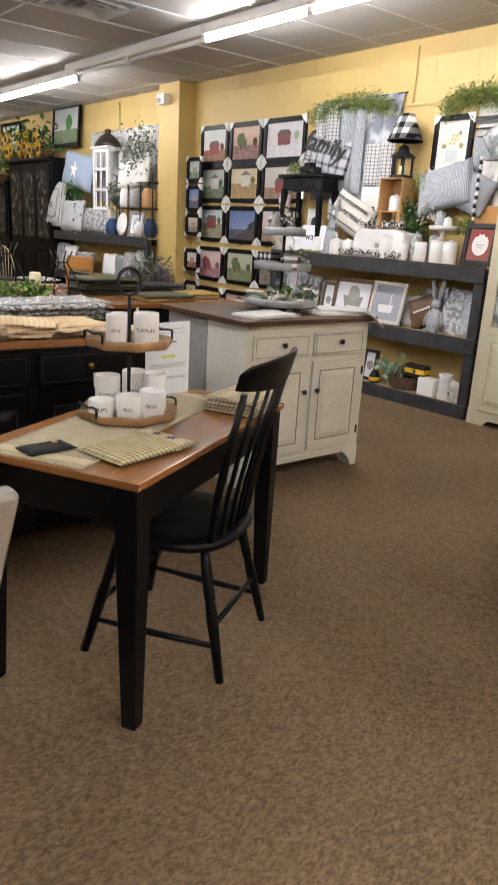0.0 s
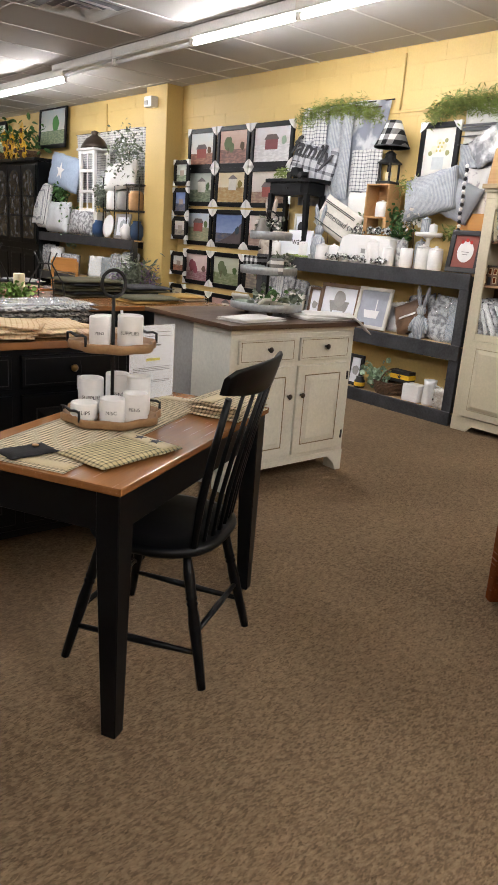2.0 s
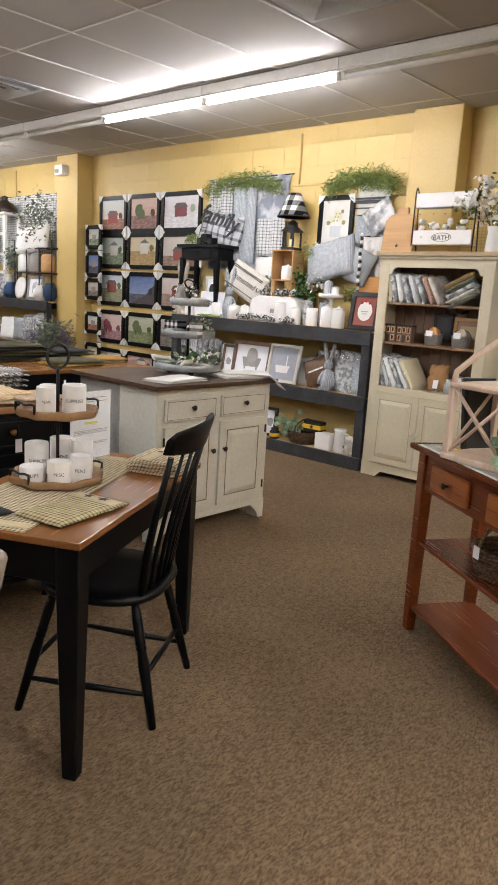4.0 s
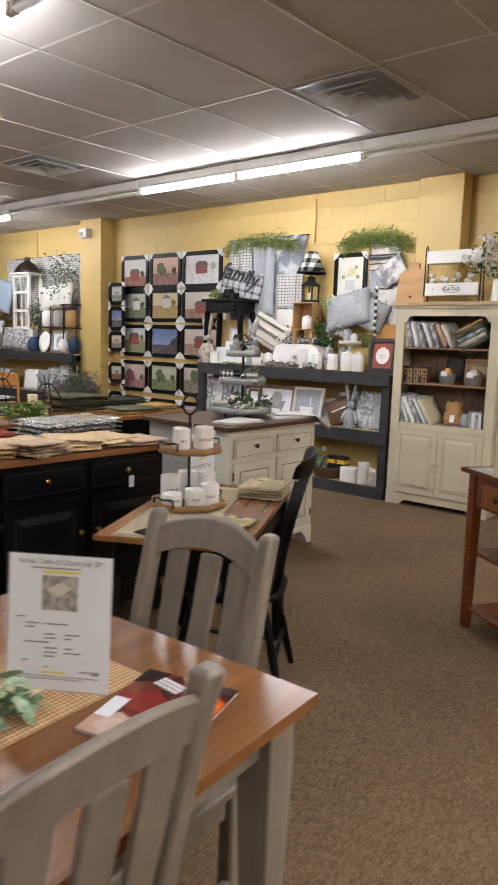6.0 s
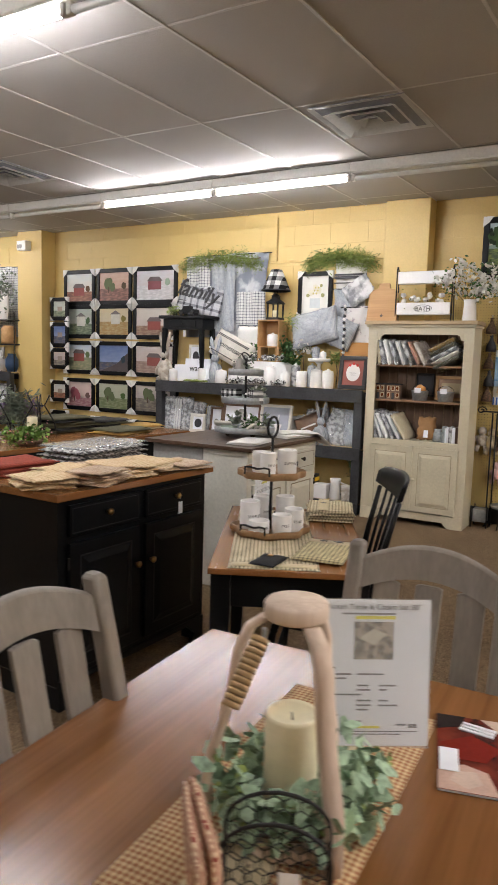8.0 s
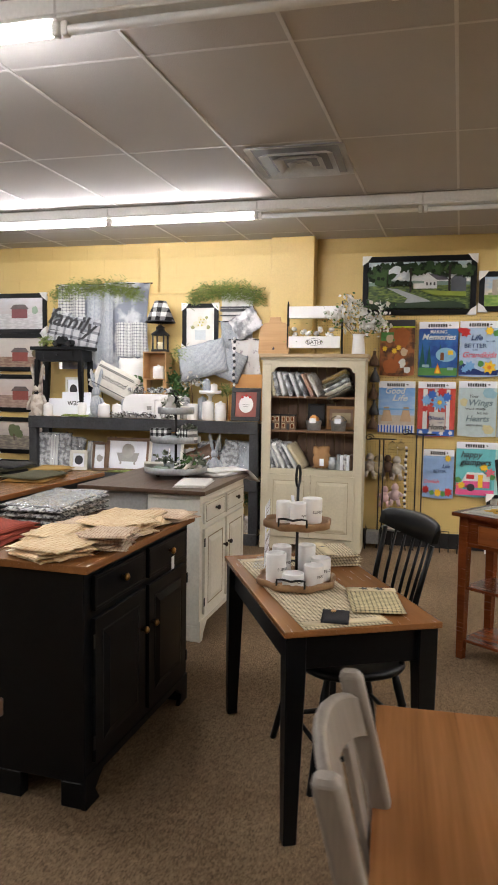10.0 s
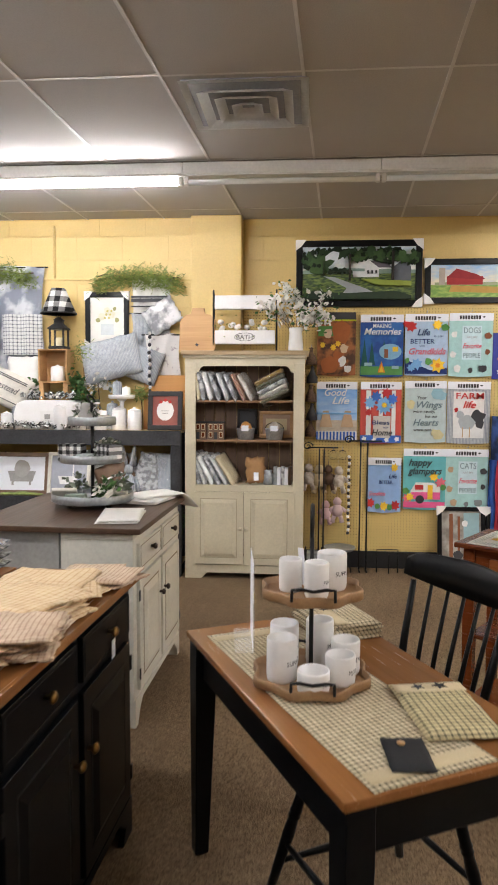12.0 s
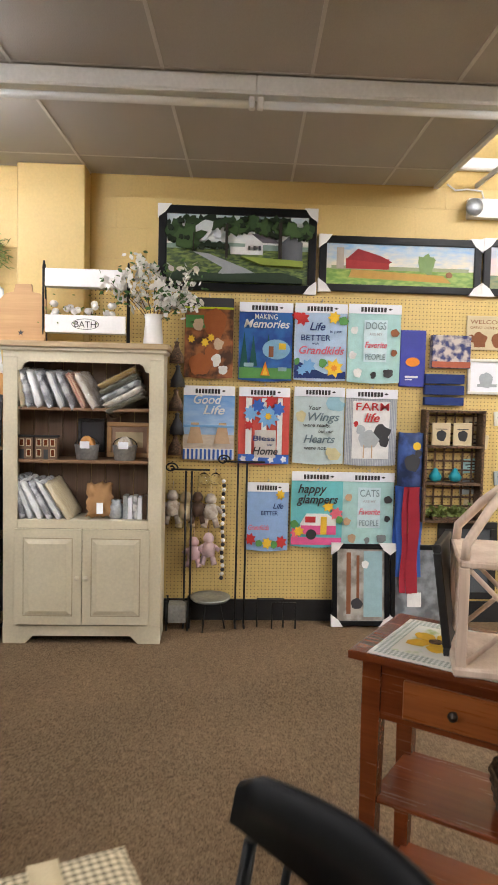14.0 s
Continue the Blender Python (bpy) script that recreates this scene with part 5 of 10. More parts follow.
def wire_basket(m):
    t = thing("wire_napkin_holder", m, "black chicken-wire napkin holder with arched sides", "holder")
    for y in (-0.03, 0.03):
        arch = [(-0.065, y, 0.003), (-0.065, y, 0.085)] + [(-0.065 * math.cos(a), y, 0.085 + 0.045 * math.sin(a)) for a in [math.pi * k / 10 for k in range(1, 10)]] + [(0.065, y, 0.085), (0.065, y, 0.003)]
        side = part("side", rod(bm_(), arch, 0.0025, 6), "iron", t)
        q = bm_()
        for i in range(6):
            for j in range(7):
                x, z = -0.06 + 0.022 * i + (0.011 if j % 2 else 0), 0.012 + 0.017 * j
                if abs(x) > 0.062 or z > 0.085 + 0.045 * math.sqrt(max(0, 1 - (x / 0.065) ** 2)) - 0.006:
                    continue
                tube(q, (x, y, z - 0.005), (x, y, z + 0.005), 0.0009, seg=4)
                tube(q, (x, y, z + 0.005), (min(0.064, x + 0.011), y, z + 0.012), 0.0009, seg=4)
                tube(q, (x, y, z + 0.005), (max(-0.064, x - 0.011), y, z + 0.012), 0.0009, seg=4)
        part("mesh", q, "iron", side)
    for x in (-0.065, 0.065):
        part("rail", tube(bm_(), (x, -0.03, 0.003), (x, 0.03, 0.003), 0.0025, seg=6), "iron", t)
    part("tag", box(bm_(), 0.005, 0.03, -0.034, -0.0335, 0.03, 0.075), "paper", t, "white printed tag")
    return t


wire_basket(pose(-0.495, 1.055, OT + 0.003, 0, 0, -66) @ Matrix.Scale(1.08, 4))
for k in range(2):
    solid("napkin", slab(bm_(), 0.16, 0.15, 0.02, 10, 10, 0.006, 0.02, 60 + k), "gingham", pose(-0.585 + 0.024 * k, 1.13, OT + 0.078, 86, 0, 40 + 4 * k), "folded red gingham napkin standing on edge", "napkin", "gingham napkins")

# ---- on the hall table ----
HT = 0.862
RW, RY = 0.36, 0.19
hr = solid("table_runner", slab(bm_(), 0.98, RW, 0.004, 22, 8, 0.0015, 0.006, 41), two("sunflower_print", (0.80, 0.79, 0.72), (0.40, 0.50, 0.16), 9, 0.55, 0.62), SIDE @ pose(0.545, RY, HT - 0.0015), "white runner with yellow sunflowers and a grey gingham edge", "runner")
M["edgecheck"] = check_mat("grey_gingham_edge", (0.80, 0.80, 0.76), (0.34, 0.40, 0.34), 0.014)
for e in (-1, 1):
    part("gingham_edge", box(bm_(), -0.475, 0.475, e * (RW / 2 - 0.030) - 0.022, e * (RW / 2 - 0.030) + 0.022, 0.0052, 0.0058), "edgecheck", hr, "grey gingham edge")
part("gingham_edge", box(bm_(), -0.482, -0.444, -RW / 2 + 0.053, RW / 2 - 0.053, 0.0052, 0.0058), "edgecheck", hr, "grey gingham edge")
r3 = random.Random(11)
for k in range(6):
    x, y = -0.35 + 0.15 * k, r3.uniform(-0.04, 0.05)
    q = bm_()
    for i in range(5):
        a = 6.283 * i / 5 + k
        ca, sa = math.cos(a), math.sin(a)
        pod = [(0.020, -0.014), (0.050, -0.030), (0.078, -0.020), (0.090, 0.0), (0.078, 0.020), (0.050, 0.030), (0.020, 0.014)]
        prism(q, [(x + u * ca - v * sa, y + u * sa + v * ca) for u, v in pod], 0.0060, 0.0065 + 0.0002 * i)
    part("sunflower_print", q, "yellowpetal", hr)
    part("flower_heart", prism(bm_(), [(x + 0.022 * math.cos(6.283 * i / 12), y + 0.022 * math.sin(6.283 * i / 12)) for i in range(12)], 0.0066, 0.0080), "wicker", hr)


def cage_lantern(m):
    """Pale wooden lantern house: base, four posts, crossed braces, hipped hoops and a ring."""
    t = thing("wooden_lantern", m, "pale wooden farmhouse lantern with crossed side braces", "lantern")
    s, h = 0.115, 0.235
    part("base", box(bm_(), -s - .015, s + .015, -s - .015, s + .015, 0, 0.02, 0.004), "palewood", t)
    part("rim", box(bm_(), -s - .012, s + .012, -s - .012, s + .012, h, h + 0.016, 0.004), "palewood", t)
    for sx in (-1, 1):
        for sy in (-1, 1):
            part("post", box(bm_(), sx * s - .011, sx * s + .011, sy * s - .011, sy * s + .011, 0.02, h, 0.002), "palewood", t)
            pts_ = [(sx * s, sy * s, h + 0.016), (sx * s * 0.98, sy * s * 0.98, h + 0.05), (sx * s * 0.55, sy * s * 0.55, h + 0.12), (sx * 0.02, sy * 0.02, h + 0.165)]
            part("hoop", rod(bm_(), pts_, 0.011, 6), "palewood", t)
    for k in range(4):
        r = Matrix.Rotation(k * math.pi / 2, 4, "Z")
        for e in (-1, 1):
            q = bm_()
            tube(q, r @ Vector((-e * (s - .012), -s, 0.028)), r @ Vector((e * (s - .012), -s, h - 0.006)), 0.006, seg=6)
            part("brace", q, "palewood", t)
    part("finial", lathe(bm_(), [(0.0, h + 0.155), (0.028, h + 0.158), (0.03, h + 0.17), (0.0, h + 0.178)], 14), "palewood", t)
    q = bm_()
    ringp = [(0.03 * math.cos(a), 0, h + 0.205 + 0.03 * math.sin(a)) for a in [6.283 * k / 16 for k in range(17)]]
    part("ring", rod(bm_(), ringp, 0.008, 8), "palewood", t)
    q.free()
    return t


LW = SIDE @ pose(0.40, 0.17, HT + 0.003, 0, 0, 20) @ Matrix.Scale(1.2, 4)
cage_lantern(LW)
eu = thing("eucalyptus_spray", SIDE @ pose(0.66, 0.135, HT + 0.0032), "artificial eucalyptus in a low twig bowl beside the lantern", "artificial plant")
part("bowl", lathe(bm_(), [(0.0, 0.0), (0.055, 0.0), (0.085, 0.035), (0.098, 0.065), (0.090, 0.066), (0.075, 0.035), (0.05, 0.012), (0.0, 0.010)], 24), "wicker", eu, "dark twig bowl")
leaf_mass([((0.035 + 0.045 * (k % 3) / 2) * math.cos(2.4 * k), (0.035 + 0.045 * (k % 3) / 2) * math.sin(2.4 * k), 0.07 + 0.009 * k) for k in range(18)], 0.045, "eucalyptus", "leaves", eu, 3, 0.032, 16, 1.3)
ez = thing("framed_chalkboard", SIDE @ pose(0.235, 0.22, HT + 0.003, -8, 0, 99), "dark framed chalkboard standing on the hall table", "frame")
part("board", box(bm_(), -0.10, 0.10, -0.006, 0.006, 0.012, 0.298), "ink", ez)
for a, b, c, d in ((-0.12, 0.12, 0.288, 0.31), (-0.12, 0.12, 0, 0.022), (-0.12, -0.098, 0.022, 0.288), (0.098, 0.12, 0.022, 0.288)):
    part("frame_bar", box(bm_(), a, b, -0.011, 0.011, c, d, 0.003), "black", ez)


def basket(m, r, h, label, handle=True):
    t = thing("basket", m, label, "basket")
    q = bm_()
    n, rows = 28, 9
    for j in range(rows):
        z = h * (j + 0.5) / rows
        rr = r * (0.72 + 0.28 * math.sqrt((j + 1) / rows))
        rod(q, [(rr * (1 + 0.02 * (1 if (i + j) % 2 else -1)) * math.cos(6.283 * i / n), rr * (1 + 0.02 * (1 if (i + j) % 2 else -1)) * math.sin(6.283 * i / n), z) for i in range(n + 1)], h / rows * 0.55, 5)
    part("weave", q, "wicker", t, "woven dark willow")
    part("bottom", lathe(bm_(), [(0, 0), (r * 0.78, 0), (r * 0.8, 0.008), (0, 0.009)], 24), "wicker", t)
    if handle:
        part("handle", rod(bm_(), [(0, r * math.cos(a), h + (h * 0.9) * math.sin(a)) for a in [math.pi * k / 14 for k in range(15)]], 0.007, 7), "wicker", t, "bent willow handle")
    return t


bk = basket(SIDE @ pose(0.50, 0.21, 0.4315), 0.135, 0.12, "round dark willow basket with a hoop handle on the shelf")
part("tag", box(bm_(), -0.02, 0.02, -0.145, -0.1445, 0.08, 0.13), "paper", bk, "white price tag")

# ---- on the buffets ----
BT = 0.9205
ON_BUFFET = BUFFET @ pose(-1.205, -2.55, 0)
STACKS = [(0.80, 2.72, 6, "tanplaid", 0.22, 0.19, -25), (0.99, 2.60, 8, "tanplaid2", 0.20, 0.15, 8), (1.22, 2.67, 7, "tanplaid", 0.24, 0.20, -12), (1.45, 2.72, 5, "tanplaid", 0.28, 0.24, 4), (1.60, 2.63, 4, "tanplaid2", 0.2, 0.2, -6), (1.0, 2.84, 5, "tanplaid", 0.24, 0.18, 14), (1.28, 2.86, 4, "tanplaid2", 0.26, 0.18, -5)]
for i, (x, y, n, mt, w, d, rz) in enumerate(STACKS):
    for k in range(n):
        solid("table_linen", slab(bm_(), w * (1.05 + 0.12 * math.sin(k * 1.9 + i)), d * (1.12 + 0.14 * math.cos(k * 2.7 + i)), 0.009, 14, 12, 0.010, 0.008, i * 7 + k), mt, ON_BUFFET @ pose(x + 0.024 * math.sin(k * 2.3 + i), y + 0.020 * math.cos(k * 3.1), BT + 0.0085 * k, 0.8 * math.sin(k * 2.2), 0.8 * math.cos(k * 1.7 + i), rz + 17 * math.sin(k * 1.7 + i)), "folded tan plaid table linen in a stack on the buffet", "linen", "plaid linens on the buffet")
for k in range(3):
    solid("table_linen", slab(bm_(), 0.34, 0.26, 0.017, 12, 10, 0.005, 0.014, 90 + k), "redcloth", ON_BUFFET @ pose(0.95 + 0.01 * k, 3.12 + 0.012 * k, BT + 0.016 * k, 0, 0, 6 - 5 * k), "folded rust red woven table linen on the buffet", "linen", "rust linens on the buffet")
for k in range(3):
    r_ = solid("folded_rug", slab(bm_(), 0.54, 0.30, 0.026, 14, 10, 0.003, 0.012, 70 + k), "rugbw", ON_BUFFET @ pose(1.505 + 0.006 * k, 3.155, BT + 0.025 * k, 0, 0, 1 + 2 * k), "folded black and white woven rug stacked on the buffet", "rug", "folded rugs")
part("bag", slab(bm_(), 0.55, 0.31, 0.012, 22, 16, 0.007, 0.01, 77, pose(0, 0, 0.027)), "plastic", r_, "crinkled clear plastic bag").visible_shadow = False
tg = thing("price_tag", ON_BUFFET @ pose(1.47, 2.5325, 0.775), "white paper price tag hanging from a drawer knob", "price tag")
part("card", box(bm_(), -0.016, 0.016, -0.005, -0.0042, -0.06, 0.0, 0.0003), "paper", tg)
part("string", rod(bm_(), [(0, -0.0046, -0.005), (0.002, -0.012, 0.03), (-0.01, -0.02, 0.065)], 0.0008, 5), "ink", tg)
pl = thing("flower_planter", pose(1.80, 4.03, 0.9005), "low artificial greenery with tiny pink flowers", "artificial plant")
part("dish", lathe(bm_(), [(0.07, 0), (0.09, 0.02), (0.092, 0.04), (0.085, 0.04), (0, 0.03)], 20), "wicker", pl)
leaf_mass([(0.16 * math.cos(k * 2.4) * (k % 5) / 5, 0.10 * math.sin(k * 2.4) * (k % 5) / 5, 0.05 + 0.004 * (k % 7)) for k in range(26)], 0.028, leaf_mat("bright_leaf", (0.16, 0.30, 0.05)), "leaves", pl, 21, 0.025, 16, 0.9)
leaf_mass([(0.15 * math.cos(k * 2.1), 0.09 * math.sin(k * 2.1), 0.075) for k in range(8)], 0.012, col(0.75, 0.35, 0.35), "blossoms", pl, 22, 0.02, 6, 1.2, "tiny pink flowers")
solid("pillar_candle", lathe(bm_(), [(0.032, 0), (0.033, 0.13), (0.030, 0.135), (0, 0.128)], 22), "candle", pose(1.86, 4.06, 0.9405), "ivory pillar candle among the greenery", "candle")
for x, y, h in ((1.82, 4.38, 0.26), (2.14, 4.30, 0.22)):
    wt = thing("wire_candle_stand", pose(x, y, 0.9005), "black wire candle stand with bowed legs", "stand", "wire candle stands")
    for k in range(4):
        a = 0.8 + k * math.pi / 2
        part("rod", rod(bm_(), [(0.13 * math.cos(a), 0.11 * math.sin(a), 0.004), (0.11 * math.cos(a), 0.09 * math.sin(a), h * 0.5), (0.04 * math.cos(a), 0.035 * math.sin(a), h), (0.08 * math.cos(a), 0.06 * math.sin(a), h + 0.07)], 0.005, 6), "iron", wt)
    part("ring", rod(bm_(), [(0.042 * math.cos(6.283 * k / 14), 0.037 * math.sin(6.283 * k / 14), h) for k in range(15)], 0.004, 6), "iron", wt)

# ---- on the counters behind ----
CT = 0.9005
for i, (x, y, n, mts, w, d) in enumerate(((2.55, 4.52, 6, ("oliv", "blackcloth", "oliv"), 0.42, 0.32), (2.95, 4.45, 4, ("oliv", "blackcloth"), 0.36, 0.30), (2.78, 4.12, 2, ("mustard", "oliv"), 0.40, 0.30), (3.12, 4.22, 2, ("oatband", "mustard"), 0.30, 0.26), (1.75, 4.55, 4, ("greycloth", "oliv"), 0.34, 0.3))):
    for k in range(n):
        solid("table_linen", slab(bm_(), w, d, 0.02, 12, 9, 0.005, 0.014, 100 + i * 9 + k), mts[k % len(mts)], pose(x + 0.01 * math.sin(k * 2.1), y, CT + 0.019 * k, 0, 0, 6 * math.sin(k * 1.9 + i)), "folded dark placemats stacked on the display counter", "linen", "stacked linens on the counter")
for i in range(5):
    for k in range(3):
        solid("table_linen", slab(bm_(), 0.26, 0.30, 0.02, 10, 9, 0.006, 0.014, 170 + i * 5 + k), ("greycloth", "oatband", "blackcloth")[(i + k) % 3], pose(1.5 + 0.29 * i, 5.85, 0.8405 + 0.019 * k, 0, 0, 8 * math.sin(k * 1.9 + i)), "folded grey and black cloth stacked on the far counter", "linen", "stacked cloths on the far counter")

# ---- on the walnut worktop ----
WT = 0.9325
ON_CABINET = CABINET @ pose(-2.895, -2.745, 0)
for i, (x, y, w, d, rz) in enumerate(((2.66, 2.87, 0.36, 0.20, 8), (3.20, 2.88, 0.34, 0.24, -10))):
    for k in range(2):
        solid("tea_towel", slab(bm_(), w, d, 0.011, 14, 10, 0.004, 0.014, 200 + 3 * i + k), "towel", ON_CABINET @ pose(x, y, WT + 0.0105 * k, 0, 0, rz + 3 * k), "folded white cotton tea towel on the worktop", "towel", "white tea towels")
dr = bm_()
slab(dr, 0.40, 0.20, 0.014, 18, 12, 0.006, 0.014, 210, None, lambda x, y: -1.6 * max(0, x - 0.09) ** 1.3 * (x > 0.09))
solid("tea_towel", dr, "towel", ON_CABINET @ pose(3.28, 2.83, WT + 0.022, 0, 0, -38), "white tea towel draped over the worktop's edge", "towel", "white tea towels")

GS = ON_CABINET @ pose(2.975, 3.12, WT)
gs = thing("tiered_stand", GS, "three-tier round galvanized metal stand with a black ring", "serving stand")
for z, r in ((0.03, 0.215), (0.235, 0.17), (0.43, 0.125)):
    part("tier", lathe(bm_(), [(0, z), (r * 0.96, z), (r, z + 0.006), (r, z + 0.042), (r - 0.003, z + 0.045), (r - 0.006, z + 0.042), (r - 0.008, z + 0.008), (0, z + 0.006)], 40), "galv", gs, "round galvanized tray")
for k in range(3):
    part("foot", lathe(bm_(), [(0.012, 0), (0.02, 0.015), (0.012, 0.03)], 10, (0.12 * math.cos(2.1 * k), 0.12 * math.sin(2.1 * k), 0)), "darkwood", gs)
part("stem", tube(bm_(), (0, 0, 0.03), (0, 0, 0.55), 0.009), "iron", gs)
part("ring_handle", rod(bm_(), [(0.045 * math.cos(a), 0.02 * math.sin(a), 0.56 + 0.03 * math.sin(a)) for a in [6.283 * k / 16 for k in range(17)]], 0.005, 7), "iron", gs)
r4 = random.Random(17)
for k in range(3):
    z = (0.036, 0.241, 0.436)[k]
    fb_ = thing("flower_tuft", GS @ pose((-0.06, 0.05, 0.0)[k], (-0.09, -0.06, 0.03)[k], z), "tuft of white and green artificial blossoms on the metal stand", "artificial plant", "small gifts on the stand")
    part("stem", tube(bm_(), (0, 0, 0), (0, 0, 0.05), 0.004, seg=6), "wicker", fb_)
    leaf_mass([(0.04 * math.cos(a * 1.9), 0.03 * math.sin(a * 1.9), 0.05 + 0.01 * (a % 4)) for a in range(7)], 0.035, "sage" if k else "green", "leaves", fb_, 60 + k, 0.02, 12, 0.6)
    leaf_mass([(0.05 * math.cos(a * 2.3), 0.04 * math.sin(a * 2.3), 0.07) for a in range(5)], 0.022, "petal", "blossoms", fb_, 70 + k, 0.014, 9, 1.2, "white blossoms")
SM = [(0.10, 0.036, "b"), (1.0, 0.036, "p"), (1.9, 0.036, "f"), (2.8, 0.036, "b"), (3.7, 0.036, "f"), (4.6, 0.036, "b"), (5.4, 0.036, "p"), (0.5, 0.241, "b"), (1.8, 0.241, "k"), (3.1, 0.241, "b"), (4.4, 0.241, "k"), (5.5, 0.241, "b"), (0.8, 0.436, "s"), (2.9, 0.436, "s"), (5.0, 0.436, "b")]
for a, z, kind in SM:
    rr = 0.14 if z < 0.1 else 0.105 if z < 0.3 else 0.065
    m_ = GS @ pose(rr * math.cos(a), rr * math.sin(a), z, 0, 0, r4.uniform(0, 360)) @ Matrix.Scale(1.3, 4)
    if kind == "b":
        solid("soap_bar", box(bm_(), -0.04, 0.04, -0.025, 0.025, 0, 0.035, 0.007, seg=2), col(*r4.choice(((0.7, 0.68, 0.62), (0.45, 0.5, 0.5), (0.3, 0.36, 0.3)))), m_ @ pose(0, 0, 0, 0, 0, 0), "small wrapped soap block on the metal stand", "soap", "small gifts on the stand")
    elif kind == "k":
        solid("gift_box", box(bm_(), -0.05, 0.05, -0.03, 0.03, 0, 0.07, 0.003), check_mat("buffalo_check", (0.75, 0.75, 0.73), (0.015, 0.015, 0.015), 0.03, c3=(0.2, 0.2, 0.2), axes=(0, 2)), m_, "small black and white checked box", "box", "small gifts on the stand")
    elif kind == "f":
        solid("small_frame", box(bm_(), -0.05, 0.05, -0.008, 0.008, 0, 0.075, 0.004), "white", m_ @ pose(0, 0, 0.004, -50), "small white frame leaning on the metal stand", "frame", "small gifts on the stand")
    elif kind == "p":
        g_ = thing("air_plant", m_, "tuft of artificial greenery on the metal stand", "artificial plant", "small gifts on the stand")
        part("pot", lathe(bm_(), [(0.02, 0), (0.028, 0.03), (0.022, 0.03), (0, 0.02)], 12), "galv", g_)
        leaf_mass([(0, 0, 0.045), (0.02, 0.01, 0.05), (-0.02, 0, 0.05), (0, -0.02, 0.06)], 0.03, "sage", "leaves", g_, 5, 0.018, 14, 0.6)
    else:
        solid("figurine", lathe(bm_(), [(0.028, 0), (0.034, 0.02), (0.026, 0.045), (0.018, 0.055), (0.02, 0.07), (0.012, 0.085), (0, 0.088)], 14), "greypaint", m_, "small grey figurine on the metal stand's top", "figurine", "small gifts on the stand")

# ---- low display stand at the aisle's edge ----
ds = thing("display_stand", pose(-0.192, 2.404, 0), "dark walnut display stand with a black base", "display table")
part("top", box(bm_(), -0.42, 0.0, 0.0, 0.55, 0.845, 0.89, 0.016, seg=3), "darkwood", ds, "dark top with rounded edges")
part("base", box(bm_(), -0.38, -0.04, 0.04, 0.51, 0.0, 0.845, 0.004), "blackpaint", ds)
for k in range(4):
    solid("folded_rug", slab(bm_(), 0.28, 0.34, 0.03, 12, 12, 0.006, 0.014, 810 + k), "rugbw", pose(-0.342 + 0.006 * k, 2.654, 0.8905 + 0.029 * k, 0, 0, 3 * k), "folded black and white knitted throw on the stand", "throw", "knitted throws")


# ---- wall behind the rack: hung cloths, garlands, prints ----
def up(y, z, x=WALL - 0.004, rz=-90, lean=0.0):
    """A pose on the east wall: local x runs to the south, face towards the shop."""
    return pose(x, y, z, 0, 0, rz) @ pose(0, 0, 0, lean)


def hung_cloth(name, m, w, h, material, label, waves=5, amp=0.02, cat="textile", bands=()):
    """A cloth hanging from its top edge in soft folds; local z from -h to 0, face towards -y."""
    t = thing(name, m, label, cat)
    q = bm_()
    nx, nz = 30, 14
    front, back = {}, {}
    for i in range(nx + 1):
        for j in range(nz + 1):
            u, v = i / nx, j / nz
            y = -0.025 - amp * (0.4 + 0.6 * v) * math.sin(u * waves * 6.283 + 0.8 * math.sin(v * 3)) + 0.008 * noise.noise(Vector((u * 6, v * 6, waves)))
            x = (u - 0.5) * w * (1 - 0.04 * math.sin(v * 3.1)) + 0.01 * math.sin(v * 5 + u * 3)
            z = -v * h - 0.012 * math.sin(u * 7) * (1 - v)
            front[i, j], back[i, j] = q.verts.new((x, y, z)), q.verts.new((x, y + 0.004, z))
    for i in range(nx):
        for j in range(nz):
            q.faces.new((front[i, j], front[i, j + 1], front[i + 1, j + 1], front[i + 1, j])).smooth = True
            q.faces.new((back[i, j], back[i + 1, j], back[i + 1, j + 1], back[i, j + 1])).smooth = True
    part("cloth", q, material, t)
    part("rail", tube(bm_(), (-w / 2 - 0.03, -0.02, -0.004), (w / 2 + 0.03, -0.02, -0.004), 0.006), "iron", t, "thin black hanging rail")
    return t


patch = two("grey_patchwork", (0.22, 0.24, 0.29), (0.55, 0.56, 0.58), 5, 0.44, 0.56)
M["patchplaid"] = check_mat("grey_black_plaid", (0.62, 0.62, 0.60), (0.07, 0.07, 0.08), 0.032, c3=(0.36, 0.37, 0.39), axes=(0, 2), thin=0.26)
M["patchplaid2"] = check_mat("flat_grey_plaid", (0.50, 0.51, 0.53), (0.06, 0.06, 0.07), 0.10, c3=(0.24, 0.25, 0.27), axes=(0, 1), thin=0.3)
M["stripegrey"] = check_mat("grey_ticking", (0.46, 0.48, 0.50), (0.30, 0.33, 0.37), 0.012, axes=(0,), thin=0.5)
M["buffalo"] = check_mat("buffalo_check_cloth", (0.75, 0.75, 0.73), (0.012, 0.012, 0.014), 0.095, c3=(0.22, 0.22, 0.22), axes=(0, 2))
M["ruffle"] = two("black_white_ruffle", (0.02, 0.02, 0.02), (0.72, 0.72, 0.70), 55, 0.46, 0.54)
qw = hung_cloth("quilt", up(4.92, 2.66), 1.10, 0.92, patch, "grey patchwork ruffled quilt hung on the wall", 6, 0.025)
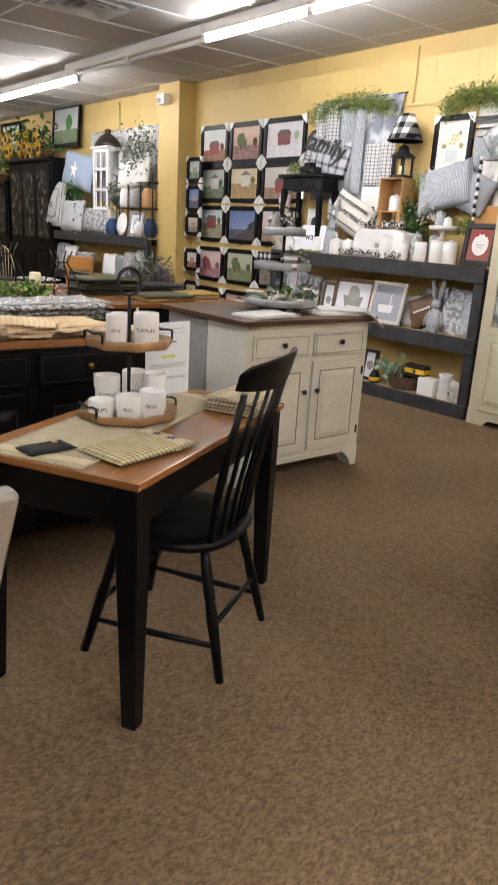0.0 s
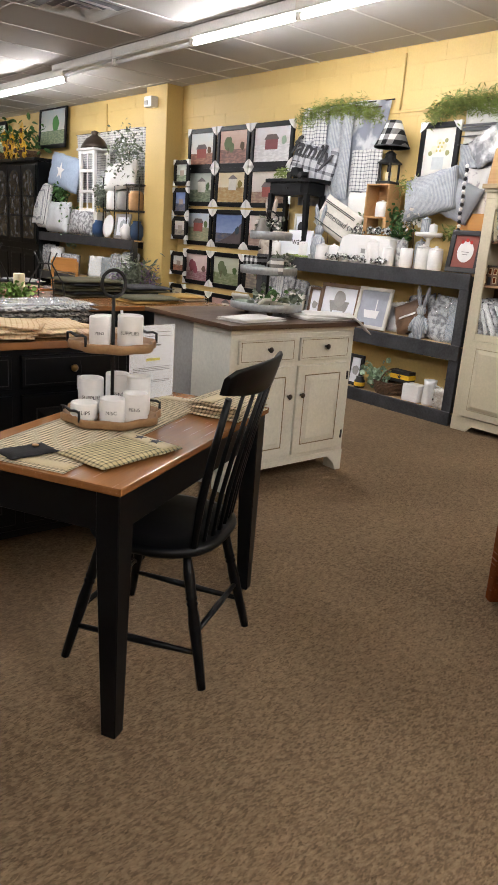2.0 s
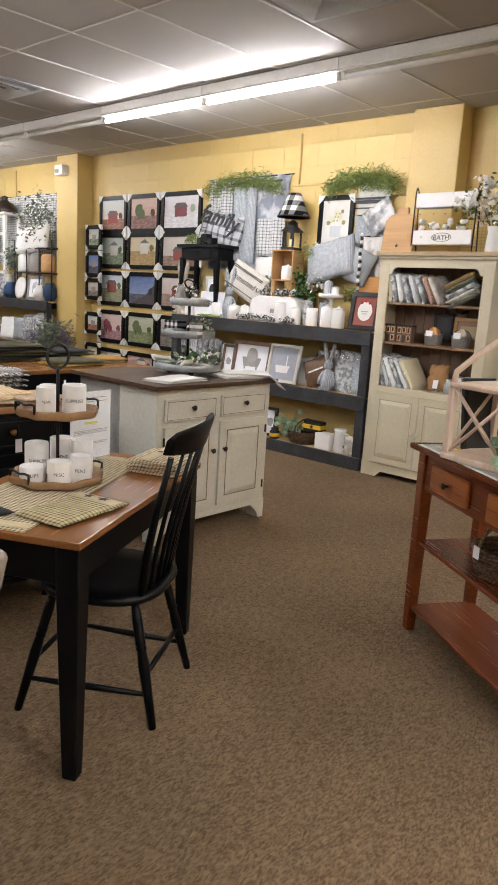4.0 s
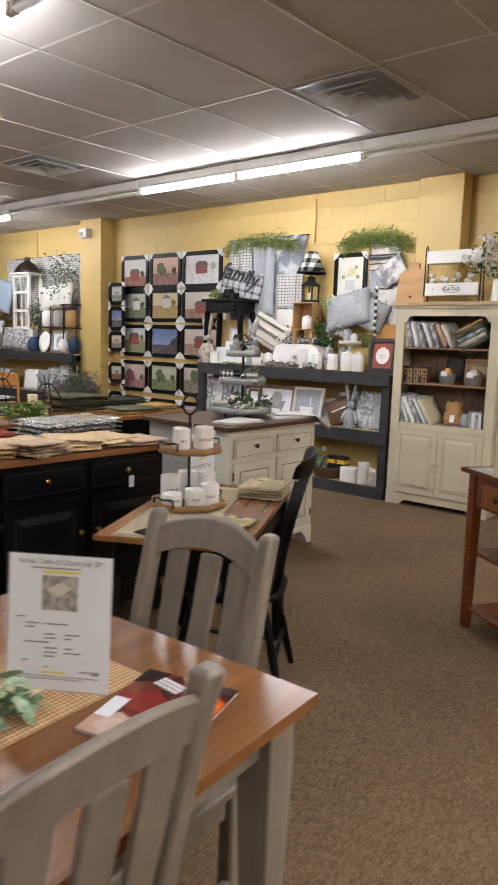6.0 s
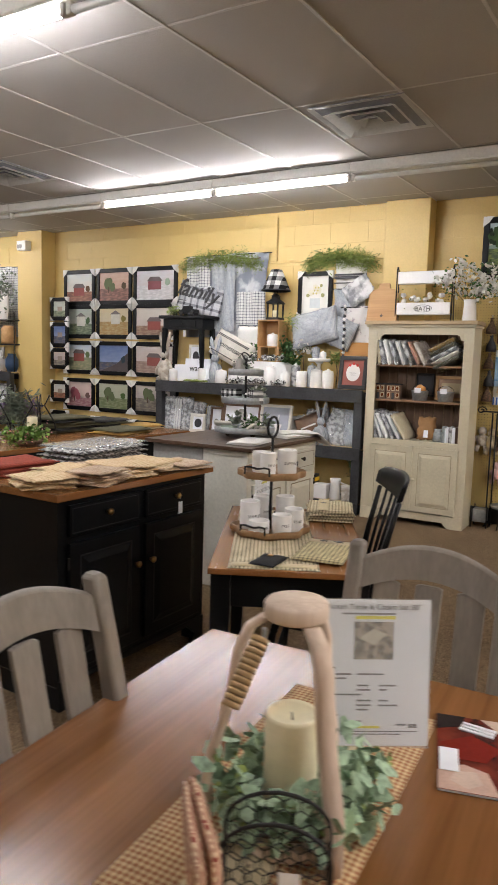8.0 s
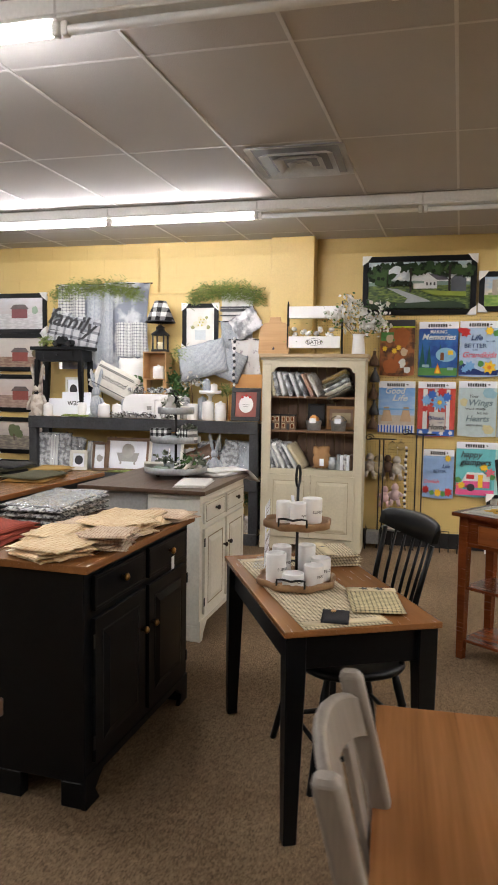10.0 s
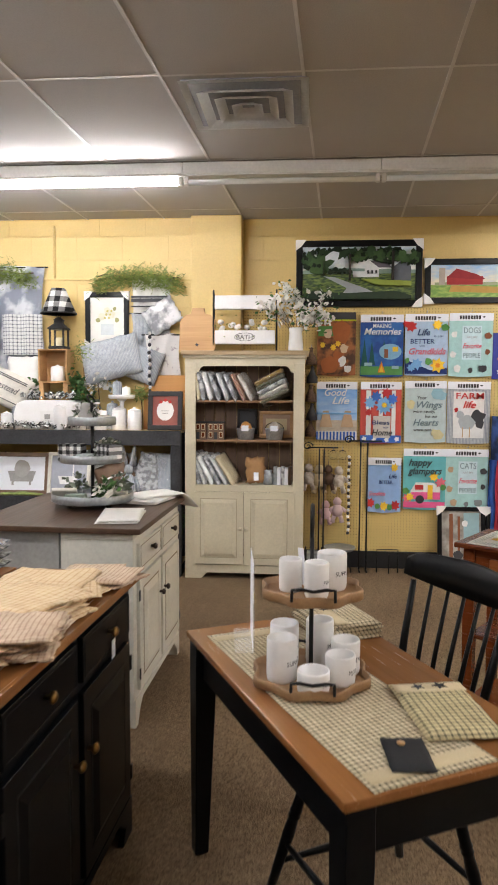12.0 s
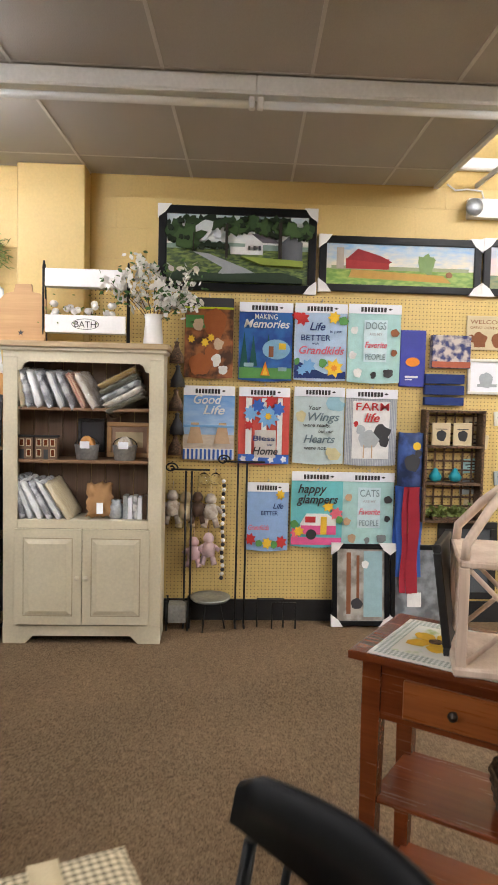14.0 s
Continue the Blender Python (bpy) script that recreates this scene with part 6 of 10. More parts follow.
for x0, x1, z0, z1, mt in ((-0.53, -0.22, -0.36, -0.04, "patchplaid"), (0.15, 0.53, -0.78, -0.42, "patchplaid"), (-0.18, 0.12, -0.85, -0.1, "stripegrey")):
    q = bm_()
    v = {}
    for i in range(13):
        for j in range(9):
            x, z = x0 + (x1 - x0) * i / 12, z0 + (z1 - z0) * j / 8
            u = x / 1.10 + 0.5
            v[i, j] = q.verts.new((x, -0.060 - 0.024 * math.sin(u * 6 * 6.283), z))
    for i in range(12):
        for j in range(8):
            q.faces.new((v[i, j], v[i + 1, j], v[i + 1, j + 1], v[i, j + 1])).smooth = True
    part("patch", q, mt, qw)
hung_cloth("striped_towel", up(3.39, 2.56), 0.36, 0.78, col(0.62, 0.61, 0.57), "cream hanging towel with charcoal stripes", 2, 0.012)
tw = hung_cloth("grey_towel", up(3.39, 2.25, WALL - 0.02), 0.36, 0.42, "stripegrey", "grey woven lower half of a hanging towel", 2, 0.012)
for k, (z, h) in enumerate(((2.38, 0.018), (2.345, 0.03), (2.30, 0.012))):
    solid("towel_stripe", box(bm_(), -0.18, 0.18, -0.045, -0.042, 0, h), "ink", up(3.39, z, WALL - 0.004), "dark woven stripe across the cream towel", "textile", "towel stripes")
hung_cloth("floral_towel", up(3.28, 2.06, WALL - 0.05), 0.32, 0.42, two("grey_sprig_print", (0.68, 0.66, 0.64), (0.40, 0.36, 0.38), 26, 0.58, 0.66), "white tea towel printed with small grey sprigs", 2, 0.01)
fb = solid("foil_bag", slab(bm_(), 0.30, 0.24, 0.035, 16, 14, 0.016, 0.05, 301), two("silver_foil", (0.25, 0.26, 0.28), (0.75, 0.75, 0.76), 12, 0.4, 0.6, 0.25), up(3.28, 2.22, WALL - 0.07) @ pose(0, 0, 0, 90, 0, 0) @ pose(0, 0, 0, 0, 0, 32), "crinkled clear-wrapped grey cushion pack", "packaged textile")


def garland(y0, y1, z, seed, label):
    t = thing("fern_garland", up((y0 + y1) / 2, z, WALL - 0.03), label, "artificial plant", "fern garlands")
    w = (y1 - y0) / 2
    r = random.Random(seed)
    part("stem", rod(bm_(), [(-w + 2 * w * k / 12, -0.01 - 0.015 * (k % 2), 0.02 * math.sin(k)) for k in range(13)], 0.005, 6), "wicker", t)
    pts = []
    for k in range(46):
        x = -w + 2 * w * k / 45
        pts.append((x, -0.04, 0.035 * math.sin(k * 0.9) + 0.03 - (0.10 * (abs(x) / w) ** 4)))
    leaf_mass(pts, 0.046, "fern", "fronds", t, seed, 0.027, 52, 0.14, "fine lime green fern fronds", droop=0.085)
    return t


garland(4.47, 5.50, 2.615, 1, "lime green fern garland draped over the quilt rail")
garland(3.14, 3.88, 2.565, 2, "lime green fern garland draped over the towel rail")
picture(up(3.80, 2.19), 0.40, 0.49, two("cream_print", (0.74, 0.72, 0.66), (0.78, 0.77, 0.72), 6), "black framed print of pale flowers in a jar", [("jar", [rect(-0.06, 0.06, -0.13, -0.03)], col(0.62, 0.66, 0.66)), ("blossoms", [blob(-0.05, 0.03, 0.032, 1), blob(0.04, 0.05, 0.034, 2), blob(0.0, 0.085, 0.028, 3)], col(0.74, 0.71, 0.56)), ("bud_marks", [blob(-0.02 + 0.012 * k, 0.02 + 0.03 * (k % 3), 0.010, k) for k in range(6)], col(0.60, 0.52, 0.20)), ("leaf_marks", [blob(-0.085, 0.0, 0.02, 4), blob(0.09, 0.0, 0.02, 5), blob(0.07, 0.10, 0.016, 6)], col(0.36, 0.36, 0.16))])
fam = thing("word_sign", up(5.30, 2.17, WALL - 0.10), "black cut-out script word sign standing before the quilt", "sign")
letters(fam, "family", 0, 0.0, 0.27, "ink", 0.0, shear=0.35, width=0.60, thick=0.004, m=pose(0, 0, 0, 0, 16), bold=0.012)
part("rail", tube(bm_(), (-0.24, 0, 0.0), (0.24, 0, -0.06), 0.004), "iron", fam)
solid("script_pillow", slab(bm_(), 0.62, 0.36, 0.09, 18, 12, 0.008, 0.14, 311), "patchplaid2", up(5.27, 2.16, WALL - 0.02) @ pose(0, 0, 0, 82, 12, 0), "grey and black plaid pillow behind the script sign", "pillow")

# picture wall


def tw_(y, z):
    """Moves a place on the wall out to the wall's face, as seen from the aisle."""
    k = 1.027
    return -0.106 + (y + 0.106) * k, 1.379 + (z - 1.379) * k


ARTS = [((0.55, 0.60, 0.60), (0.62, 0.58, 0.52), (0.20, 0.08, 0.05), (0.36, 0.16, 0.09)), ((0.62, 0.45, 0.36), (0.50, 0.30, 0.22), (0.16, 0.08, 0.06), (0.35, 0.16, 0.12)), ((0.68, 0.68, 0.72), (0.60, 0.55, 0.55), (0.55, 0.54, 0.55), (0.70, 0.69, 0.70)),
        ((0.36, 0.42, 0.38), (0.50, 0.52, 0.48), (0.12, 0.16, 0.10), (0.26, 0.30, 0.20)), ((0.60, 0.50, 0.30), (0.62, 0.55, 0.40), (0.36, 0.22, 0.08), (0.44, 0.34, 0.16)), ((0.62, 0.58, 0.52), (0.56, 0.50, 0.46), (0.24, 0.14, 0.10), (0.36, 0.26, 0.18)),
        ((0.45, 0.55, 0.66), (0.62, 0.62, 0.60), (0.22, 0.24, 0.14), (0.34, 0.32, 0.20)), ((0.10, 0.16, 0.36), (0.22, 0.28, 0.46), (0.06, 0.07, 0.12), (0.14, 0.12, 0.12)), ((0.66, 0.60, 0.56), (0.60, 0.50, 0.46), (0.30, 0.20, 0.16), (0.42, 0.30, 0.24)),
        ((0.68, 0.54, 0.50), (0.62, 0.48, 0.46), (0.30, 0.14, 0.16), (0.44, 0.28, 0.28)), ((0.50, 0.52, 0.40), (0.42, 0.44, 0.34), (0.14, 0.18, 0.08), (0.26, 0.28, 0.16)), ((0.62, 0.58, 0.50), (0.46, 0.40, 0.40), (0.16, 0.14, 0.12), (0.30, 0.26, 0.2)),
        ((0.60, 0.60, 0.60), (0.52, 0.50, 0.48), (0.40, 0.38, 0.36), (0.5, 0.48, 0.46)), ((0.58, 0.40, 0.34), (0.46, 0.30, 0.28), (0.24, 0.12, 0.1), (0.34, 0.2, 0.16)), ((0.55, 0.55, 0.58), (0.48, 0.46, 0.46), (0.28, 0.24, 0.2), (0.4, 0.36, 0.3))]
ROWS_Z = ((2.56, 2.15), (2.13, 1.74), (1.685, 1.295), (1.215, 0.835), (0.745, 0.40))
COLS_Y = ((7.34, 6.80), (6.745, 6.175), (6.125, 5.49))
for r, (z1, z0) in enumerate(ROWS_Z):
    for c, (y1, y0) in enumerate(COLS_Y):
        a = ARTS[r * 3 + c]
        (ya, za), (yb, zb) = tw_(y1, z1), tw_(y0, z0)
        w, h = ya - yb, za - zb
        hz = h * (-0.12 + 0.06 * ((r + c) % 3))
        sh = []
        s = r * 3 + c
        if s in (0, 2, 5, 6, 8):
            bc = col(*((0.30, 0.09, 0.075) if s != 2 else (0.26, 0.10, 0.11)))
            sh += [("barn", [rect(-0.11, 0.09, hz - 0.05, hz + 0.05)], bc), ("roof", [[(-0.13, hz + 0.05), (0.11, hz + 0.05), (0.06, hz + 0.10), (-0.08, hz + 0.10)]], col(0.16, 0.13, 0.13))]
        elif s in (3, 4, 13):
            sh += [("house", [rect(-0.05, 0.10, hz - 0.03, hz + 0.09)], col(0.66, 0.64, 0.58)), ("roof", [[(-0.07, hz + 0.09), (0.12, hz + 0.09), (0.025, hz + 0.14)]], col(0.2, 0.18, 0.18))]
        elif s == 7:
            sh += [("hill", [[(-w / 2 + .05, hz - 0.12), (w / 2 - .05, hz - 0.12), (w / 2 - .05, hz + 0.12), (0.05, hz - 0.02)]], col(0.10, 0.08, 0.08))]
        else:
            sh += [("tree", [blob(-0.10, hz + 0.06, 0.075, s), blob(-0.03, hz + 0.02, 0.05, s + 9)], col(*((0.34, 0.10, 0.13) if s == 9 else (0.13, 0.16, 0.08)))), ("trunk", [rect(-0.105, -0.092, hz - 0.05, hz + 0.02)], col(0.10, 0.06, 0.04))]
        sh += [("tree", [blob(w * 0.28, hz + 0.035, 0.04, s + 20)], col(a[2][0] * 0.6, a[2][1] * 0.8, a[2][2] * 0.6))]
        picture(up((ya + yb) / 2, (za + zb) / 2 - 0.03), w + 0.022, h + 0.022, scenic("farm_print", a[0], a[1], a[2], a[3], hz, h / 2, -h / 2), "black framed country landscape print with white card corners", sh, 0.05, group="wall of framed prints")
for r, (z1, z0) in enumerate(((2.235, 1.965), (1.92, 1.625), (1.59, 1.345), (1.175, 0.92), (0.785, 0.545))):
    (ya, za), (yb, zb) = (7.70, 1.379 + (z1 - 1.379) * 1.01), (7.385, 1.379 + (z0 - 1.379) * 1.01)
    a = ARTS[(r * 4 + 3) % 15]
    sp = picture(up((ya + yb) / 2, (za + zb) / 2 - 0.03, WALL - 0.10), ya - yb + 0.02, za - zb + 0.02, scenic("small_print", a[0], a[1], a[2], a[3], -0.02, 0.12, -0.12), "small black framed country print with white card corners", [("barn", [rect(-0.04, 0.05, -0.03, 0.03)], col(0.34, 0.28, 0.24))], 0.05, group="wall of framed prints")
    part("backing", box(bm_(), -0.05, 0.05, 0.0, 0.096, -0.05, 0.05), "black", sp, "black mounting block")

# ---- rack, upper shelf ----
RT = 1.2335


def rk(y, z=RT, x=5.22, rz=-90):
    return pose(x, y, z, 0, 0, rz)


bs = thing("side_table", rk(5.30, RT, 5.22), "small black wooden plant table standing on the rack", "table")
part("top", box(bm_(), -0.33, 0.33, -0.15, 0.14, 0.70, 0.735, 0.006), "blackpaint", bs)
part("apron", box(bm_(), -0.28, 0.28, -0.12, 0.11, 0.58, 0.70, 0.003), "blackpaint", bs)
dd = part("drawer", box(bm_(), -0.18, 0.18, -0.128, -0.12, 0.60, 0.69, 0.003), "blackpaint", bs)
part("knob", lathe(bm_(), [(0.006, 0), (0.012, 0.012), (0, 0.02)], 10, m=pose(0, -0.128, 0.645, 90)), "iron", dd)
for sx in (-1, 1):
    for y in (-0.11, 0.10):
        part("leg", tapered_leg(sx * 0.26, y, 0.60, 0.05, 0.035, sx * 0.02, 0), "blackpaint", bs)
part("tag", box(bm_(), 0.02, 0.055, -0.135, -0.1345, 0.50, 0.57), "paper", bs, "white price tag")
tr = thing("toy_truck", rk(5.30, RT + 0.736, 5.20), "small black metal toy truck on the plant table", "toy")
q = bm_()
prism(q, [(-0.11, 0.03), (-0.115, 0.06), (-0.06, 0.07), (-0.04, 0.11), (0.03, 0.11), (0.045, 0.07), (0.12, 0.07), (0.12, 0.03)], -0.04, 0.04, pose(0, 0, 0, 90))
part("body", q, "blackpaint", tr)
for x in (-0.07, 0.08):
    for y in (-0.042, 0.042):
        part("wheel", lathe(bm_(), [(0.026, -0.008), (0.03, 0), (0.026, 0.008)], 14, m=pose(x, y, 0.03, 90)), "black", tr)
gp = thing("fern_tuft", rk(5.50, RT + 0.736, 5.18), "tuft of lime fern beside the toy truck", "artificial plant")
part("stem", tube(bm_(), (0, 0, 0), (0, 0, 0.05), 0.004, seg=6), "wicker", gp)
leaf_mass([(0.03 * math.cos(k), 0.03 * math.sin(k), 0.06) for k in range(6)], 0.06, "fern", "fronds", gp, 3, 0.02, 20, 0.15)


def rabbit(m, s, cloth, label):
    """Plush rabbit with long ears, a plain soft figure of one mesh."""
    q = bm_()
    lathe(q, [(0.0, 0.0), (0.055, 0.005), (0.065, 0.09), (0.045, 0.17), (0.02, 0.20), (0.0, 0.205)], 14)
    lathe(q, [(0.0, 0.0), (0.035, 0.015), (0.042, 0.045), (0.03, 0.08), (0.0, 0.09)], 12, (0, 0, 0.19))
    for e in (-1, 1):
        rod(q, [(e * 0.015, 0, 0.26), (e * 0.03, 0, 0.32), (e * 0.05, 0.0, 0.40), (e * 0.055, 0, 0.44)], [0.012, 0.02, 0.018, 0.006], 8)
        rod(q, [(e * 0.045, 0, 0.17), (e * 0.085, -0.01, 0.10), (e * 0.08, -0.02, 0.05)], [0.016, 0.016, 0.018], 8)
        rod(q, [(e * 0.03, 0, 0.02), (e * 0.035, -0.06, 0.01)], [0.022, 0.024], 8)
    return solid("plush_rabbit", q, cloth, m @ Matrix.Scale(s, 4), label, "plush toy", "plush rabbits")


M["rabbit"] = two("rabbit_cloth", (0.40, 0.34, 0.28), (0.60, 0.55, 0.48), 20)
rabbit(rk(5.57, RT, 5.13), 1.25, "rabbit", "tan plush rabbit figure with tall ears on the rack")
rabbit(rk(4.88, RT, 5.16), 1.15, M["stripegrey"], "grey dressed plush rabbit figure on the rack")
rabbit(rk(3.53, 0.6635, 5.12), 1.0, M["stripegrey"], "plush rabbit in striped overalls on the middle shelf")


def plaque(y, w, h, words, label, x=5.15, z=RT, lean=-6, board="paper", edge="white"):
    t = thing("plaque", pose(x, y, z, 0, 0, -90) @ pose(0, 0, 0, lean), label, "sign")
    part("board", box(bm_(), -w / 2, w / 2, 0, 0.018, 0, h, 0.002), board, t)
    for s, zz, sz in words:
        letters(t, s, 0, zz, sz, "ink", 0.001)
    return t


plaque(5.10, 0.34, 0.26, [("wash", 0.12, 0.10)], "white box sign with dark script on a leafy print", 5.10)
plaque(5.37, 0.19, 0.19, [], "small plain white box sign", 5.16, RT + 0.22 - 0.22)
pf = picture(pose(5.20, 5.17, RT + 0.28, 0, 0, -90), 0.18, 0.27, "paper", "white framed print with a black oval", [("oval", [ell(0, 0, 0.045, 0.06)], "ink")], 0.025, "white", False)
ln = solid("homestead_pillow", slab(bm_(), 0.50, 0.30, 0.10, 18, 12, 0.006, 0.14, 321), col(0.70, 0.67, 0.60), rk(4.70, RT + 0.36, 5.25) @ pose(0, 0, 0, 78, 25, 0), "cream lumbar pillow with dark stripes and script", "pillow")
for k, y in enumerate((0.10, 0.085, -0.10)):
    part("stripe", box(bm_(), -0.22, 0.22, y, y + 0.008, 0.098, 0.101), "ink", ln)
letters(ln, "homestead", 0, 0, 0.085, "ink", 0.0, shear=0.3, width=0.34, m=pose(0, -0.02, 0.100, -90) , thick=0.001)
solid("white_throw", slab(bm_(), 0.30, 0.34, 0.05, 14, 12, 0.01, 0.05, 331), "towel", rk(4.55, RT + 0.46, 5.35) @ pose(0, 0, 0, 84), "white folded throw standing behind the pillows", "textile")


def canister(y, x, r, h, label, body="porcelain", z=RT, lid=True):
    t = thing("canister", rk(y, z, x), label, "canister", "white canisters on the rack")
    part("body", lathe(bm_(), [(r * 0.92, 0), (r, 0.01), (r * 1.02, h * 0.5), (r * 0.98, h * 0.82), (r * 0.9, h * 0.86), (0, h * 0.86)], 22), body, t)
    if lid:
        part("lid", lathe(bm_(), [(r * 0.95, h * 0.865), (r * 0.95, h * 0.90), (r * 0.4, h * 0.96), (r * 0.2, h * 0.97), (r * 0.22, h * 1.02), (0, h * 1.04)], 20), body, t)
    return t


canister(4.77, 5.12, 0.065, 0.15, "white lidded ceramic canister on the rack")
canister(3.48, 5.14, 0.06, 0.19, "white lidded ceramic canister on the rack")
canister(3.62, 5.16, 0.062, 0.20, "white lidded ceramic canister with a dark bow")
canister(3.78, 5.14, 0.055, 0.19, "white ceramic jar with grey leaf marks", "porcelain", RT, False)
canister(4.13, 5.10, 0.055, 0.22, "white patterned ceramic canister beside the bread box")
bb = thing("bread_box", rk(4.25, RT, 5.22), "white enamel bread box under a checked cloth", "box")
q = bm_()
prism(q, [(-0.30, 0), (0.30, 0), (0.31, 0.12), (0.28, 0.22), (0.20, 0.25), (-0.20, 0.25), (-0.28, 0.22), (-0.31, 0.12)], -0.11, 0.10, pose(0, 0, 0, 90))
bmesh.ops.bevel(q, geom=q.edges[:], offset=0.008, segments=2, affect="EDGES")
part("body", q, "porcelain", bb)
part("label_card", box(bm_(), -0.06, 0.06, -0.1125, -0.111, 0.06, 0.16), "corner", bb, "white picture card")
part("emblem", box(bm_(), -0.02, 0.03, -0.1145, -0.113, 0.09, 0.13), "greypaint", bb)
for (y, z, x, w, d, sd) in ((4.25, RT + 0.252, 5.22, 0.46, 0.22, 1), (4.3, RT, 5.075, 0.72, 0.05, 2)):
    t_ = thing("ruffled_cloth", rk(y, z, x), "black and white ruffled checked cloth", "textile", "ruffled cloths")
    r_ = random.Random(sd)
    q = bm_()
    for k in range(70):
        cx, cy = -w / 2 + w * k / 69, r_.uniform(-d / 2, d / 2)
        a = r_.uniform(0, 3.14)
        zz = r_.uniform(0.0, 0.04)
        pts_ = [Vector((cx + 0.03 * math.cos(a) * (i - 1), cy + 0.02 * math.sin(a) * (i - 1), zz + 0.018 * (i % 2) + 0.01)) for i in range(3)]
        rod(q, pts_, [0.006, 0.014, 0.006], 5)
    part("ruffle", q, "ruffle", t_)
cr = thing("wooden_crate", rk(4.22, RT + 0.40, 5.27), "small open wooden crate holding a canister", "crate")
for a, b, c, d in ((-0.13, 0.13, 0, 0.012), (-0.13, 0.13, 0.278, 0.29), (-0.13, -0.118, 0.012, 0.278), (0.118, 0.13, 0.012, 0.278)):
    part("board", box(bm_(), a, b, -0.09, 0.09, c, d, 0.002), "tan", cr)
part("back", box(bm_(), -0.118, 0.118, 0.08, 0.09, 0.012, 0.278), "tan", cr)
for x in (-0.11, 0.11):
    part("riser", box(bm_(), x - 0.02, x + 0.02, -0.08, 0.08, -0.40, 0.0, 0.002), "tan", cr)
canister(4.20, 5.25, 0.06, 0.14, "white canister with a grey oval inside the crate", "porcelain", RT + 0.4125)


def black_lantern(m, s=1.0):
    t = thing("metal_lantern", m @ Matrix.Scale(s, 4), "small black metal candle lantern with a peaked roof", "lantern")
    part("base", box(bm_(), -0.075, 0.075, -0.075, 0.075, 0, 0.025, 0.005), "black", t)
    for a in (-1, 1):
        for b in (-1, 1):
            part("post", box(bm_(), a * 0.06 - .007, a * 0.06 + .007, b * 0.06 - .007, b * 0.06 + .007, 0.025, 0.17), "black", t)
    part("roof", lathe(bm_(), [(0.11, 0.17), (0.105, 0.182), (0.05, 0.22), (0.045, 0.245), (0.055, 0.25), (0.02, 0.275), (0, 0.28)], 4, m=Matrix.Rotation(math.pi / 4, 4, "Z")), "black", t)
    part("ring", rod(bm_(), [(0.022 * math.cos(a), 0, 0.295 + 0.022 * math.sin(a)) for a in [6.283 * k / 12 for k in range(13)]], 0.003, 6), "black", t)
    part("candle", lathe(bm_(), [(0.028, 0.025), (0.028, 0.10), (0, 0.10)], 14), "candle", t, "ivory candle")
    return t


black_lantern(rk(4.19, RT + 0.691, 5.27))
sd_ = thing("lamp_shade", rk(4.19, RT + 0.998, 5.27), "tapered black and white buffalo check lampshade", "lampshade")
part("shade", lathe(bm_(), [(0.155, 0), (0.060, 0.215), (0.057, 0.214), (0.150, 0.0)], 28), "buffalo", sd_)
part("ring", lathe(bm_(), [(0.158, -0.004), (0.158, 0.006), (0.148, 0.006), (0.148, -0.004)], 28), "ink", sd_)
part("stem", tube(bm_(), (0, 0, -0.03), (0, 0, 0.2), 0.004), "iron", sd_)
solid("ticking_pillow", slab(bm_(), 0.52, 0.36, 0.13, 20, 14, 0.006, 0.16, 341), "stripegrey", rk(3.72, RT + 0.60, 5.33) @ pose(0, 0, 0, 76, -14, 0), "plump grey ticking-stripe pillow", "pillow")
solid("ticking_pillow", slab(bm_(), 0.34, 0.30, 0.10, 16, 12, 0.006, 0.14, 342), "stripegrey", rk(3.46, RT + 0.56, 5.35) @ pose(0, 0, 0, 78, 20, 0), "grey ticking-stripe pillow tucked behind", "pillow")
M["orangeboard"] = wood_mat("orange_board", (0.50, 0.22, 0.05), (0.58, 0.28, 0.07), 0.45)
ob_ = solid("cutting_board", box(bm_(), -0.19, 0.19, -0.012, 0.012, 0, 0.47, 0.004), "orangeboard", rk(3.25, RT, 5.30) @ pose(0, 0, 0, -4), "orange pine board leaning against the wall", "board")
picture(pose(5.17, 3.215, RT + 0.165, 0, 0, -90) @ pose(0, 0, 0, -9), 0.30, 0.33, col(0.30, 0.10, 0.08), "dark framed red print with a white oval", [("oval", [ell(0, 0, 0.075, 0.085)], "corner"), ("berries", [ell(-0.04, 0.075, 0.014, 0.014), ell(0.0, 0.09, 0.014, 0.014), ell(0.04, 0.075, 0.014, 0.014)], "red"), ("oval_line", [rect(-0.035, 0.035, -0.005, 0.0), rect(-0.025, 0.025, -0.025, -0.02)], "greypaint")], 0.04, "black", False)


def beads(m, n, r, label, cols=("porcelain", "ink")):
    t = thing("bead_string", m, label, "beads")
    for k in range(n):
        part("bead", lathe(bm_(), [(0, -r), (r * 0.7, -r * 0.7), (r, 0), (r * 0.7, r * 0.7), (0, r)], 10, (0.004 * math.sin(k), 0, -k * 2 * r)), cols[k % 2], t)
    return t


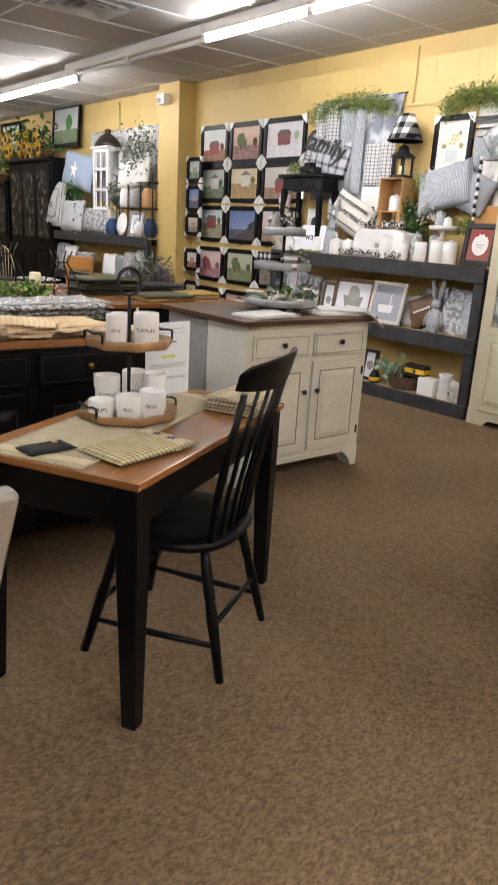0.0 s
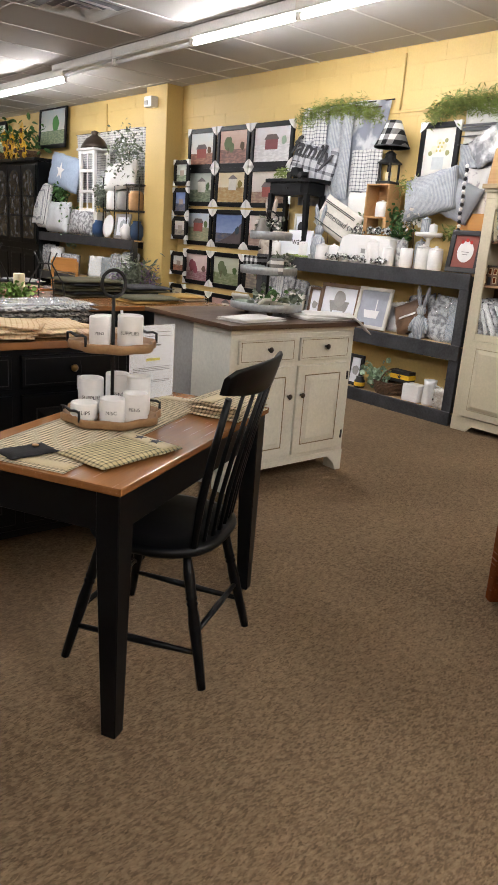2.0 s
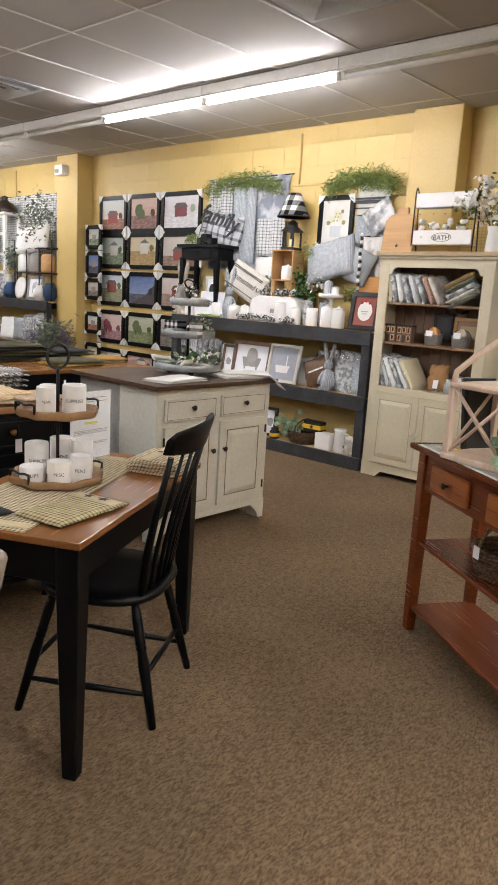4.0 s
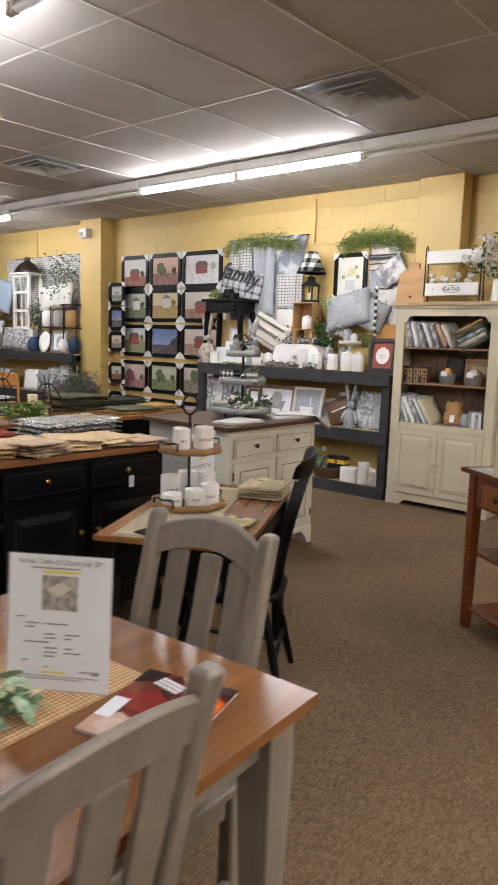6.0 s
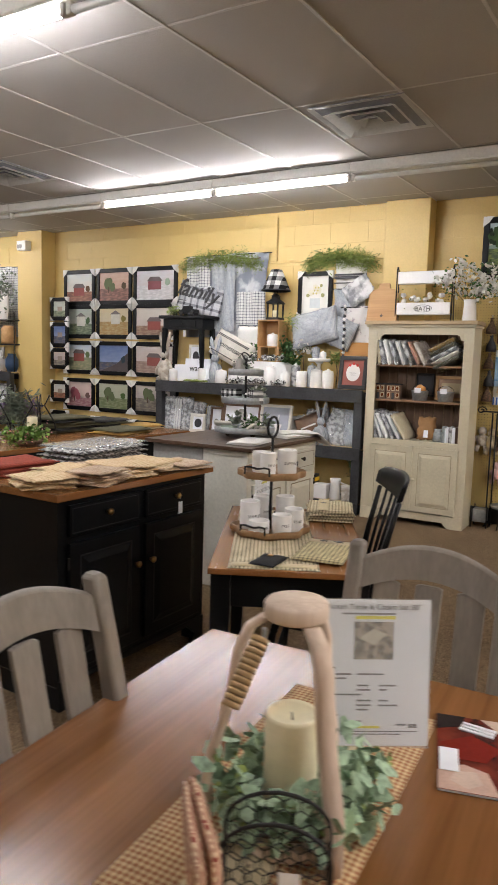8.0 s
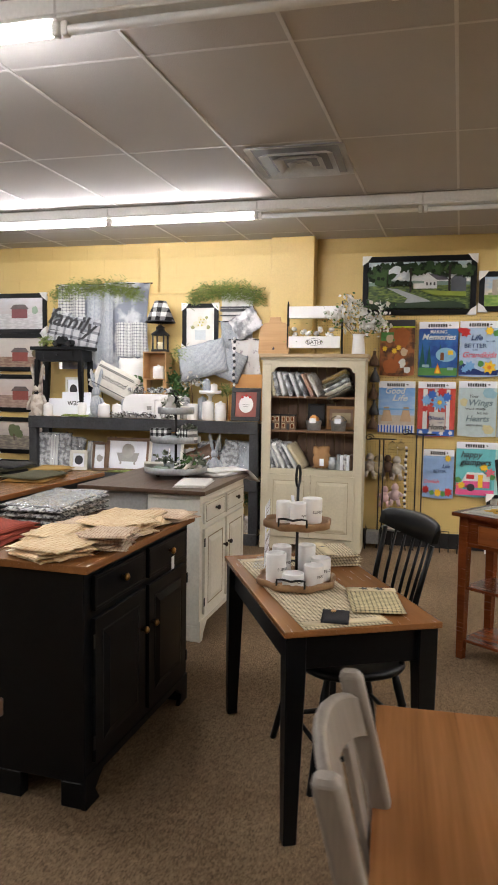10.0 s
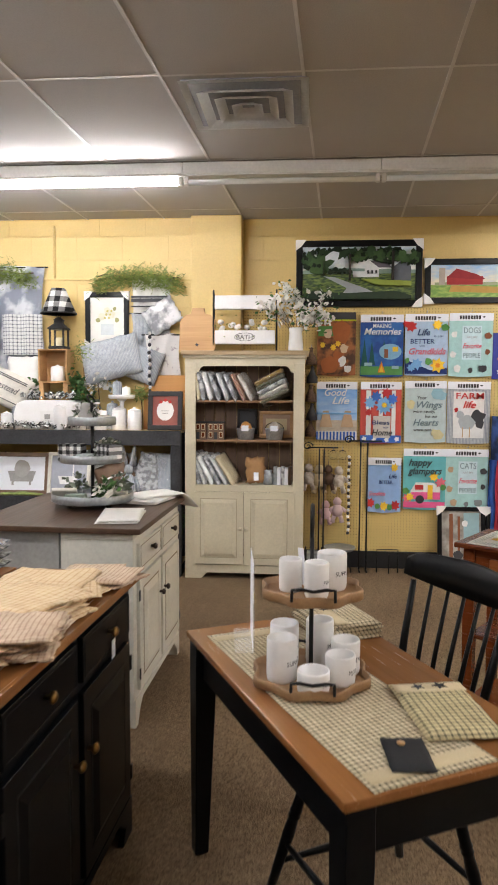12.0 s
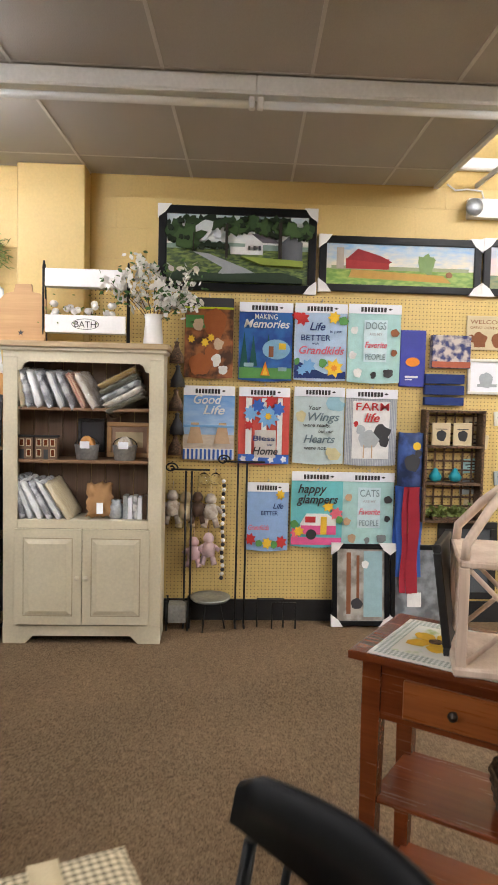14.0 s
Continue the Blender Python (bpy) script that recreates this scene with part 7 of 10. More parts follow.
beads(rk(3.37, 2.06, 5.24), 18, 0.0165, "hanging string of black and white wooden beads")
ck = thing("cake_stand", rk(3.60, RT + 0.235, 5.17), "white round cake stand carrying small pitchers", "cake stand")
part("plate", lathe(bm_(), [(0.0, 0.03), (0.10, 0.03), (0.115, 0.04), (0.115, 0.065), (0.11, 0.065), (0.10, 0.045), (0, 0.045)], 26), "porcelain", ck)
part("foot", lathe(bm_(), [(0.055, -0.235), (0.05, -0.22), (0.02, -0.20), (0.018, 0.0), (0.05, 0.031)], 18), "porcelain", ck)
canister(3.56, 5.17, 0.035, 0.09, "small white jug on the cake stand", "porcelain", RT + 0.281)
pt = canister(3.64, 5.17, 0.04, 0.14, "small grey-patterned pitcher on the cake stand", M["stripegrey"], RT + 0.281)
for y, z, s, sd, k in ((4.00, RT + 0.28, 0.07, 5, "green"), (4.48, RT + 0.36, 0.06, 6, "green"), (3.98, RT + 0.66, 0.08, 7, "fern"), (3.46, RT + 0.30, 0.05, 8, "fern"), (4.60, RT + 0.22, 0.06, 9, "sage"), (4.05, RT + 0.40, 0.07, 10, "green")):
    g_ = thing("greenery_sprig", rk(y, RT, 5.30), "leafy artificial greenery sprig among the rack display", "artificial plant", "greenery sprigs")
    h_ = z - RT
    part("stem", rod(bm_(), [(0, 0, 0), (0.01, 0, h_ * 0.5), (0, -0.02, h_)], 0.004, 6), "wicker", g_)
    leaf_mass([(s * math.cos(a) * 0.8, -0.02 + s * 0.5 * math.sin(a), h_ + s * 0.5 * math.sin(a * 1.7)) for a in range(9)], 0.045 if k != "fern" else 0.055, k, "leaves", g_, sd, s * 0.4, 16, 0.6 if k != "fern" else 0.14)
solid("moss_mat", slab(bm_(), 0.30, 0.10, 0.03, 16, 8, 0.012, 0.03, 351), "fern", rk(5.08, RT, 5.10), "strip of lime moss on the rack's shelf", "moss")

# ---- rack, middle shelf ----
R2 = 0.6635


def bagged(m, w, h, d, inner, label, seed):
    """A textile in a clear crinkled bag, standing on its edge."""
    t = solid("bagged_textile", slab(bm_(), w, h, d, 14, 12, 0.007, 0.014, seed), inner, m @ pose(0, 0, h / 2, 90), label, "packaged textile", "bagged textiles")
    part("bag", slab(bm_(), w * 1.03, h * 1.04, d * 1.25, 20, 18, 0.012, 0.010, seed + 1, pose(0, 0, -d * 0.1)), "plastic", t, "crinkled clear bag").visible_shadow = False
    return t


for k, y in enumerate((5.54, 5.44, 5.32)):
    bagged(rk(y, R2, 5.16 + 0.02 * k) @ pose(0, 0, 0, -6), 0.22, 0.38, 0.05, "patchplaid" if k % 2 else "greycloth", "clear-bagged grey plaid bedding on the middle shelf", 400 + k)
picture(pose(5.13, 5.07, R2 + 0.108, 0, 0, -90) @ pose(0, 0, 0, -8), 0.21, 0.21, "paper", "square white frame with a black motif", [("motif", [ell(0, 0, 0.05, 0.05)], "ink")], 0.035, "white", False)
picture(pose(5.17, 4.84, R2 + 0.152, 0, 0, -90) @ pose(0, 0, 0, -8), 0.17, 0.30, "paper", "narrow brown framed print on the middle shelf", [("figure_mark", [blob(0, -0.02, 0.035, 2)], "greypaint")], 0.025, "brownback", False)
picture(pose(5.15, 4.50, R2 + 0.182, 0, 0, -90) @ pose(0, 0, 0, -10), 0.50, 0.36, "paper", "dark framed drawing of a clawfoot bathtub", [("tub", [[(-0.13, 0.02), (0.13, 0.02), (0.10, -0.07), (-0.10, -0.07)]], "greypaint"), ("bather", [blob(0, 0.04, 0.075, 5, 16, 0.2)], col(0.42, 0.40, 0.38)), ("tub_foot", [rect(-0.09, -0.07, -0.10, -0.07), rect(0.07, 0.09, -0.10, -0.07)], "greypaint")], 0.035, "brownback", False)
picture(pose(5.13, 4.06, R2 + 0.187, 0, 0, -90) @ pose(0, 0, 0, -12), 0.38, 0.37, col(0.40, 0.42, 0.48), "white framed bathtub picture leaning on the shelf", [("tub", [[(-0.10, -0.02), (0.08, -0.02), (0.06, -0.09), (-0.08, -0.09)]], "corner"), ("shower", [rect(0.03, 0.04, -0.02, 0.08)], "corner")], 0.03, "white", False)
solid("oval_tray", prism(bm_(), ell(0, 0, 0.16, 0.12, 28), 0, 0.02, pose(0, 0, 0.13, 90) @ pose(0, 0, 0, 0, 0, 30)), "darkwood", rk(3.72, R2 + 0.003, 5.22) @ pose(0, 0, 0, -10), "dark oval wooden tray leaning at the back", "tray")
for k, (y, w) in enumerate(((3.40, 0.26), (3.29, 0.24), (3.18, 0.20), (3.52, 0.2))):
    bagged(rk(y, R2, 5.17 + 0.03 * (k % 2)) @ pose(0, 0, 0, -10, 14 - 9 * k, 0), w, 0.36, 0.05, ("greycloth", "patchplaid", "stripegrey", "greycloth")[k], "clear-bagged grey pillow cover on the middle shelf", 420 + k * 3)
solid("moss_mat", slab(bm_(), 0.42, 0.08, 0.03, 18, 7, 0.012, 0.03, 352), "fern", rk(4.5, R2, 5.10), "strip of lime moss before the picture frames", "moss")
for y in (4.78, 4.72):
    solid("driftwood", rod(bm_(), [(0, 0, 0.0), (0.02, 0, 0.12), (-0.02, 0.01, 0.25), (0.01, 0, 0.36)], [0.014, 0.018, 0.014, 0.008], 7), "wicker", rk(y, R2, 5.28), "upright brown branch on the shelf", "branch", "branches")

# ---- rack, bottom shelf ----
R3 = 0.1135
bt = basket(rk(3.80, R3, 5.20), 0.17, 0.12, "dark wicker basket with a tall handle on the bottom shelf")
pg = thing("ivy_bunch", rk(3.93, R3 + 0.02, 5.14), "pale green ivy spilling from the basket", "artificial plant")
part("stem", tube(bm_(), (0, 0, 0), (0, 0, 0.1), 0.004, seg=6), "wicker", pg)
leaf_mass([(0.08 * math.cos(k), 0.04 * math.sin(k), 0.12 + 0.05 * math.sin(k * 2)) for k in range(12)], 0.05, "eucalyptus", "leaves", pg, 9, 0.03, 14, 0.8)
bx = solid("gift_box", box(bm_(), -0.10, 0.10, -0.05, 0.05, 0, 0.10, 0.004), "black", rk(3.66, R3 + 0.135, 5.16), "black box with a wide yellow ribbon and dark star", "box")
part("ribbon", box(bm_(), -0.102, 0.102, -0.052, 0.052, 0.03, 0.07), "yellowpetal", bx, "yellow ribbon band")
q = bm_()
prism(q, star(0, 0.05, 0.025), 0.053, 0.055, pose(0, 0, 0, 90))
part("star", q, "ink", bx)
jr = solid("candle_jar", lathe(bm_(), [(0.045, 0), (0.05, 0.01), (0.05, 0.07), (0.035, 0.085), (0.038, 0.105), (0, 0.106)], 18), "black", rk(4.10, R3, 5.10), "small black jar candle with a yellow band", "candle")
part("band", lathe(bm_(), [(0.0505, 0.02), (0.0515, 0.021), (0.0515, 0.055), (0.0505, 0.056)], 18), "yellowpetal", jr)
solid("ceramic_box", box(bm_(), -0.085, 0.085, -0.06, 0.06, 0, 0.15, 0.012, seg=2), "porcelain", rk(3.50, R3, 5.13), "square white ceramic box on the bottom shelf", "box")
pc = thing("pitcher", rk(3.34, R3, 5.13), "tall white ceramic pitcher on the bottom shelf", "pitcher")
part("body", lathe(bm_(), [(0.055, 0), (0.06, 0.02), (0.05, 0.17), (0.058, 0.215), (0.053, 0.215), (0.045, 0.17), (0, 0.02)], 20), "porcelain", pc)
part("handle", rod(bm_(), [(0.05, 0, 0.18), (0.095, 0, 0.17), (0.095, 0, 0.09), (0.055, 0, 0.06)], 0.008, 7), "porcelain", pc)
bagged(rk(3.18, R3, 5.13), 0.15, 0.17, 0.06, "rabbit", "small bagged plush item on the bottom shelf", 450)
fn = thing("fern_tuft", rk(3.17, R3, 5.27), "lime fern hanging at the rack's end", "artificial plant")
part("stem", tube(bm_(), (0, 0, 0), (0, 0, 0.34), 0.004, seg=6), "wicker", fn)
leaf_mass([(0.06 * math.cos(k), 0.03 * math.sin(k), 0.32 + 0.05 * math.sin(k * 2)) for k in range(9)], 0.055, "green", "fronds", fn, 12, 0.03, 26, 0.2)
picture(pose(5.14, 4.19, R3 + 0.148, 0, 0, -90) @ pose(0, 0, 0, -8), 0.17, 0.29, "paper", "small dark framed print on the bottom shelf", [("motif", [blob(0, 0, 0.04, 3)], "greypaint")], 0.03, "black", False)

# ---- hutch: on its shelves and top ----
HX = 5.03
for k, (y, tilt, mt) in enumerate(((2.90, 8, "oatband"), (2.86, 12, "greycloth"), (2.80, 16, "towel"), (2.73, 20, "greycloth"), (2.66, 22, "patchplaid"), (2.59, 24, "greycloth"), (2.52, 26, "gingham"), (2.46, 28, "rabbit"))):
    bagged(pose(5.16, y, 1.4955, 0, 0, -90) @ pose(0, 0, 0, 0, -tilt, 0) @ pose(0, 0, 0, 0, 0, 78), 0.22, 0.24, 0.028, mt, "clear-bagged folded runner leaning in a row", 500 + 2 * k)
for k in range(5):
    bagged(pose(5.16, 2.27 + 0.012 * k, 1.505 + 0.04 * k, 0, 0, -90) @ pose(0, 0.0, 0, 0, 62, 0) @ pose(-0.02, 0, -0.12, 0, 0, 80), 0.22, 0.25, 0.028, ("oliv", "rabbit", "greycloth", "oliv", "mustard")[k], "clear-bagged folded linen lying in a slanted pile", 530 + 2 * k)
for k, (y, tilt, mt) in enumerate(((2.90, 10, "greycloth"), (2.85, 20, "patchplaid"), (2.79, 26, "towel"), (2.73, 28, "greycloth"), (2.67, 30, "patchplaid"), (2.61, 32, "oatband"))):
    bagged(pose(5.16, y, 0.789, 0, 0, -90) @ pose(0, 0, 0, 0, -tilt, 0) @ pose(0, 0, 0, 0, 0, 78), 0.22, 0.27, 0.028, mt, "clear-bagged folded runner leaning on the lowest shelf", 560 + 2 * k)
solid("folded_throw", slab(bm_(), 0.16, 0.22, 0.06, 12, 12, 0.014, 0.04, 590), col(0.36, 0.20, 0.09, 0.9), pose(5.15, 2.44, 0.90, 70, 0, -80), "tan knitted cloth leaning in the hutch", "textile")
part("tag", box(bm_(), -0.02, 0.02, -0.10, -0.03, 0.062, 0.064), "paper", bpy.data.objects["folded_throw"], "white price tag")
solid("metal_jug", lathe(bm_(), [(0.04, 0), (0.05, 0.02), (0.045, 0.08), (0.03, 0.10), (0.035, 0.12), (0, 0.12)], 16), "galv", pose(5.13, 2.33, 0.789), "small grey metal jug on the lowest shelf", "jug")
for k in range(5):
    solid("boxed_candle", box(bm_(), -0.014, 0.014, -0.05, 0.05, 0, 0.15 - 0.01 * (k % 2), 0.002), ("galv", "paper", "greycloth", "paper", "darkwood")[k], pose(5.14, 2.27 - 0.031 * k, 0.789, 0, 0, -90), "slim grey packet standing in the hutch", "packet", "slim packets")
for k, y in enumerate((2.92, 2.77)):
    hs = thing("toy_house", pose(5.12, y, 1.166, 0, 0, -90), "small wooden house block with dark windows", "ornament", "wooden houses")
    part("body", box(bm_(), -0.07, 0.07, -0.03, 0.03, 0, 0.135, 0.002), "brownback", hs)
    for i in range(3):
        for j in range(2):
            if (i, j) == (1, 0):
                part("door", box(bm_(), -0.013, 0.013, -0.034, -0.0305, 0.0, 0.06), "ink", hs)
                continue
            wdw = part("window", box(bm_(), -0.058 + 0.043 * i, -0.028 + 0.043 * i, -0.0335, -0.0305, 0.015 + 0.065 * j, 0.062 + 0.065 * j), "oatband", hs)
            part("pane", box(bm_(), -0.053 + 0.043 * i, -0.033 + 0.043 * i, -0.0352, -0.0337, 0.02 + 0.065 * j, 0.057 + 0.065 * j), "redwood", wdw)
    part("roof", box(bm_(), -0.076, 0.076, -0.036, 0.036, 0.1355, 0.147, 0.002), "black", hs)


def bucket(y, label, inside):
    t = thing("metal_bucket", pose(5.13, y, 1.166, 0, 0, -90), label, "bucket", "galvanized buckets")
    part("pail", lathe(bm_(), [(0.062, 0), (0.066, 0.004), (0.078, 0.09), (0.08, 0.094), (0.074, 0.09), (0.062, 0.01), (0, 0.008)], 22), "galv", t)
    part("handle", rod(bm_(), [(0.078 * math.cos(a), 0, 0.085 + 0.06 * math.sin(a)) for a in [math.pi * k / 10 for k in range(11)]], 0.003, 5), "iron", t)
    part("filling", slab(bm_(), 0.09, 0.06, 0.09, 8, 6, 0.008, 0.02, 7, pose(0, 0, 0.06)), inside, t, "cloth-wrapped goods")
    part("tag", box(bm_(), -0.03, 0.03, -0.083, -0.081, 0.075, 0.12), "paper", t)
    return t


bucket(2.52, "small galvanized bucket with a wooden house and tag", "orangewood")
bucket(2.28, "small galvanized bucket with wrapped goods and a tag", "rabbit")
picture(pose(5.30, 2.52, 1.31, 0, 0, -90), 0.17, 0.22, "ink", "small black framed board at the back of the hutch", [], 0.02, "black", False)
picture(pose(5.28, 2.27, 1.285, 0, 0, -90) @ pose(0, 0, 0, -5), 0.29, 0.23, col(0.42, 0.28, 0.2), "brown framed printed board in the hutch", [("print", [rect(-0.09, 0.09, -0.05, 0.05)], "oatband")], 0.03, "tan", False)

HTOP = 1.9005
cb = solid("cutting_board", prism(bm_(), [(-0.15, 0), (0.15, 0), (0.155, 0.02), (0.15, 0.26), (0.11, 0.30), (0.06, 0.31), (0.05, 0.36), (-0.05, 0.36), (-0.06, 0.31), (-0.11, 0.30), (-0.15, 0.26), (-0.155, 0.02)], 0, 0.022, pose(0, 0, 0, 90)), "tan", pose(5.12, 2.93, HTOP, 0, 0, -96) @ pose(0, 0, 0, -8), "tan wooden cutting board with a small black star", "board")
q = bm_()
prism(q, star(0.0, 0.05, 0.02), 0.0225, 0.024, pose(0, 0, 0, 90))
part("star", q, "ink", cb)
ba = thing("bath_shelf", pose(5.14, 2.53, HTOP, 0, 0, -90), "two-tier white wooden wall caddy with black iron sides", "shelf")
for z0, z1 in ((0.06, 0.17), (0.345, 0.455)):
    part("front_board", box(bm_(), -0.25, 0.25, -0.05, -0.038, z0, z1, 0.002), "porcelain", ba, "white painted board")
    part("tray", box(bm_(), -0.25, 0.25, -0.037, 0.05, z0, z0 + 0.012), "white", ba)
for s in (-1, 1):
    part("iron_side", rod(bm_(), [(s * 0.262, -0.045, 0.0), (s * 0.262, -0.045, 0.47), (s * 0.262, -0.03, 0.50), (s * 0.262, 0.0, 0.47), (s * 0.262, 0.04, 0.02), (s * 0.262, 0.04, 0.0)], 0.006, 6), "iron", ba)
letters(ba, "BATH", 0, 0.095, 0.055, "ink", 0.0505)
q = bm_()
o1, o2 = ell(0, 0.115, 0.085, 0.034, 28), ell(0, 0.115, 0.081, 0.031, 28)
for k in range(28):
    prism(q, [o1[k], o1[(k + 1) % 28], o2[(k + 1) % 28], o2[k]], 0.0505, 0.0515, pose(0, 0, 0, 90))
part("oval_line", q, "ink", ba)
for x in (-0.2, -0.08, 0.02, 0.16):
    g_ = thing("cotton_stem", pose(5.13, 2.53 - x, HTOP + 0.0725, 0, 0, -90), "cotton boll stem in the wall caddy", "artificial plant", "cotton stems")
    part("stem", tube(bm_(), (0, 0, 0), (0.01, 0, 0.13), 0.003, seg=6), "wicker", g_)
    r_ = random.Random(int(x * 100) + 50)
    for k in range(4):
        c_ = (r_.uniform(-0.04, 0.04), r_.uniform(-0.03, 0.02), 0.10 + r_.uniform(0, 0.07))
        part("boll", lathe(bm_(), [(0, -0.022), (0.018, -0.012), (0.024, 0.002), (0.015, 0.018), (0, 0.022)], 9, c_), "petal", g_, "white cotton boll")
    leaf_mass([(0, 0, 0.12)], 0.025, "fern", "leaves", g_, 5, 0.04, 14, 0.4)
vs = thing("flower_vase", pose(5.12, 2.11, HTOP, 0, 0, -90), "white enamel jug holding white blossom branches", "vase")
part("jug", lathe(bm_(), [(0.06, 0), (0.063, 0.01), (0.052, 0.15), (0.06, 0.19), (0.056, 0.19), (0.048, 0.15), (0, 0.02)], 22), "porcelain", vs)
r_ = random.Random(31)
pts = []
for k in range(15):
    e = Vector((r_.uniform(-0.26, 0.24), r_.uniform(-0.12, 0.08), r_.uniform(0.26, 0.52)))
    part("branch", rod(bm_(), [(0, 0, 0.12), e * 0.5 + Vector((0, 0, 0.08)), e], [0.003, 0.0025, 0.0015], 5), "wicker", vs)
    pts += [e, e * 0.8 + Vector((0.02, 0, 0.03))]
leaf_mass(pts, 0.032, "petal", "blossoms", vs, 33, 0.030, 16, 1.3, "white blossoms")
leaf_mass(pts, 0.038, "green", "leaves", vs, 34, 0.045, 8, 0.45, "thin green leaves")

# ---- more white and grey wares between the larger pieces of the rack ----
for y, x, r, h, body in ((5.02, 5.11, 0.05, 0.16, "porcelain"), (4.95, 5.20, 0.045, 0.25, "greycloth"), (4.62, 5.12, 0.05, 0.15, "porcelain"), (4.56, 5.19, 0.04, 0.21, "stripegrey"), (3.96, 5.12, 0.052, 0.17, "porcelain"), (3.88, 5.20, 0.05, 0.24, "greycloth"), (5.44, 5.12, 0.05, 0.14, "porcelain"), (3.70, 5.22, 0.05, 0.24, "stripegrey")):
    canister(y, x, r, h, "grey-patterned lidded ceramic canister on the rack" if body != "porcelain" else "white lidded ceramic canister on the rack", body)
for k, (y, w, h, mt) in enumerate(((5.22, 0.24, 0.34, "greycloth"), (4.95, 0.16, 0.30, "patchplaid"), (3.62, 0.22, 0.34, "greycloth"), (3.84, 0.20, 0.26, "towel"))):
    bagged(rk(y, R2, 5.25) @ pose(0, 0, 0, -8, 6 - 5 * k, 0), w, h, 0.06, mt, "clear-bagged grey bedding at the back of the middle shelf", 700 + 3 * k)
lp = solid("leaf_pillow", slab(bm_(), 0.34, 0.26, 0.09, 16, 12, 0.006, 0.12, 720), "brownback", rk(3.66, R2 + 0.16, 5.20) @ pose(0, 0, 0, 78, -24, 0), "dark brown pillow with pale script", "pillow")
part("script_line", box(bm_(), -0.09, 0.09, -0.012, 0.004, 0.086, 0.094, 0.002), "corner", lp, "pale stitched script")
for y, z, s, sd in ((4.88, RT + 0.42, 0.07, 81), (4.42, RT + 0.30, 0.06, 82), (3.84, RT + 0.40, 0.07, 83)):
    g_ = thing("blossom_sprig", rk(y, RT, 5.28), "white artificial blossom sprig among the rack display", "artificial plant", "blossom sprigs")
    part("stem", rod(bm_(), [(0, 0, 0), (0.01, 0, (z - RT) * 0.5), (0, -0.02, z - RT)], 0.004, 6), "wicker", g_)
    leaf_mass([(s * math.cos(a), -0.02 + s * 0.5 * math.sin(a), z - RT + s * 0.5 * math.sin(a * 1.7)) for a in range(8)], 0.03, "petal", "blossoms", g_, sd, s * 0.4, 12, 1.2)
    leaf_mass([(s * math.cos(a), -0.02, z - RT + s * 0.4 * math.sin(a * 1.3)) for a in range(6)], 0.04, "sage", "leaves", g_, sd + 9, s * 0.4, 10, 0.5)


# ---- pegboard wall ----
PX = PEG - 0.040


def pw(y, z):
    k = 1.0216
    return 1.755 + (y - 1.755) * k, 1.536 + (z - 1.536) * k


def garden_flag(y1, y0, z1, z0, ground, label, shapes=(), words=(), header=True):
    """Garden flag in a clear sleeve: gently waved cloth, white header card with a printed bar, hook, painted motifs and lettering."""
    (ya, za), (yb, zb) = pw(y1, z1), pw(y0, z0)
    w, h = ya - yb - 0.008, za - zb - 0.008
    t = thing("garden_flag", pose(PX, (ya + yb) / 2, zb, 0, 0, -90), label, "flag", "garden flags on the pegboard")
    hh = 0.065 if header else 0.0
    q = bm_()
    v, v2 = {}, {}
    for i in range(13):
        for j in range(11):
            x, z = -w / 2 + w * i / 12, (h - hh * 0.5) * j / 10
            dz = -0.010 * math.sin(math.pi * i / 12) * (1 - j / 10)
            v[i, j] = q.verts.new((x, 0.004 * math.sin(i * 0.8) * (1 - j / 10), z + dz))
            v2[i, j] = q.verts.new((x, 0.004 * math.sin(i * 0.8) * (1 - j / 10) + 0.004, z + dz))
    for i in range(12):
        for j in range(10):
            q.faces.new((v[i, j], v[i + 1, j], v[i + 1, j + 1], v[i, j + 1])).smooth = True
            q.faces.new((v2[i, j], v2[i, j + 1], v2[i + 1, j + 1], v2[i + 1, j])).smooth = True
    part("cloth", q, ground, t)
    if header:
        hd = part("header_card", box(bm_(), -w / 2, w / 2, -0.008, -0.005, h - hh, h, 0.001), "paper", t, "white header card with a dark mark")
        flat("printed_mark", [rect(-w * 0.27 + w * 0.062 * k, -w * 0.27 + w * 0.062 * k + w * 0.045, h - hh * 0.80, h - hh * 0.32) for k in range(8)], 0.0082, "ink", hd)
        flat("printed_mark", [[(w * 0.24, h - hh * 0.5), (w * 0.28, h - hh * 0.4), (w * 0.32, h - hh * 0.5), (w * 0.28, h - hh * 0.62)]], 0.0082, "ink", hd)
    part("hook", rod(bm_(), [(0, 0.045, h + 0.01), (0, -0.03, h + 0.012), (0, -0.034, h + 0.025)], 0.003, 5), "galv", t, "wire peg hook")
    for nm, outs, mt in shapes:
        flat(nm, [[(x * w, z * h) for x, z in o] for o in outs], 0.0062, mt, t)
    for s, x, z, size, mt, shear, wd in words:
        letters(t, s, x * w, z * h, size, mt, 0.0085, shear, width=wd and wd * w, bold=0.016 if shear else 0.008)
    return t


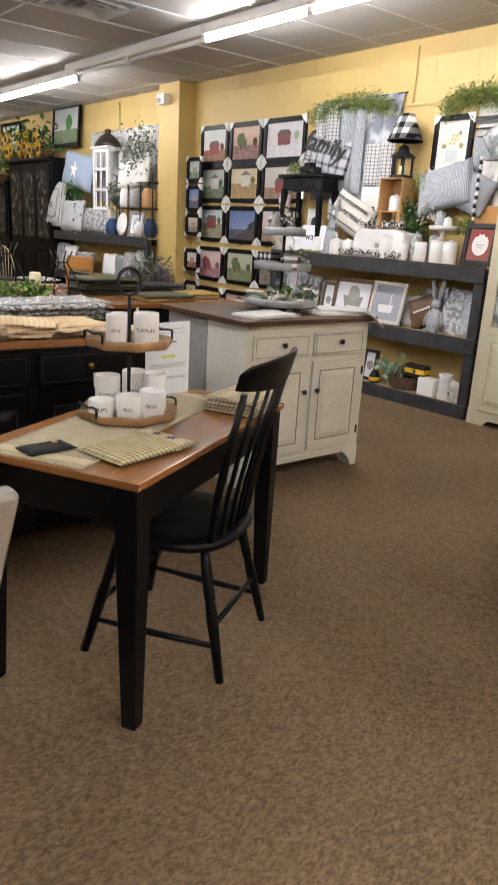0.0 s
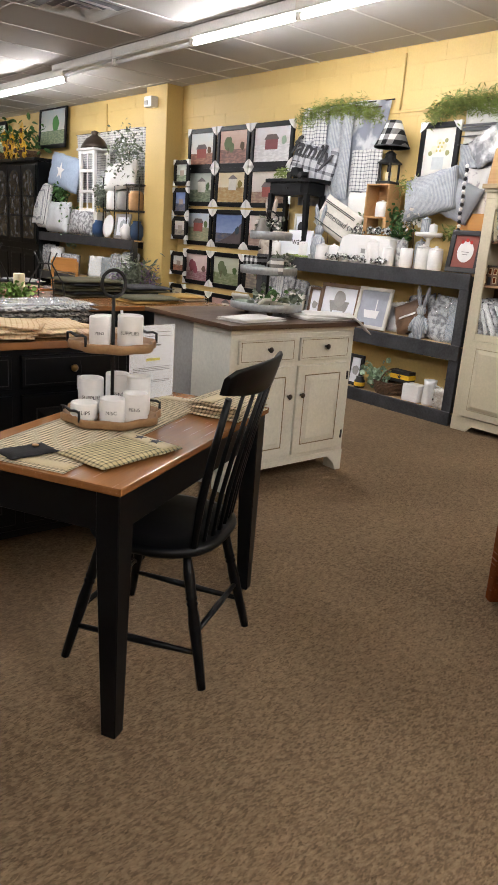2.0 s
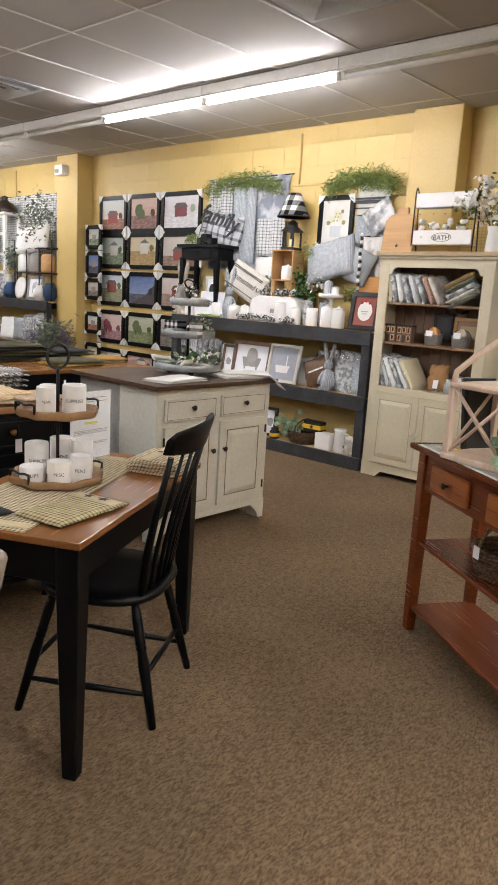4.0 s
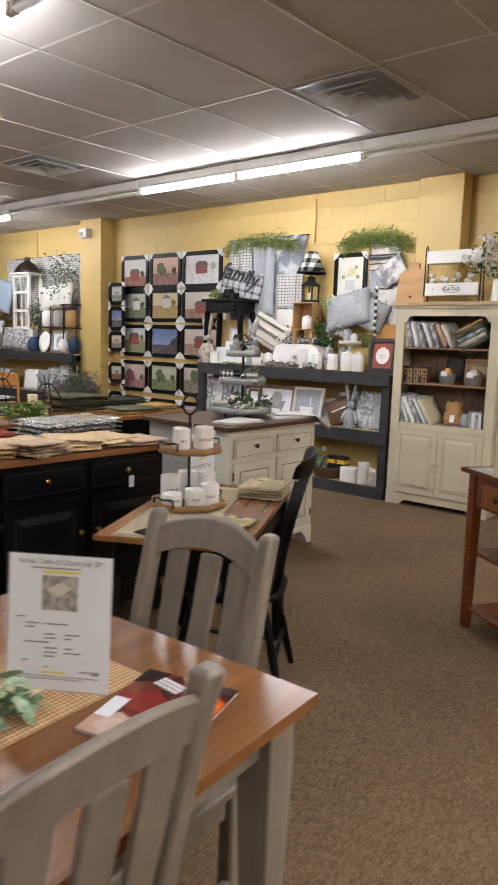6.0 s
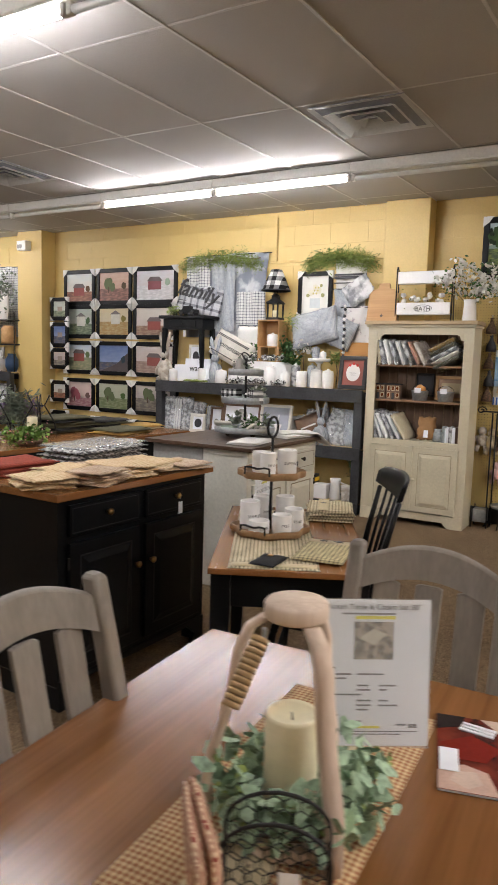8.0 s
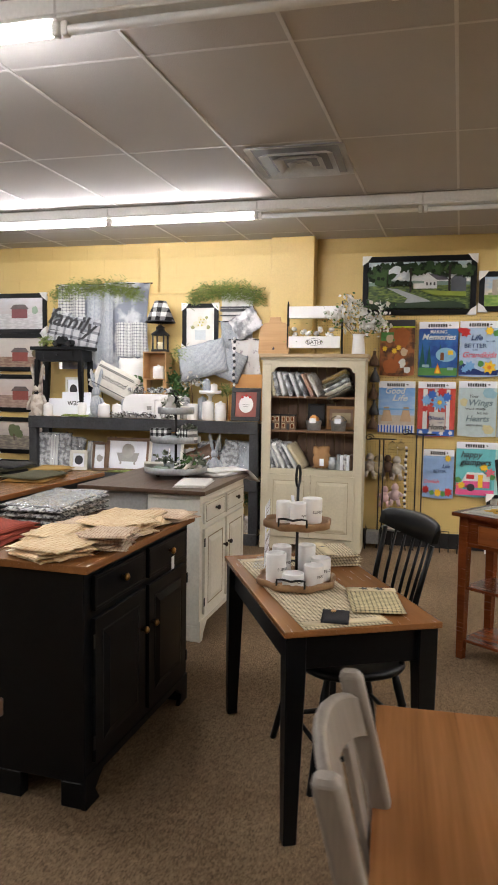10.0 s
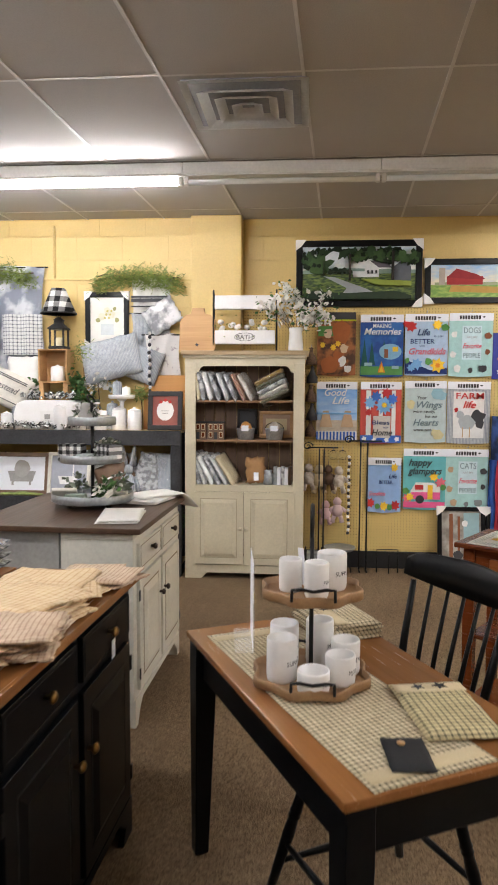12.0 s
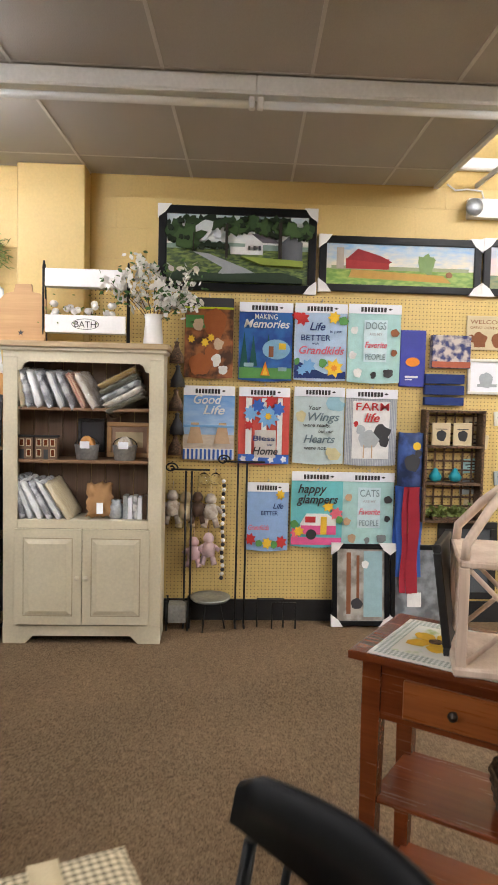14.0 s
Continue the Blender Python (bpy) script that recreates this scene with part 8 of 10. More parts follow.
WHT, AQUA, SKY, NAVY, CORAL = col(0.78, 0.78, 0.76), col(0.42, 0.66, 0.64), col(0.20, 0.42, 0.72), col(0.02, 0.04, 0.16), col(0.75, 0.16, 0.22)
YEL, GRN, ORG, BLK, PNK = col(0.85, 0.55, 0.05), col(0.10, 0.28, 0.08), col(0.75, 0.25, 0.03), "ink", col(0.75, 0.12, 0.30)
RED, BLU, TANC, BRN, GRY = col(0.52, 0.04, 0.04), col(0.05, 0.14, 0.50), col(0.55, 0.38, 0.24), col(0.24, 0.09, 0.04), col(0.42, 0.46, 0.48)


def fl(cx, cz, r, n=7, k=1.45):
    """A flower outline in the flag's own units."""
    return [(cx + r * (1.0 if i % 2 else 0.62) * math.cos(math.pi * i / n), cz + r / k * (1.0 if i % 2 else 0.62) * math.sin(math.pi * i / n)) for i in range(2 * n)]


def bl(cx, cz, r, s, k=1.45):
    return [(x, cz + (z - cz) / k) for x, z in blob(cx, cz, r, s, 16, 0.45)]


F = garden_flag
F(1.93, 1.60, 2.22, 1.69, two("autumn_print", (0.07, 0.03, 0.015), (0.36, 0.13, 0.045), 11), "garden flag of puppies, geese and sunflowers in brown", [("header_bar", [rect(-0.5, 0.5, 0.88, 1.0)], BLK), ("lime_line", [rect(-0.5, 0.5, 0.86, 0.885)], col(0.5, 0.6, 0.02)), ("meadow", [rect(-0.48, -0.05, 0.62, 0.78)], GRN), ("puppy", [bl(-0.22, 0.66, 0.11, 1), bl(0.20, 0.42, 0.10, 2)], col(0.62, 0.48, 0.34)), ("spaniel", [bl(0.12, 0.70, 0.24, 3), bl(-0.20, 0.16, 0.22, 4), bl(0.05, 0.26, 0.16, 8)], col(0.38, 0.12, 0.04)), ("sunflower", [fl(-0.36, 0.48, 0.08), fl(-0.08, 0.44, 0.09), fl(0.04, 0.50, 0.08)], YEL), ("goose", [bl(0.16, 0.22, 0.11, 6), bl(0.30, 0.10, 0.09, 7)], WHT)], header=False)
F(1.57, 1.205, 2.20, 1.68, two("night_camp", (0.015, 0.06, 0.26), (0.03, 0.14, 0.42), 6), "blue garden flag of a camper and fire with script", [("ground", [rect(-0.49, 0.49, 0.02, 0.16)], GRN), ("pine", [[(-0.48, 0.16), (-0.40, 0.62), (-0.32, 0.16)], [(-0.30, 0.18), (-0.23, 0.58), (-0.15, 0.18)], [(0.0, 0.3), (0.05, 0.6), (0.12, 0.3)]], col(0.02, 0.10, 0.09)), ("camper", [ell(0.20, 0.40, 0.26, 0.13)], col(0.24, 0.45, 0.62)), ("camper_door", [rect(0.06, 0.15, 0.30, 0.44)], BRN), ("window", [rect(0.25, 0.38, 0.40, 0.48)], YEL), ("fire", [[(-0.09, 0.06), (0.0, 0.24), (0.09, 0.06)]], ORG), ("flame", [[(-0.05, 0.07), (0.0, 0.18), (0.05, 0.07)]], YEL), ("chair_mark", [rect(-0.40, -0.22, 0.17, 0.22), rect(0.24, 0.4, 0.12, 0.17)], col(0.3, 0.45, 0.5))], [("MAKING", 0.0, 0.785, 0.05, WHT, 0.0, 0.42), ("Memories", 0, 0.675, 0.08, WHT, 0.3, 0.86)])
F(1.20, 0.84, 2.205, 1.69, col(0.45, 0.60, 0.78), "blue floral garden flag about grandkids with bright flowers", [("wave", [[(-0.49, 0.02), (0.49, 0.02), (0.49, 0.12), (0.1, 0.08), (-0.49, 0.26)]], NAVY), ("flower", [fl(-0.36, 0.80, 0.15), fl(-0.47, 0.84, 0.1)], RED), ("flower", [fl(0.25, 0.82, 0.13), fl(0.27, 0.16, 0.19)], YEL), ("flower", [fl(-0.22, 0.18, 0.15), fl(-0.35, 0.12, 0.10)], SKY), ("flower_eye", [fl(0.27, 0.16, 0.07)], ORG), ("leaf", [bl(0.42, 0.78, 0.09, 4), bl(0.05, 0.22, 0.08, 5), bl(-0.44, 0.24, 0.06, 6)], GRN)], [("Life", -0.08, 0.65, 0.075, NAVY, 0.3, 0.3), ("is just", 0.28, 0.62, 0.028, NAVY, 0.0, 0.22), ("BETTER", -0.10, 0.515, 0.055, NAVY, 0, 0.56), ("with", -0.10, 0.46, 0.026, NAVY, 0, None), ("Grandkids", 0, 0.34, 0.075, CORAL, 0.3, 0.86)])
ANI = [[bl(-0.38, 0.66, 0.07, 1), bl(-0.40, 0.34, 0.07, 2), bl(-0.30, 0.12, 0.08, 3)], [bl(0.38, 0.64, 0.08, 4), bl(0.38, 0.38, 0.06, 5)], [bl(0.0, 0.09, 0.06, 6), bl(0.28, 0.12, 0.09, 7)]]
PANEL = ("panel", [rect(-0.20, 0.24, 0.26, 0.80)], col(0.62, 0.78, 0.82))
F(0.84, 0.475, 2.21, 1.685, AQUA, "aqua garden flag saying dogs are favorite people", [PANEL, ("dog", ANI[0], WHT), ("dog", ANI[1], BRN), ("dog", ANI[2], BLK)], [("DOGS", 0.02, 0.68, 0.07, col(0.24, 0.34, 0.36), 0, 0.38), ("ARE MY", 0.02, 0.60, 0.026, GRY, 0, None), ("Favorite", 0.02, 0.44, 0.06, CORAL, 0.3, 0.42), ("PEOPLE", 0.02, 0.29, 0.055, col(0.24, 0.34, 0.36), 0, 0.38)])
F(1.93, 1.58, 1.64, 1.14, scenic("beach", (0.10, 0.30, 0.70), (0.40, 0.58, 0.80), (0.50, 0.42, 0.34), (0.60, 0.52, 0.42), 0.17, 0.5, 0.0), "blue beach garden flag with two wooden chairs", [("stripe_band", [rect(-0.5, 0.5, 0.0, 0.15)], WHT), ("stripe", [rect(-0.5 + k * 0.0834, -0.5 + k * 0.0834 + 0.042, 0.0, 0.14) for k in range(12)], BLU), ("beach_chair", [[(-0.42, 0.22), (-0.10, 0.22), (-0.14, 0.34), (-0.20, 0.50), (-0.34, 0.50), (-0.38, 0.34)], [(0.10, 0.22), (0.42, 0.22), (0.38, 0.34), (0.34, 0.50), (0.20, 0.50), (0.14, 0.34)]], TANC), ("sea", [rect(-0.49, 0.49, 0.44, 0.47)], SKY)], [("Good", -0.06, 0.76, 0.085, WHT, 0.3, 0.55), ("Life", 0.08, 0.62, 0.085, WHT, 0.3, 0.42)])
F(1.56, 1.21, 1.64, 1.12, col(0.60, 0.09, 0.07), "red, white and blue garden flag blessing the home", [("stripe", [rect(-0.36, -0.24, 0.1, 0.86), rect(0.26, 0.36, 0.1, 0.86), rect(-0.05, 0.05, 0.1, 0.86)], WHT), ("star_band", [rect(-0.5, 0.5, 0.0, 0.12)], BLU), ("star", [fl(-0.4, 0.06, 0.07, 5), fl(-0.15, 0.05, 0.07, 5), fl(0.4, 0.06, 0.07, 5), fl(0.15, 0.05, 0.07, 5)], WHT), ("jar", [rect(-0.18, 0.24, 0.08, 0.44)], col(0.6, 0.55, 0.5)), ("bouquet", [fl(0.08, 0.62, 0.24, 11), fl(-0.26, 0.66, 0.16, 9)], SKY), ("flower_eye", [fl(0.08, 0.62, 0.08)], YEL), ("bloom", [fl(-0.12, 0.76, 0.14), fl(0.28, 0.72, 0.14)], BLU), ("bloom", [fl(0.12, 0.82, 0.12), fl(-0.3, 0.5, 0.1)], RED)], [("Bless", 0.0, 0.30, 0.05, NAVY, 0, 0.42), ("our", 0.12, 0.235, 0.03, NAVY, 0, None), ("Home", 0.02, 0.12, 0.075, BLK, 0.3, 0.5)])
F(1.19, 0.84, 1.65, 1.13, col(0.52, 0.62, 0.62), "pale grey garden flag with wings and hearts verse", [("butterfly", [bl(0.28, 0.79, 0.14, 1), bl(0.40, 0.76, 0.1, 2)], col(0.3, 0.5, 0.58)), ("butterfly", [bl(-0.36, 0.62, 0.10, 3), bl(0.30, 0.12, 0.13, 4), bl(0.22, 0.15, 0.08, 5)], col(0.62, 0.56, 0.32))], [("Your", -0.10, 0.70, 0.042, BLK, 0.2, None), ("Wings", 0.06, 0.56, 0.08, col(0.16, 0.22, 0.25), 0.3, 0.62), ("were ready,", -0.04, 0.48, 0.034, BLK, 0.1, 0.54), ("but our", 0.14, 0.40, 0.034, BLK, 0.1, None), ("Hearts", 0.0, 0.27, 0.078, col(0.16, 0.22, 0.25), 0.3, 0.62), ("were not.", -0.06, 0.18, 0.034, BLK, 0.1, 0.45)])
F(0.84, 0.48, 1.645, 1.125, M["stripegrey"], "grey plaid garden flag with a rooster for farm life", [("white_field", [rect(-0.36, 0.36, 0.08, 0.84)], WHT), ("rooster_tail", [bl(0.22, 0.42, 0.16, 2), bl(0.26, 0.32, 0.10, 3)], BLK), ("rooster", [bl(-0.06, 0.34, 0.19, 4), bl(-0.20, 0.46, 0.09, 5)], GRY), ("comb", [bl(-0.29, 0.54, 0.05, 6)], RED), ("rooster_leg", [rect(-0.14, -0.12, 0.09, 0.26), rect(0.02, 0.04, 0.09, 0.26)], TANC)], [("FARM", 0.02, 0.72, 0.075, RED, 0, 0.64), ("life", 0.0, 0.57, 0.085, RED, 0.3, 0.3)])
F(1.49, 1.20, 1.00, 0.53, col(0.30, 0.46, 0.74), "folded blue garden flag with flowers along the hem", [("flower", [fl(-0.40, 0.16, 0.14), fl(0.34, 0.12, 0.15)], RED), ("flower", [fl(0.0, 0.10, 0.14), fl(0.3, 0.82, 0.12)], YEL), ("leaf", [bl(-0.2, 0.10, 0.08, 4), bl(0.17, 0.08, 0.08, 5)], GRN)], [("Grandkids", -0.22, 0.30, 0.05, CORAL, 0.3, 0.5), ("BETTER", 0.04, 0.52, 0.04, NAVY, 0, 0.4), ("Life", 0.24, 0.62, 0.05, NAVY, 0.3, 0.25)])
F(1.19, 0.83, 1.08, 0.56, col(0.16, 0.52, 0.55), "teal garden flag with a pink camper and flowers", [("ground", [rect(-0.49, 0.49, 0.02, 0.12)], PNK), ("camper", [[(-0.30, 0.16), (0.38, 0.16), (0.38, 0.36), (0.2, 0.44), (-0.2, 0.44), (-0.32, 0.30)]], WHT), ("camper_band", [rect(-0.30, 0.38, 0.16, 0.28)], PNK), ("camper_window", [rect(-0.22, -0.02, 0.32, 0.40)], RED), ("camper_door", [rect(0.08, 0.20, 0.16, 0.40)], YEL), ("wheel", [ell(-0.10, 0.16, 0.10, 0.07)], BLK), ("flower", [fl(0.38, 0.44, 0.14), fl(-0.40, 0.18, 0.12)], CORAL), ("flower", [fl(0.22, 0.54, 0.12), fl(-0.34, 0.20, 0.11)], YEL), ("leaf", [bl(-0.44, 0.30, 0.08, 4), bl(0.44, 0.36, 0.07, 5)], GRN)], [("happy", -0.12, 0.72, 0.085, BLK, 0.3, 0.56), ("glampers", 0.0, 0.58, 0.085, BLK, 0.3, 0.80)])
F(0.84, 0.48, 1.08, 0.56, AQUA, "aqua garden flag saying cats are favorite people", [PANEL, ("cat", ANI[0], TANC), ("cat", ANI[1], BLK), ("cat", ANI[2], col(0.22, 0.24, 0.24))], [("CATS", 0.02, 0.68, 0.07, col(0.24, 0.34, 0.36), 0, 0.38), ("ARE MY", 0.02, 0.60, 0.026, GRY, 0, None), ("Favorite", 0.02, 0.44, 0.06, CORAL, 0.3, 0.42), ("PEOPLE", 0.02, 0.29, 0.055, col(0.24, 0.34, 0.36), 0, 0.38)])

# long prints above
def at_peg(y1, y0, z1, z0):
    (ya, za), (yb, zb) = pw(y1, z1), pw(y0, z0)
    return pose(PEG - 0.007, (ya + yb) / 2, (za + zb) / 2, 0, 0, -90), ya - yb, za - zb


m_, w, h = at_peg(2.11, 1.065, 2.81, 2.26)
r5 = random.Random(9)
trees = [blob(-0.42 + 0.05 * k + r5.uniform(-.02, .02), 0.10 + r5.uniform(-0.04, 0.09), 0.055 + 0.03 * r5.random(), k, 18, 0.9) for k in range(3)]
trees += [blob(-0.06 + 0.052 * k + r5.uniform(-.02, .02), 0.14 + r5.uniform(-0.02, 0.05), 0.03 + 0.02 * r5.random(), k + 9, 18, 0.9) for k in range(11)]
trees += [blob(r5.uniform(-0.46, -0.33), r5.uniform(0.05, 0.19), 0.018, k + 30, 12, 0.9) for k in range(7)] + [blob(r5.uniform(-0.1, 0.46), r5.uniform(0.08, 0.2), 0.02, k + 50, 12, 0.9) for k in range(12)]
trees += [blob(-0.24 + 0.04 * k, 0.015 + 0.01 * (k % 2), 0.022, k + 70, 12, 0.6) for k in range(5)]
CANOPY = []
for k in range(34):
    x = -0.47 + 0.94 * k / 33
    z = 0.20 - 0.05 * abs(math.sin(k * 1.9)) - (0.05 if x < -0.34 or x > 0.36 else 0.0)
    CANOPY.append(blob(x, min(z, 0.195), 0.030 + 0.012 * abs(math.sin(k * 2.7)), 200 + k, 14, 1.0))
picture(m_, w, h, scenic("lane_print", (0.50, 0.58, 0.64), (0.80, 0.80, 0.76), (0.025, 0.055, 0.014), (0.15, 0.21, 0.04), 0.0, 0.25, -0.25, 14), "wide black framed print of a white farmhouse under trees", [
    ("far_hill", [[(-0.48, 0.0), (-0.48, 0.03), (-0.2, 0.05), (0.48, 0.03), (0.48, 0.0)]], col(0.25, 0.34, 0.30)), ("lane", [[(-0.30, -0.02), (-0.2, -0.03), (0.05, -0.12), (0.2, -0.19), (-0.16, -0.20), (-0.10, -0.12)]], col(0.34, 0.35, 0.37)),
    ("house", [rect(0.05, 0.17, -0.03, 0.05), rect(-0.05, 0.05, -0.03, 0.02)], col(0.74, 0.74, 0.74)), ("gable", [[(0.05, 0.05), (0.17, 0.05), (0.09, 0.11)]], col(0.74, 0.74, 0.74)), ("roof", [[(0.09, 0.11), (0.24, 0.10), (0.28, 0.05), (0.17, 0.05)]], col(0.12, 0.11, 0.13)), ("barn", [[(0.30, -0.06), (0.30, 0.06), (0.36, 0.11), (0.44, 0.06), (0.44, -0.06)]], col(0.12, 0.13, 0.15)),
    ("canopy", CANOPY[::2], col(0.010, 0.018, 0.010)), ("canopy", CANOPY[1::2], col(0.022, 0.045, 0.018)), ("sky_gap", [blob(-0.23, 0.125, 0.055, 91, 18, 0.8), blob(-0.14, 0.10, 0.03, 92, 18, 0.8), blob(0.16, 0.15, 0.022, 93, 18, 0.8)], col(0.66, 0.70, 0.74)),
    ("window_mark", [rect(0.07 + 0.035 * k, 0.085 + 0.035 * k, 0.0, 0.025) for k in range(3)], "ink"), ("tree", trees[:14:2], col(0.035, 0.07, 0.025)), ("tree", trees[1:14:2], col(0.05, 0.095, 0.03)), ("tree", trees[14:], col(0.012, 0.022, 0.010)), ("trunk", [rect(-0.085, -0.068, -0.06, 0.16), rect(0.275, 0.295, -0.09, 0.18), rect(-0.30, -0.295, -0.02, 0.1)], col(0.03, 0.025, 0.02)), ("shade", [[(-0.46, -0.19), (-0.40, -0.15), (-0.1, -0.17), (0.3, -0.15), (0.44, -0.19), (0.44, -0.22), (-0.46, -0.22)]], col(0.03, 0.05, 0.03)), ("lawn", [[(0.02, -0.05), (0.44, -0.07), (0.44, -0.11), (0.15, -0.10)]], col(0.26, 0.33, 0.06))], 0.055)
m_, w, h = at_peg(1.045, -0.06, 2.65, 2.285)
picture(m_, w, h, scenic("barn_print", (0.22, 0.42, 0.66), (0.72, 0.66, 0.52), (0.14, 0.28, 0.04), (0.30, 0.42, 0.08), -0.03, 0.18, -0.18, 12), "wide black framed print of a red barn and fields", [
    ("far_field", [rect(-0.48, 0.48, -0.035, -0.01)], col(0.30, 0.34, 0.20)), ("hay", [[(-0.36, -0.09), (0.36, -0.11), (0.30, -0.06), (-0.34, -0.035)]], col(0.50, 0.30, 0.08)), ("barn", [rect(-0.38, -0.08, -0.03, 0.04)], col(0.36, 0.04, 0.04)), ("barn_roof", [[(-0.38, 0.03), (-0.30, 0.105), (-0.14, 0.06), (-0.06, 0.02), (-0.08, 0.01)]], col(0.28, 0.03, 0.035)), ("silo", [rect(-0.445, -0.395, -0.03, 0.11)], col(0.42, 0.36, 0.30)), ("tree", [blob(0.18, 0.02, 0.06, 3, 18, 0.6)], col(0.20, 0.30, 0.12)), ("horse", [blob(0.34, -0.055, 0.022, 4)], col(0.25, 0.12, 0.05))], 0.05)
m_, w, h = at_peg(-0.075, -1.05, 2.66, 2.285)
picture(m_, w, h, scenic("dusk_print", (0.36, 0.48, 0.62), (0.74, 0.52, 0.44), (0.10, 0.16, 0.08), (0.24, 0.24, 0.10), -0.05, 0.18, -0.18), "wide black framed print of a field at dusk", [("barn", [rect(-0.1, 0.1, -0.06, 0.03)], col(0.3, 0.08, 0.06))], 0.05)

# wall signs, packets and racks at the south end
def wallbox(name, y1, y0, z1, z0, d, material, label, cat, x=PEG - 0.008, group=""):
    (ya, za), (yb, zb) = pw(y1, z1), pw(y0, z0)
    w, h = ya - yb, za - zb
    return solid(name, box(bm_(), -w / 2, w / 2, -d, 0, 0, h, 0.003), material, pose(x, (ya + yb) / 2, zb, 0, 0, -90), label, cat, group)


o = wallbox("flag_packet", 0.475, 0.30, 2.04, 1.66, 0.025, col(0.05, 0.06, 0.32, 0.3), "blue plastic flag packet with a striped disc", "packet")
flat("disc", [ell(0, 0.17, 0.05, 0.032)], 0.0255, ORG, o)
flat("caption", [rect(-0.05, 0.04, 0.06, 0.075), rect(-0.05, 0.0, 0.045, 0.053)], 0.0255, WHT, o)
o = wallbox("flag_packet", 0.265, 0.0, 2.01, 1.79, 0.06, two("eagle_print", (0.04, 0.05, 0.16), (0.55, 0.48, 0.44), 18), "folded flag packet with red hem and stars", "packet")
part("hem", box(bm_(), -0.134, 0.134, -0.064, -0.002, 0.005, 0.045), col(0.42, 0.12, 0.07), o)
for k, (z1, z0) in enumerate(((1.75, 1.685), (1.675, 1.61), (1.595, 1.54))):
    wallbox("boxed_holder", 0.30, 0.03, z1, z0, 0.05, NAVY, "slim dark blue flag-holder box on a hook", "packet", group="slim blue boxes")
DRED = col(0.30, 0.02, 0.035)
ws = thing("windsock", pose(PEG - 0.06, pw(0.385, 1)[0], pw(0.385, 0.99)[1], 0, 0, -90), "tube windsock with red and blue cloth streamers", "windsock")
part("tube", lathe(bm_(), [(0.085, 0), (0.088, 0.18), (0.085, 0.37), (0.082, 0.37), (0.082, 0)], 22), two("bear_print", (0.02, 0.04, 0.12), (0.06, 0.12, 0.38), 8), ws, "printed blue tube")
flat("moon", [ell(0.02, 0.28, 0.028, 0.028)], 0.086, YEL, ws)
flat("bear", [blob(-0.01, 0.17, 0.055, 3), blob(0.03, 0.23, 0.025, 5)], 0.087, BLK, ws)
for k in range(7):
    a = -1.5 + 0.5 * k
    x, y = 0.08 * math.sin(a), -0.08 * math.cos(a)
    q = bm_()
    v = []
    for j in range(9):
        z = -0.74 * j / 8
        off = 0.006 * math.sin(j * 1.3 + k)
        v.append([q.verts.new((x - 0.021 + off, y - 0.001, z)), q.verts.new((x + 0.021 + off, y - 0.001, z)), q.verts.new((x + 0.021 + off, y + 0.001, z)), q.verts.new((x - 0.021 + off, y + 0.001, z))])
    for a_, b_ in zip(v, v[1:]):
        for i in range(4):
            q.faces.new((a_[i], a_[(i + 1) % 4], b_[(i + 1) % 4], b_[i]))
    part("streamer", q, BLU if k in (0, 1, 5) else DRED, ws)
(ya, za), (yb, zb) = pw(0.31, 1.51), pw(-0.10, 0.75)
wk = thing("wall_crate", pose(PEG - 0.012, (ya + yb) / 2, zb, 0, 0, -90), "brown lattice wall basket with three shelves", "wall shelf")
W, H = ya - yb, za - zb
for x in (-W / 2 + 0.01, W / 2 - 0.01):
    part("side", box(bm_(), x - 0.01, x + 0.01, -0.13, -0.002, 0, H, 0.003), "wicker", wk)
for z in (0.0, H * 0.335, H * 0.665, H - 0.018):
    part("shelf", box(bm_(), -W / 2 + 0.02, W / 2 - 0.02, -0.13, -0.002, z, z + 0.016, 0.003), "wicker", wk)
for k in range(6):
    x = -W / 2 + 0.045 + (W - 0.09) * k / 5
    part("slat", box(bm_(), x - 0.006, x + 0.006, -0.012, -0.004, 0.016, H - 0.018), "wicker", wk)
for k in range(12):
    z = 0.04 + (H - 0.08) * k / 11
    part("slat", box(bm_(), -W / 2 + 0.02, W / 2 - 0.02, -0.018, -0.0125, z - 0.006, z + 0.006), "wicker", wk)
for x in (-0.09, 0.06):
    o = solid("framed_card", box(bm_(), -0.065, 0.065, -0.012, 0, 0, 0.155, 0.003), "oatband", pose(PEG - 0.10, (ya + yb) / 2 - x, zb + H * 0.665 + 0.0165, 0, 0, -90), "small cream card with a drawing on the wall basket", "card", "cards on the wall basket")
    flat("drawing", [blob(0, 0.07, 0.035, 3), rect(-0.04, 0.04, 0.11, 0.115)], 0.0122, BLK, o)
for x in (-0.11, 0.03):
    solid("blue_bird", lathe(bm_(), [(0, 0), (0.035, 0.012), (0.045, 0.04), (0.03, 0.065), (0.02, 0.075), (0.018, 0.09), (0, 0.1)], 14), col(0.02, 0.30, 0.36, 0.3), pose(PEG - 0.08, (ya + yb) / 2 - x, zb + H * 0.335 + 0.0165, 0, 0, -90), "teal glazed bird ornament on the wall basket", "ornament", "teal birds")
gt = thing("succulent_tray", pose(PEG - 0.08, (ya + yb) / 2, zb + 0.0165, 0, 0, -90), "tray of yellow-green artificial succulents", "artificial plant")
part("tray", box(bm_(), -0.13, 0.13, -0.045, 0.045, 0, 0.02, 0.003), "wicker", gt)
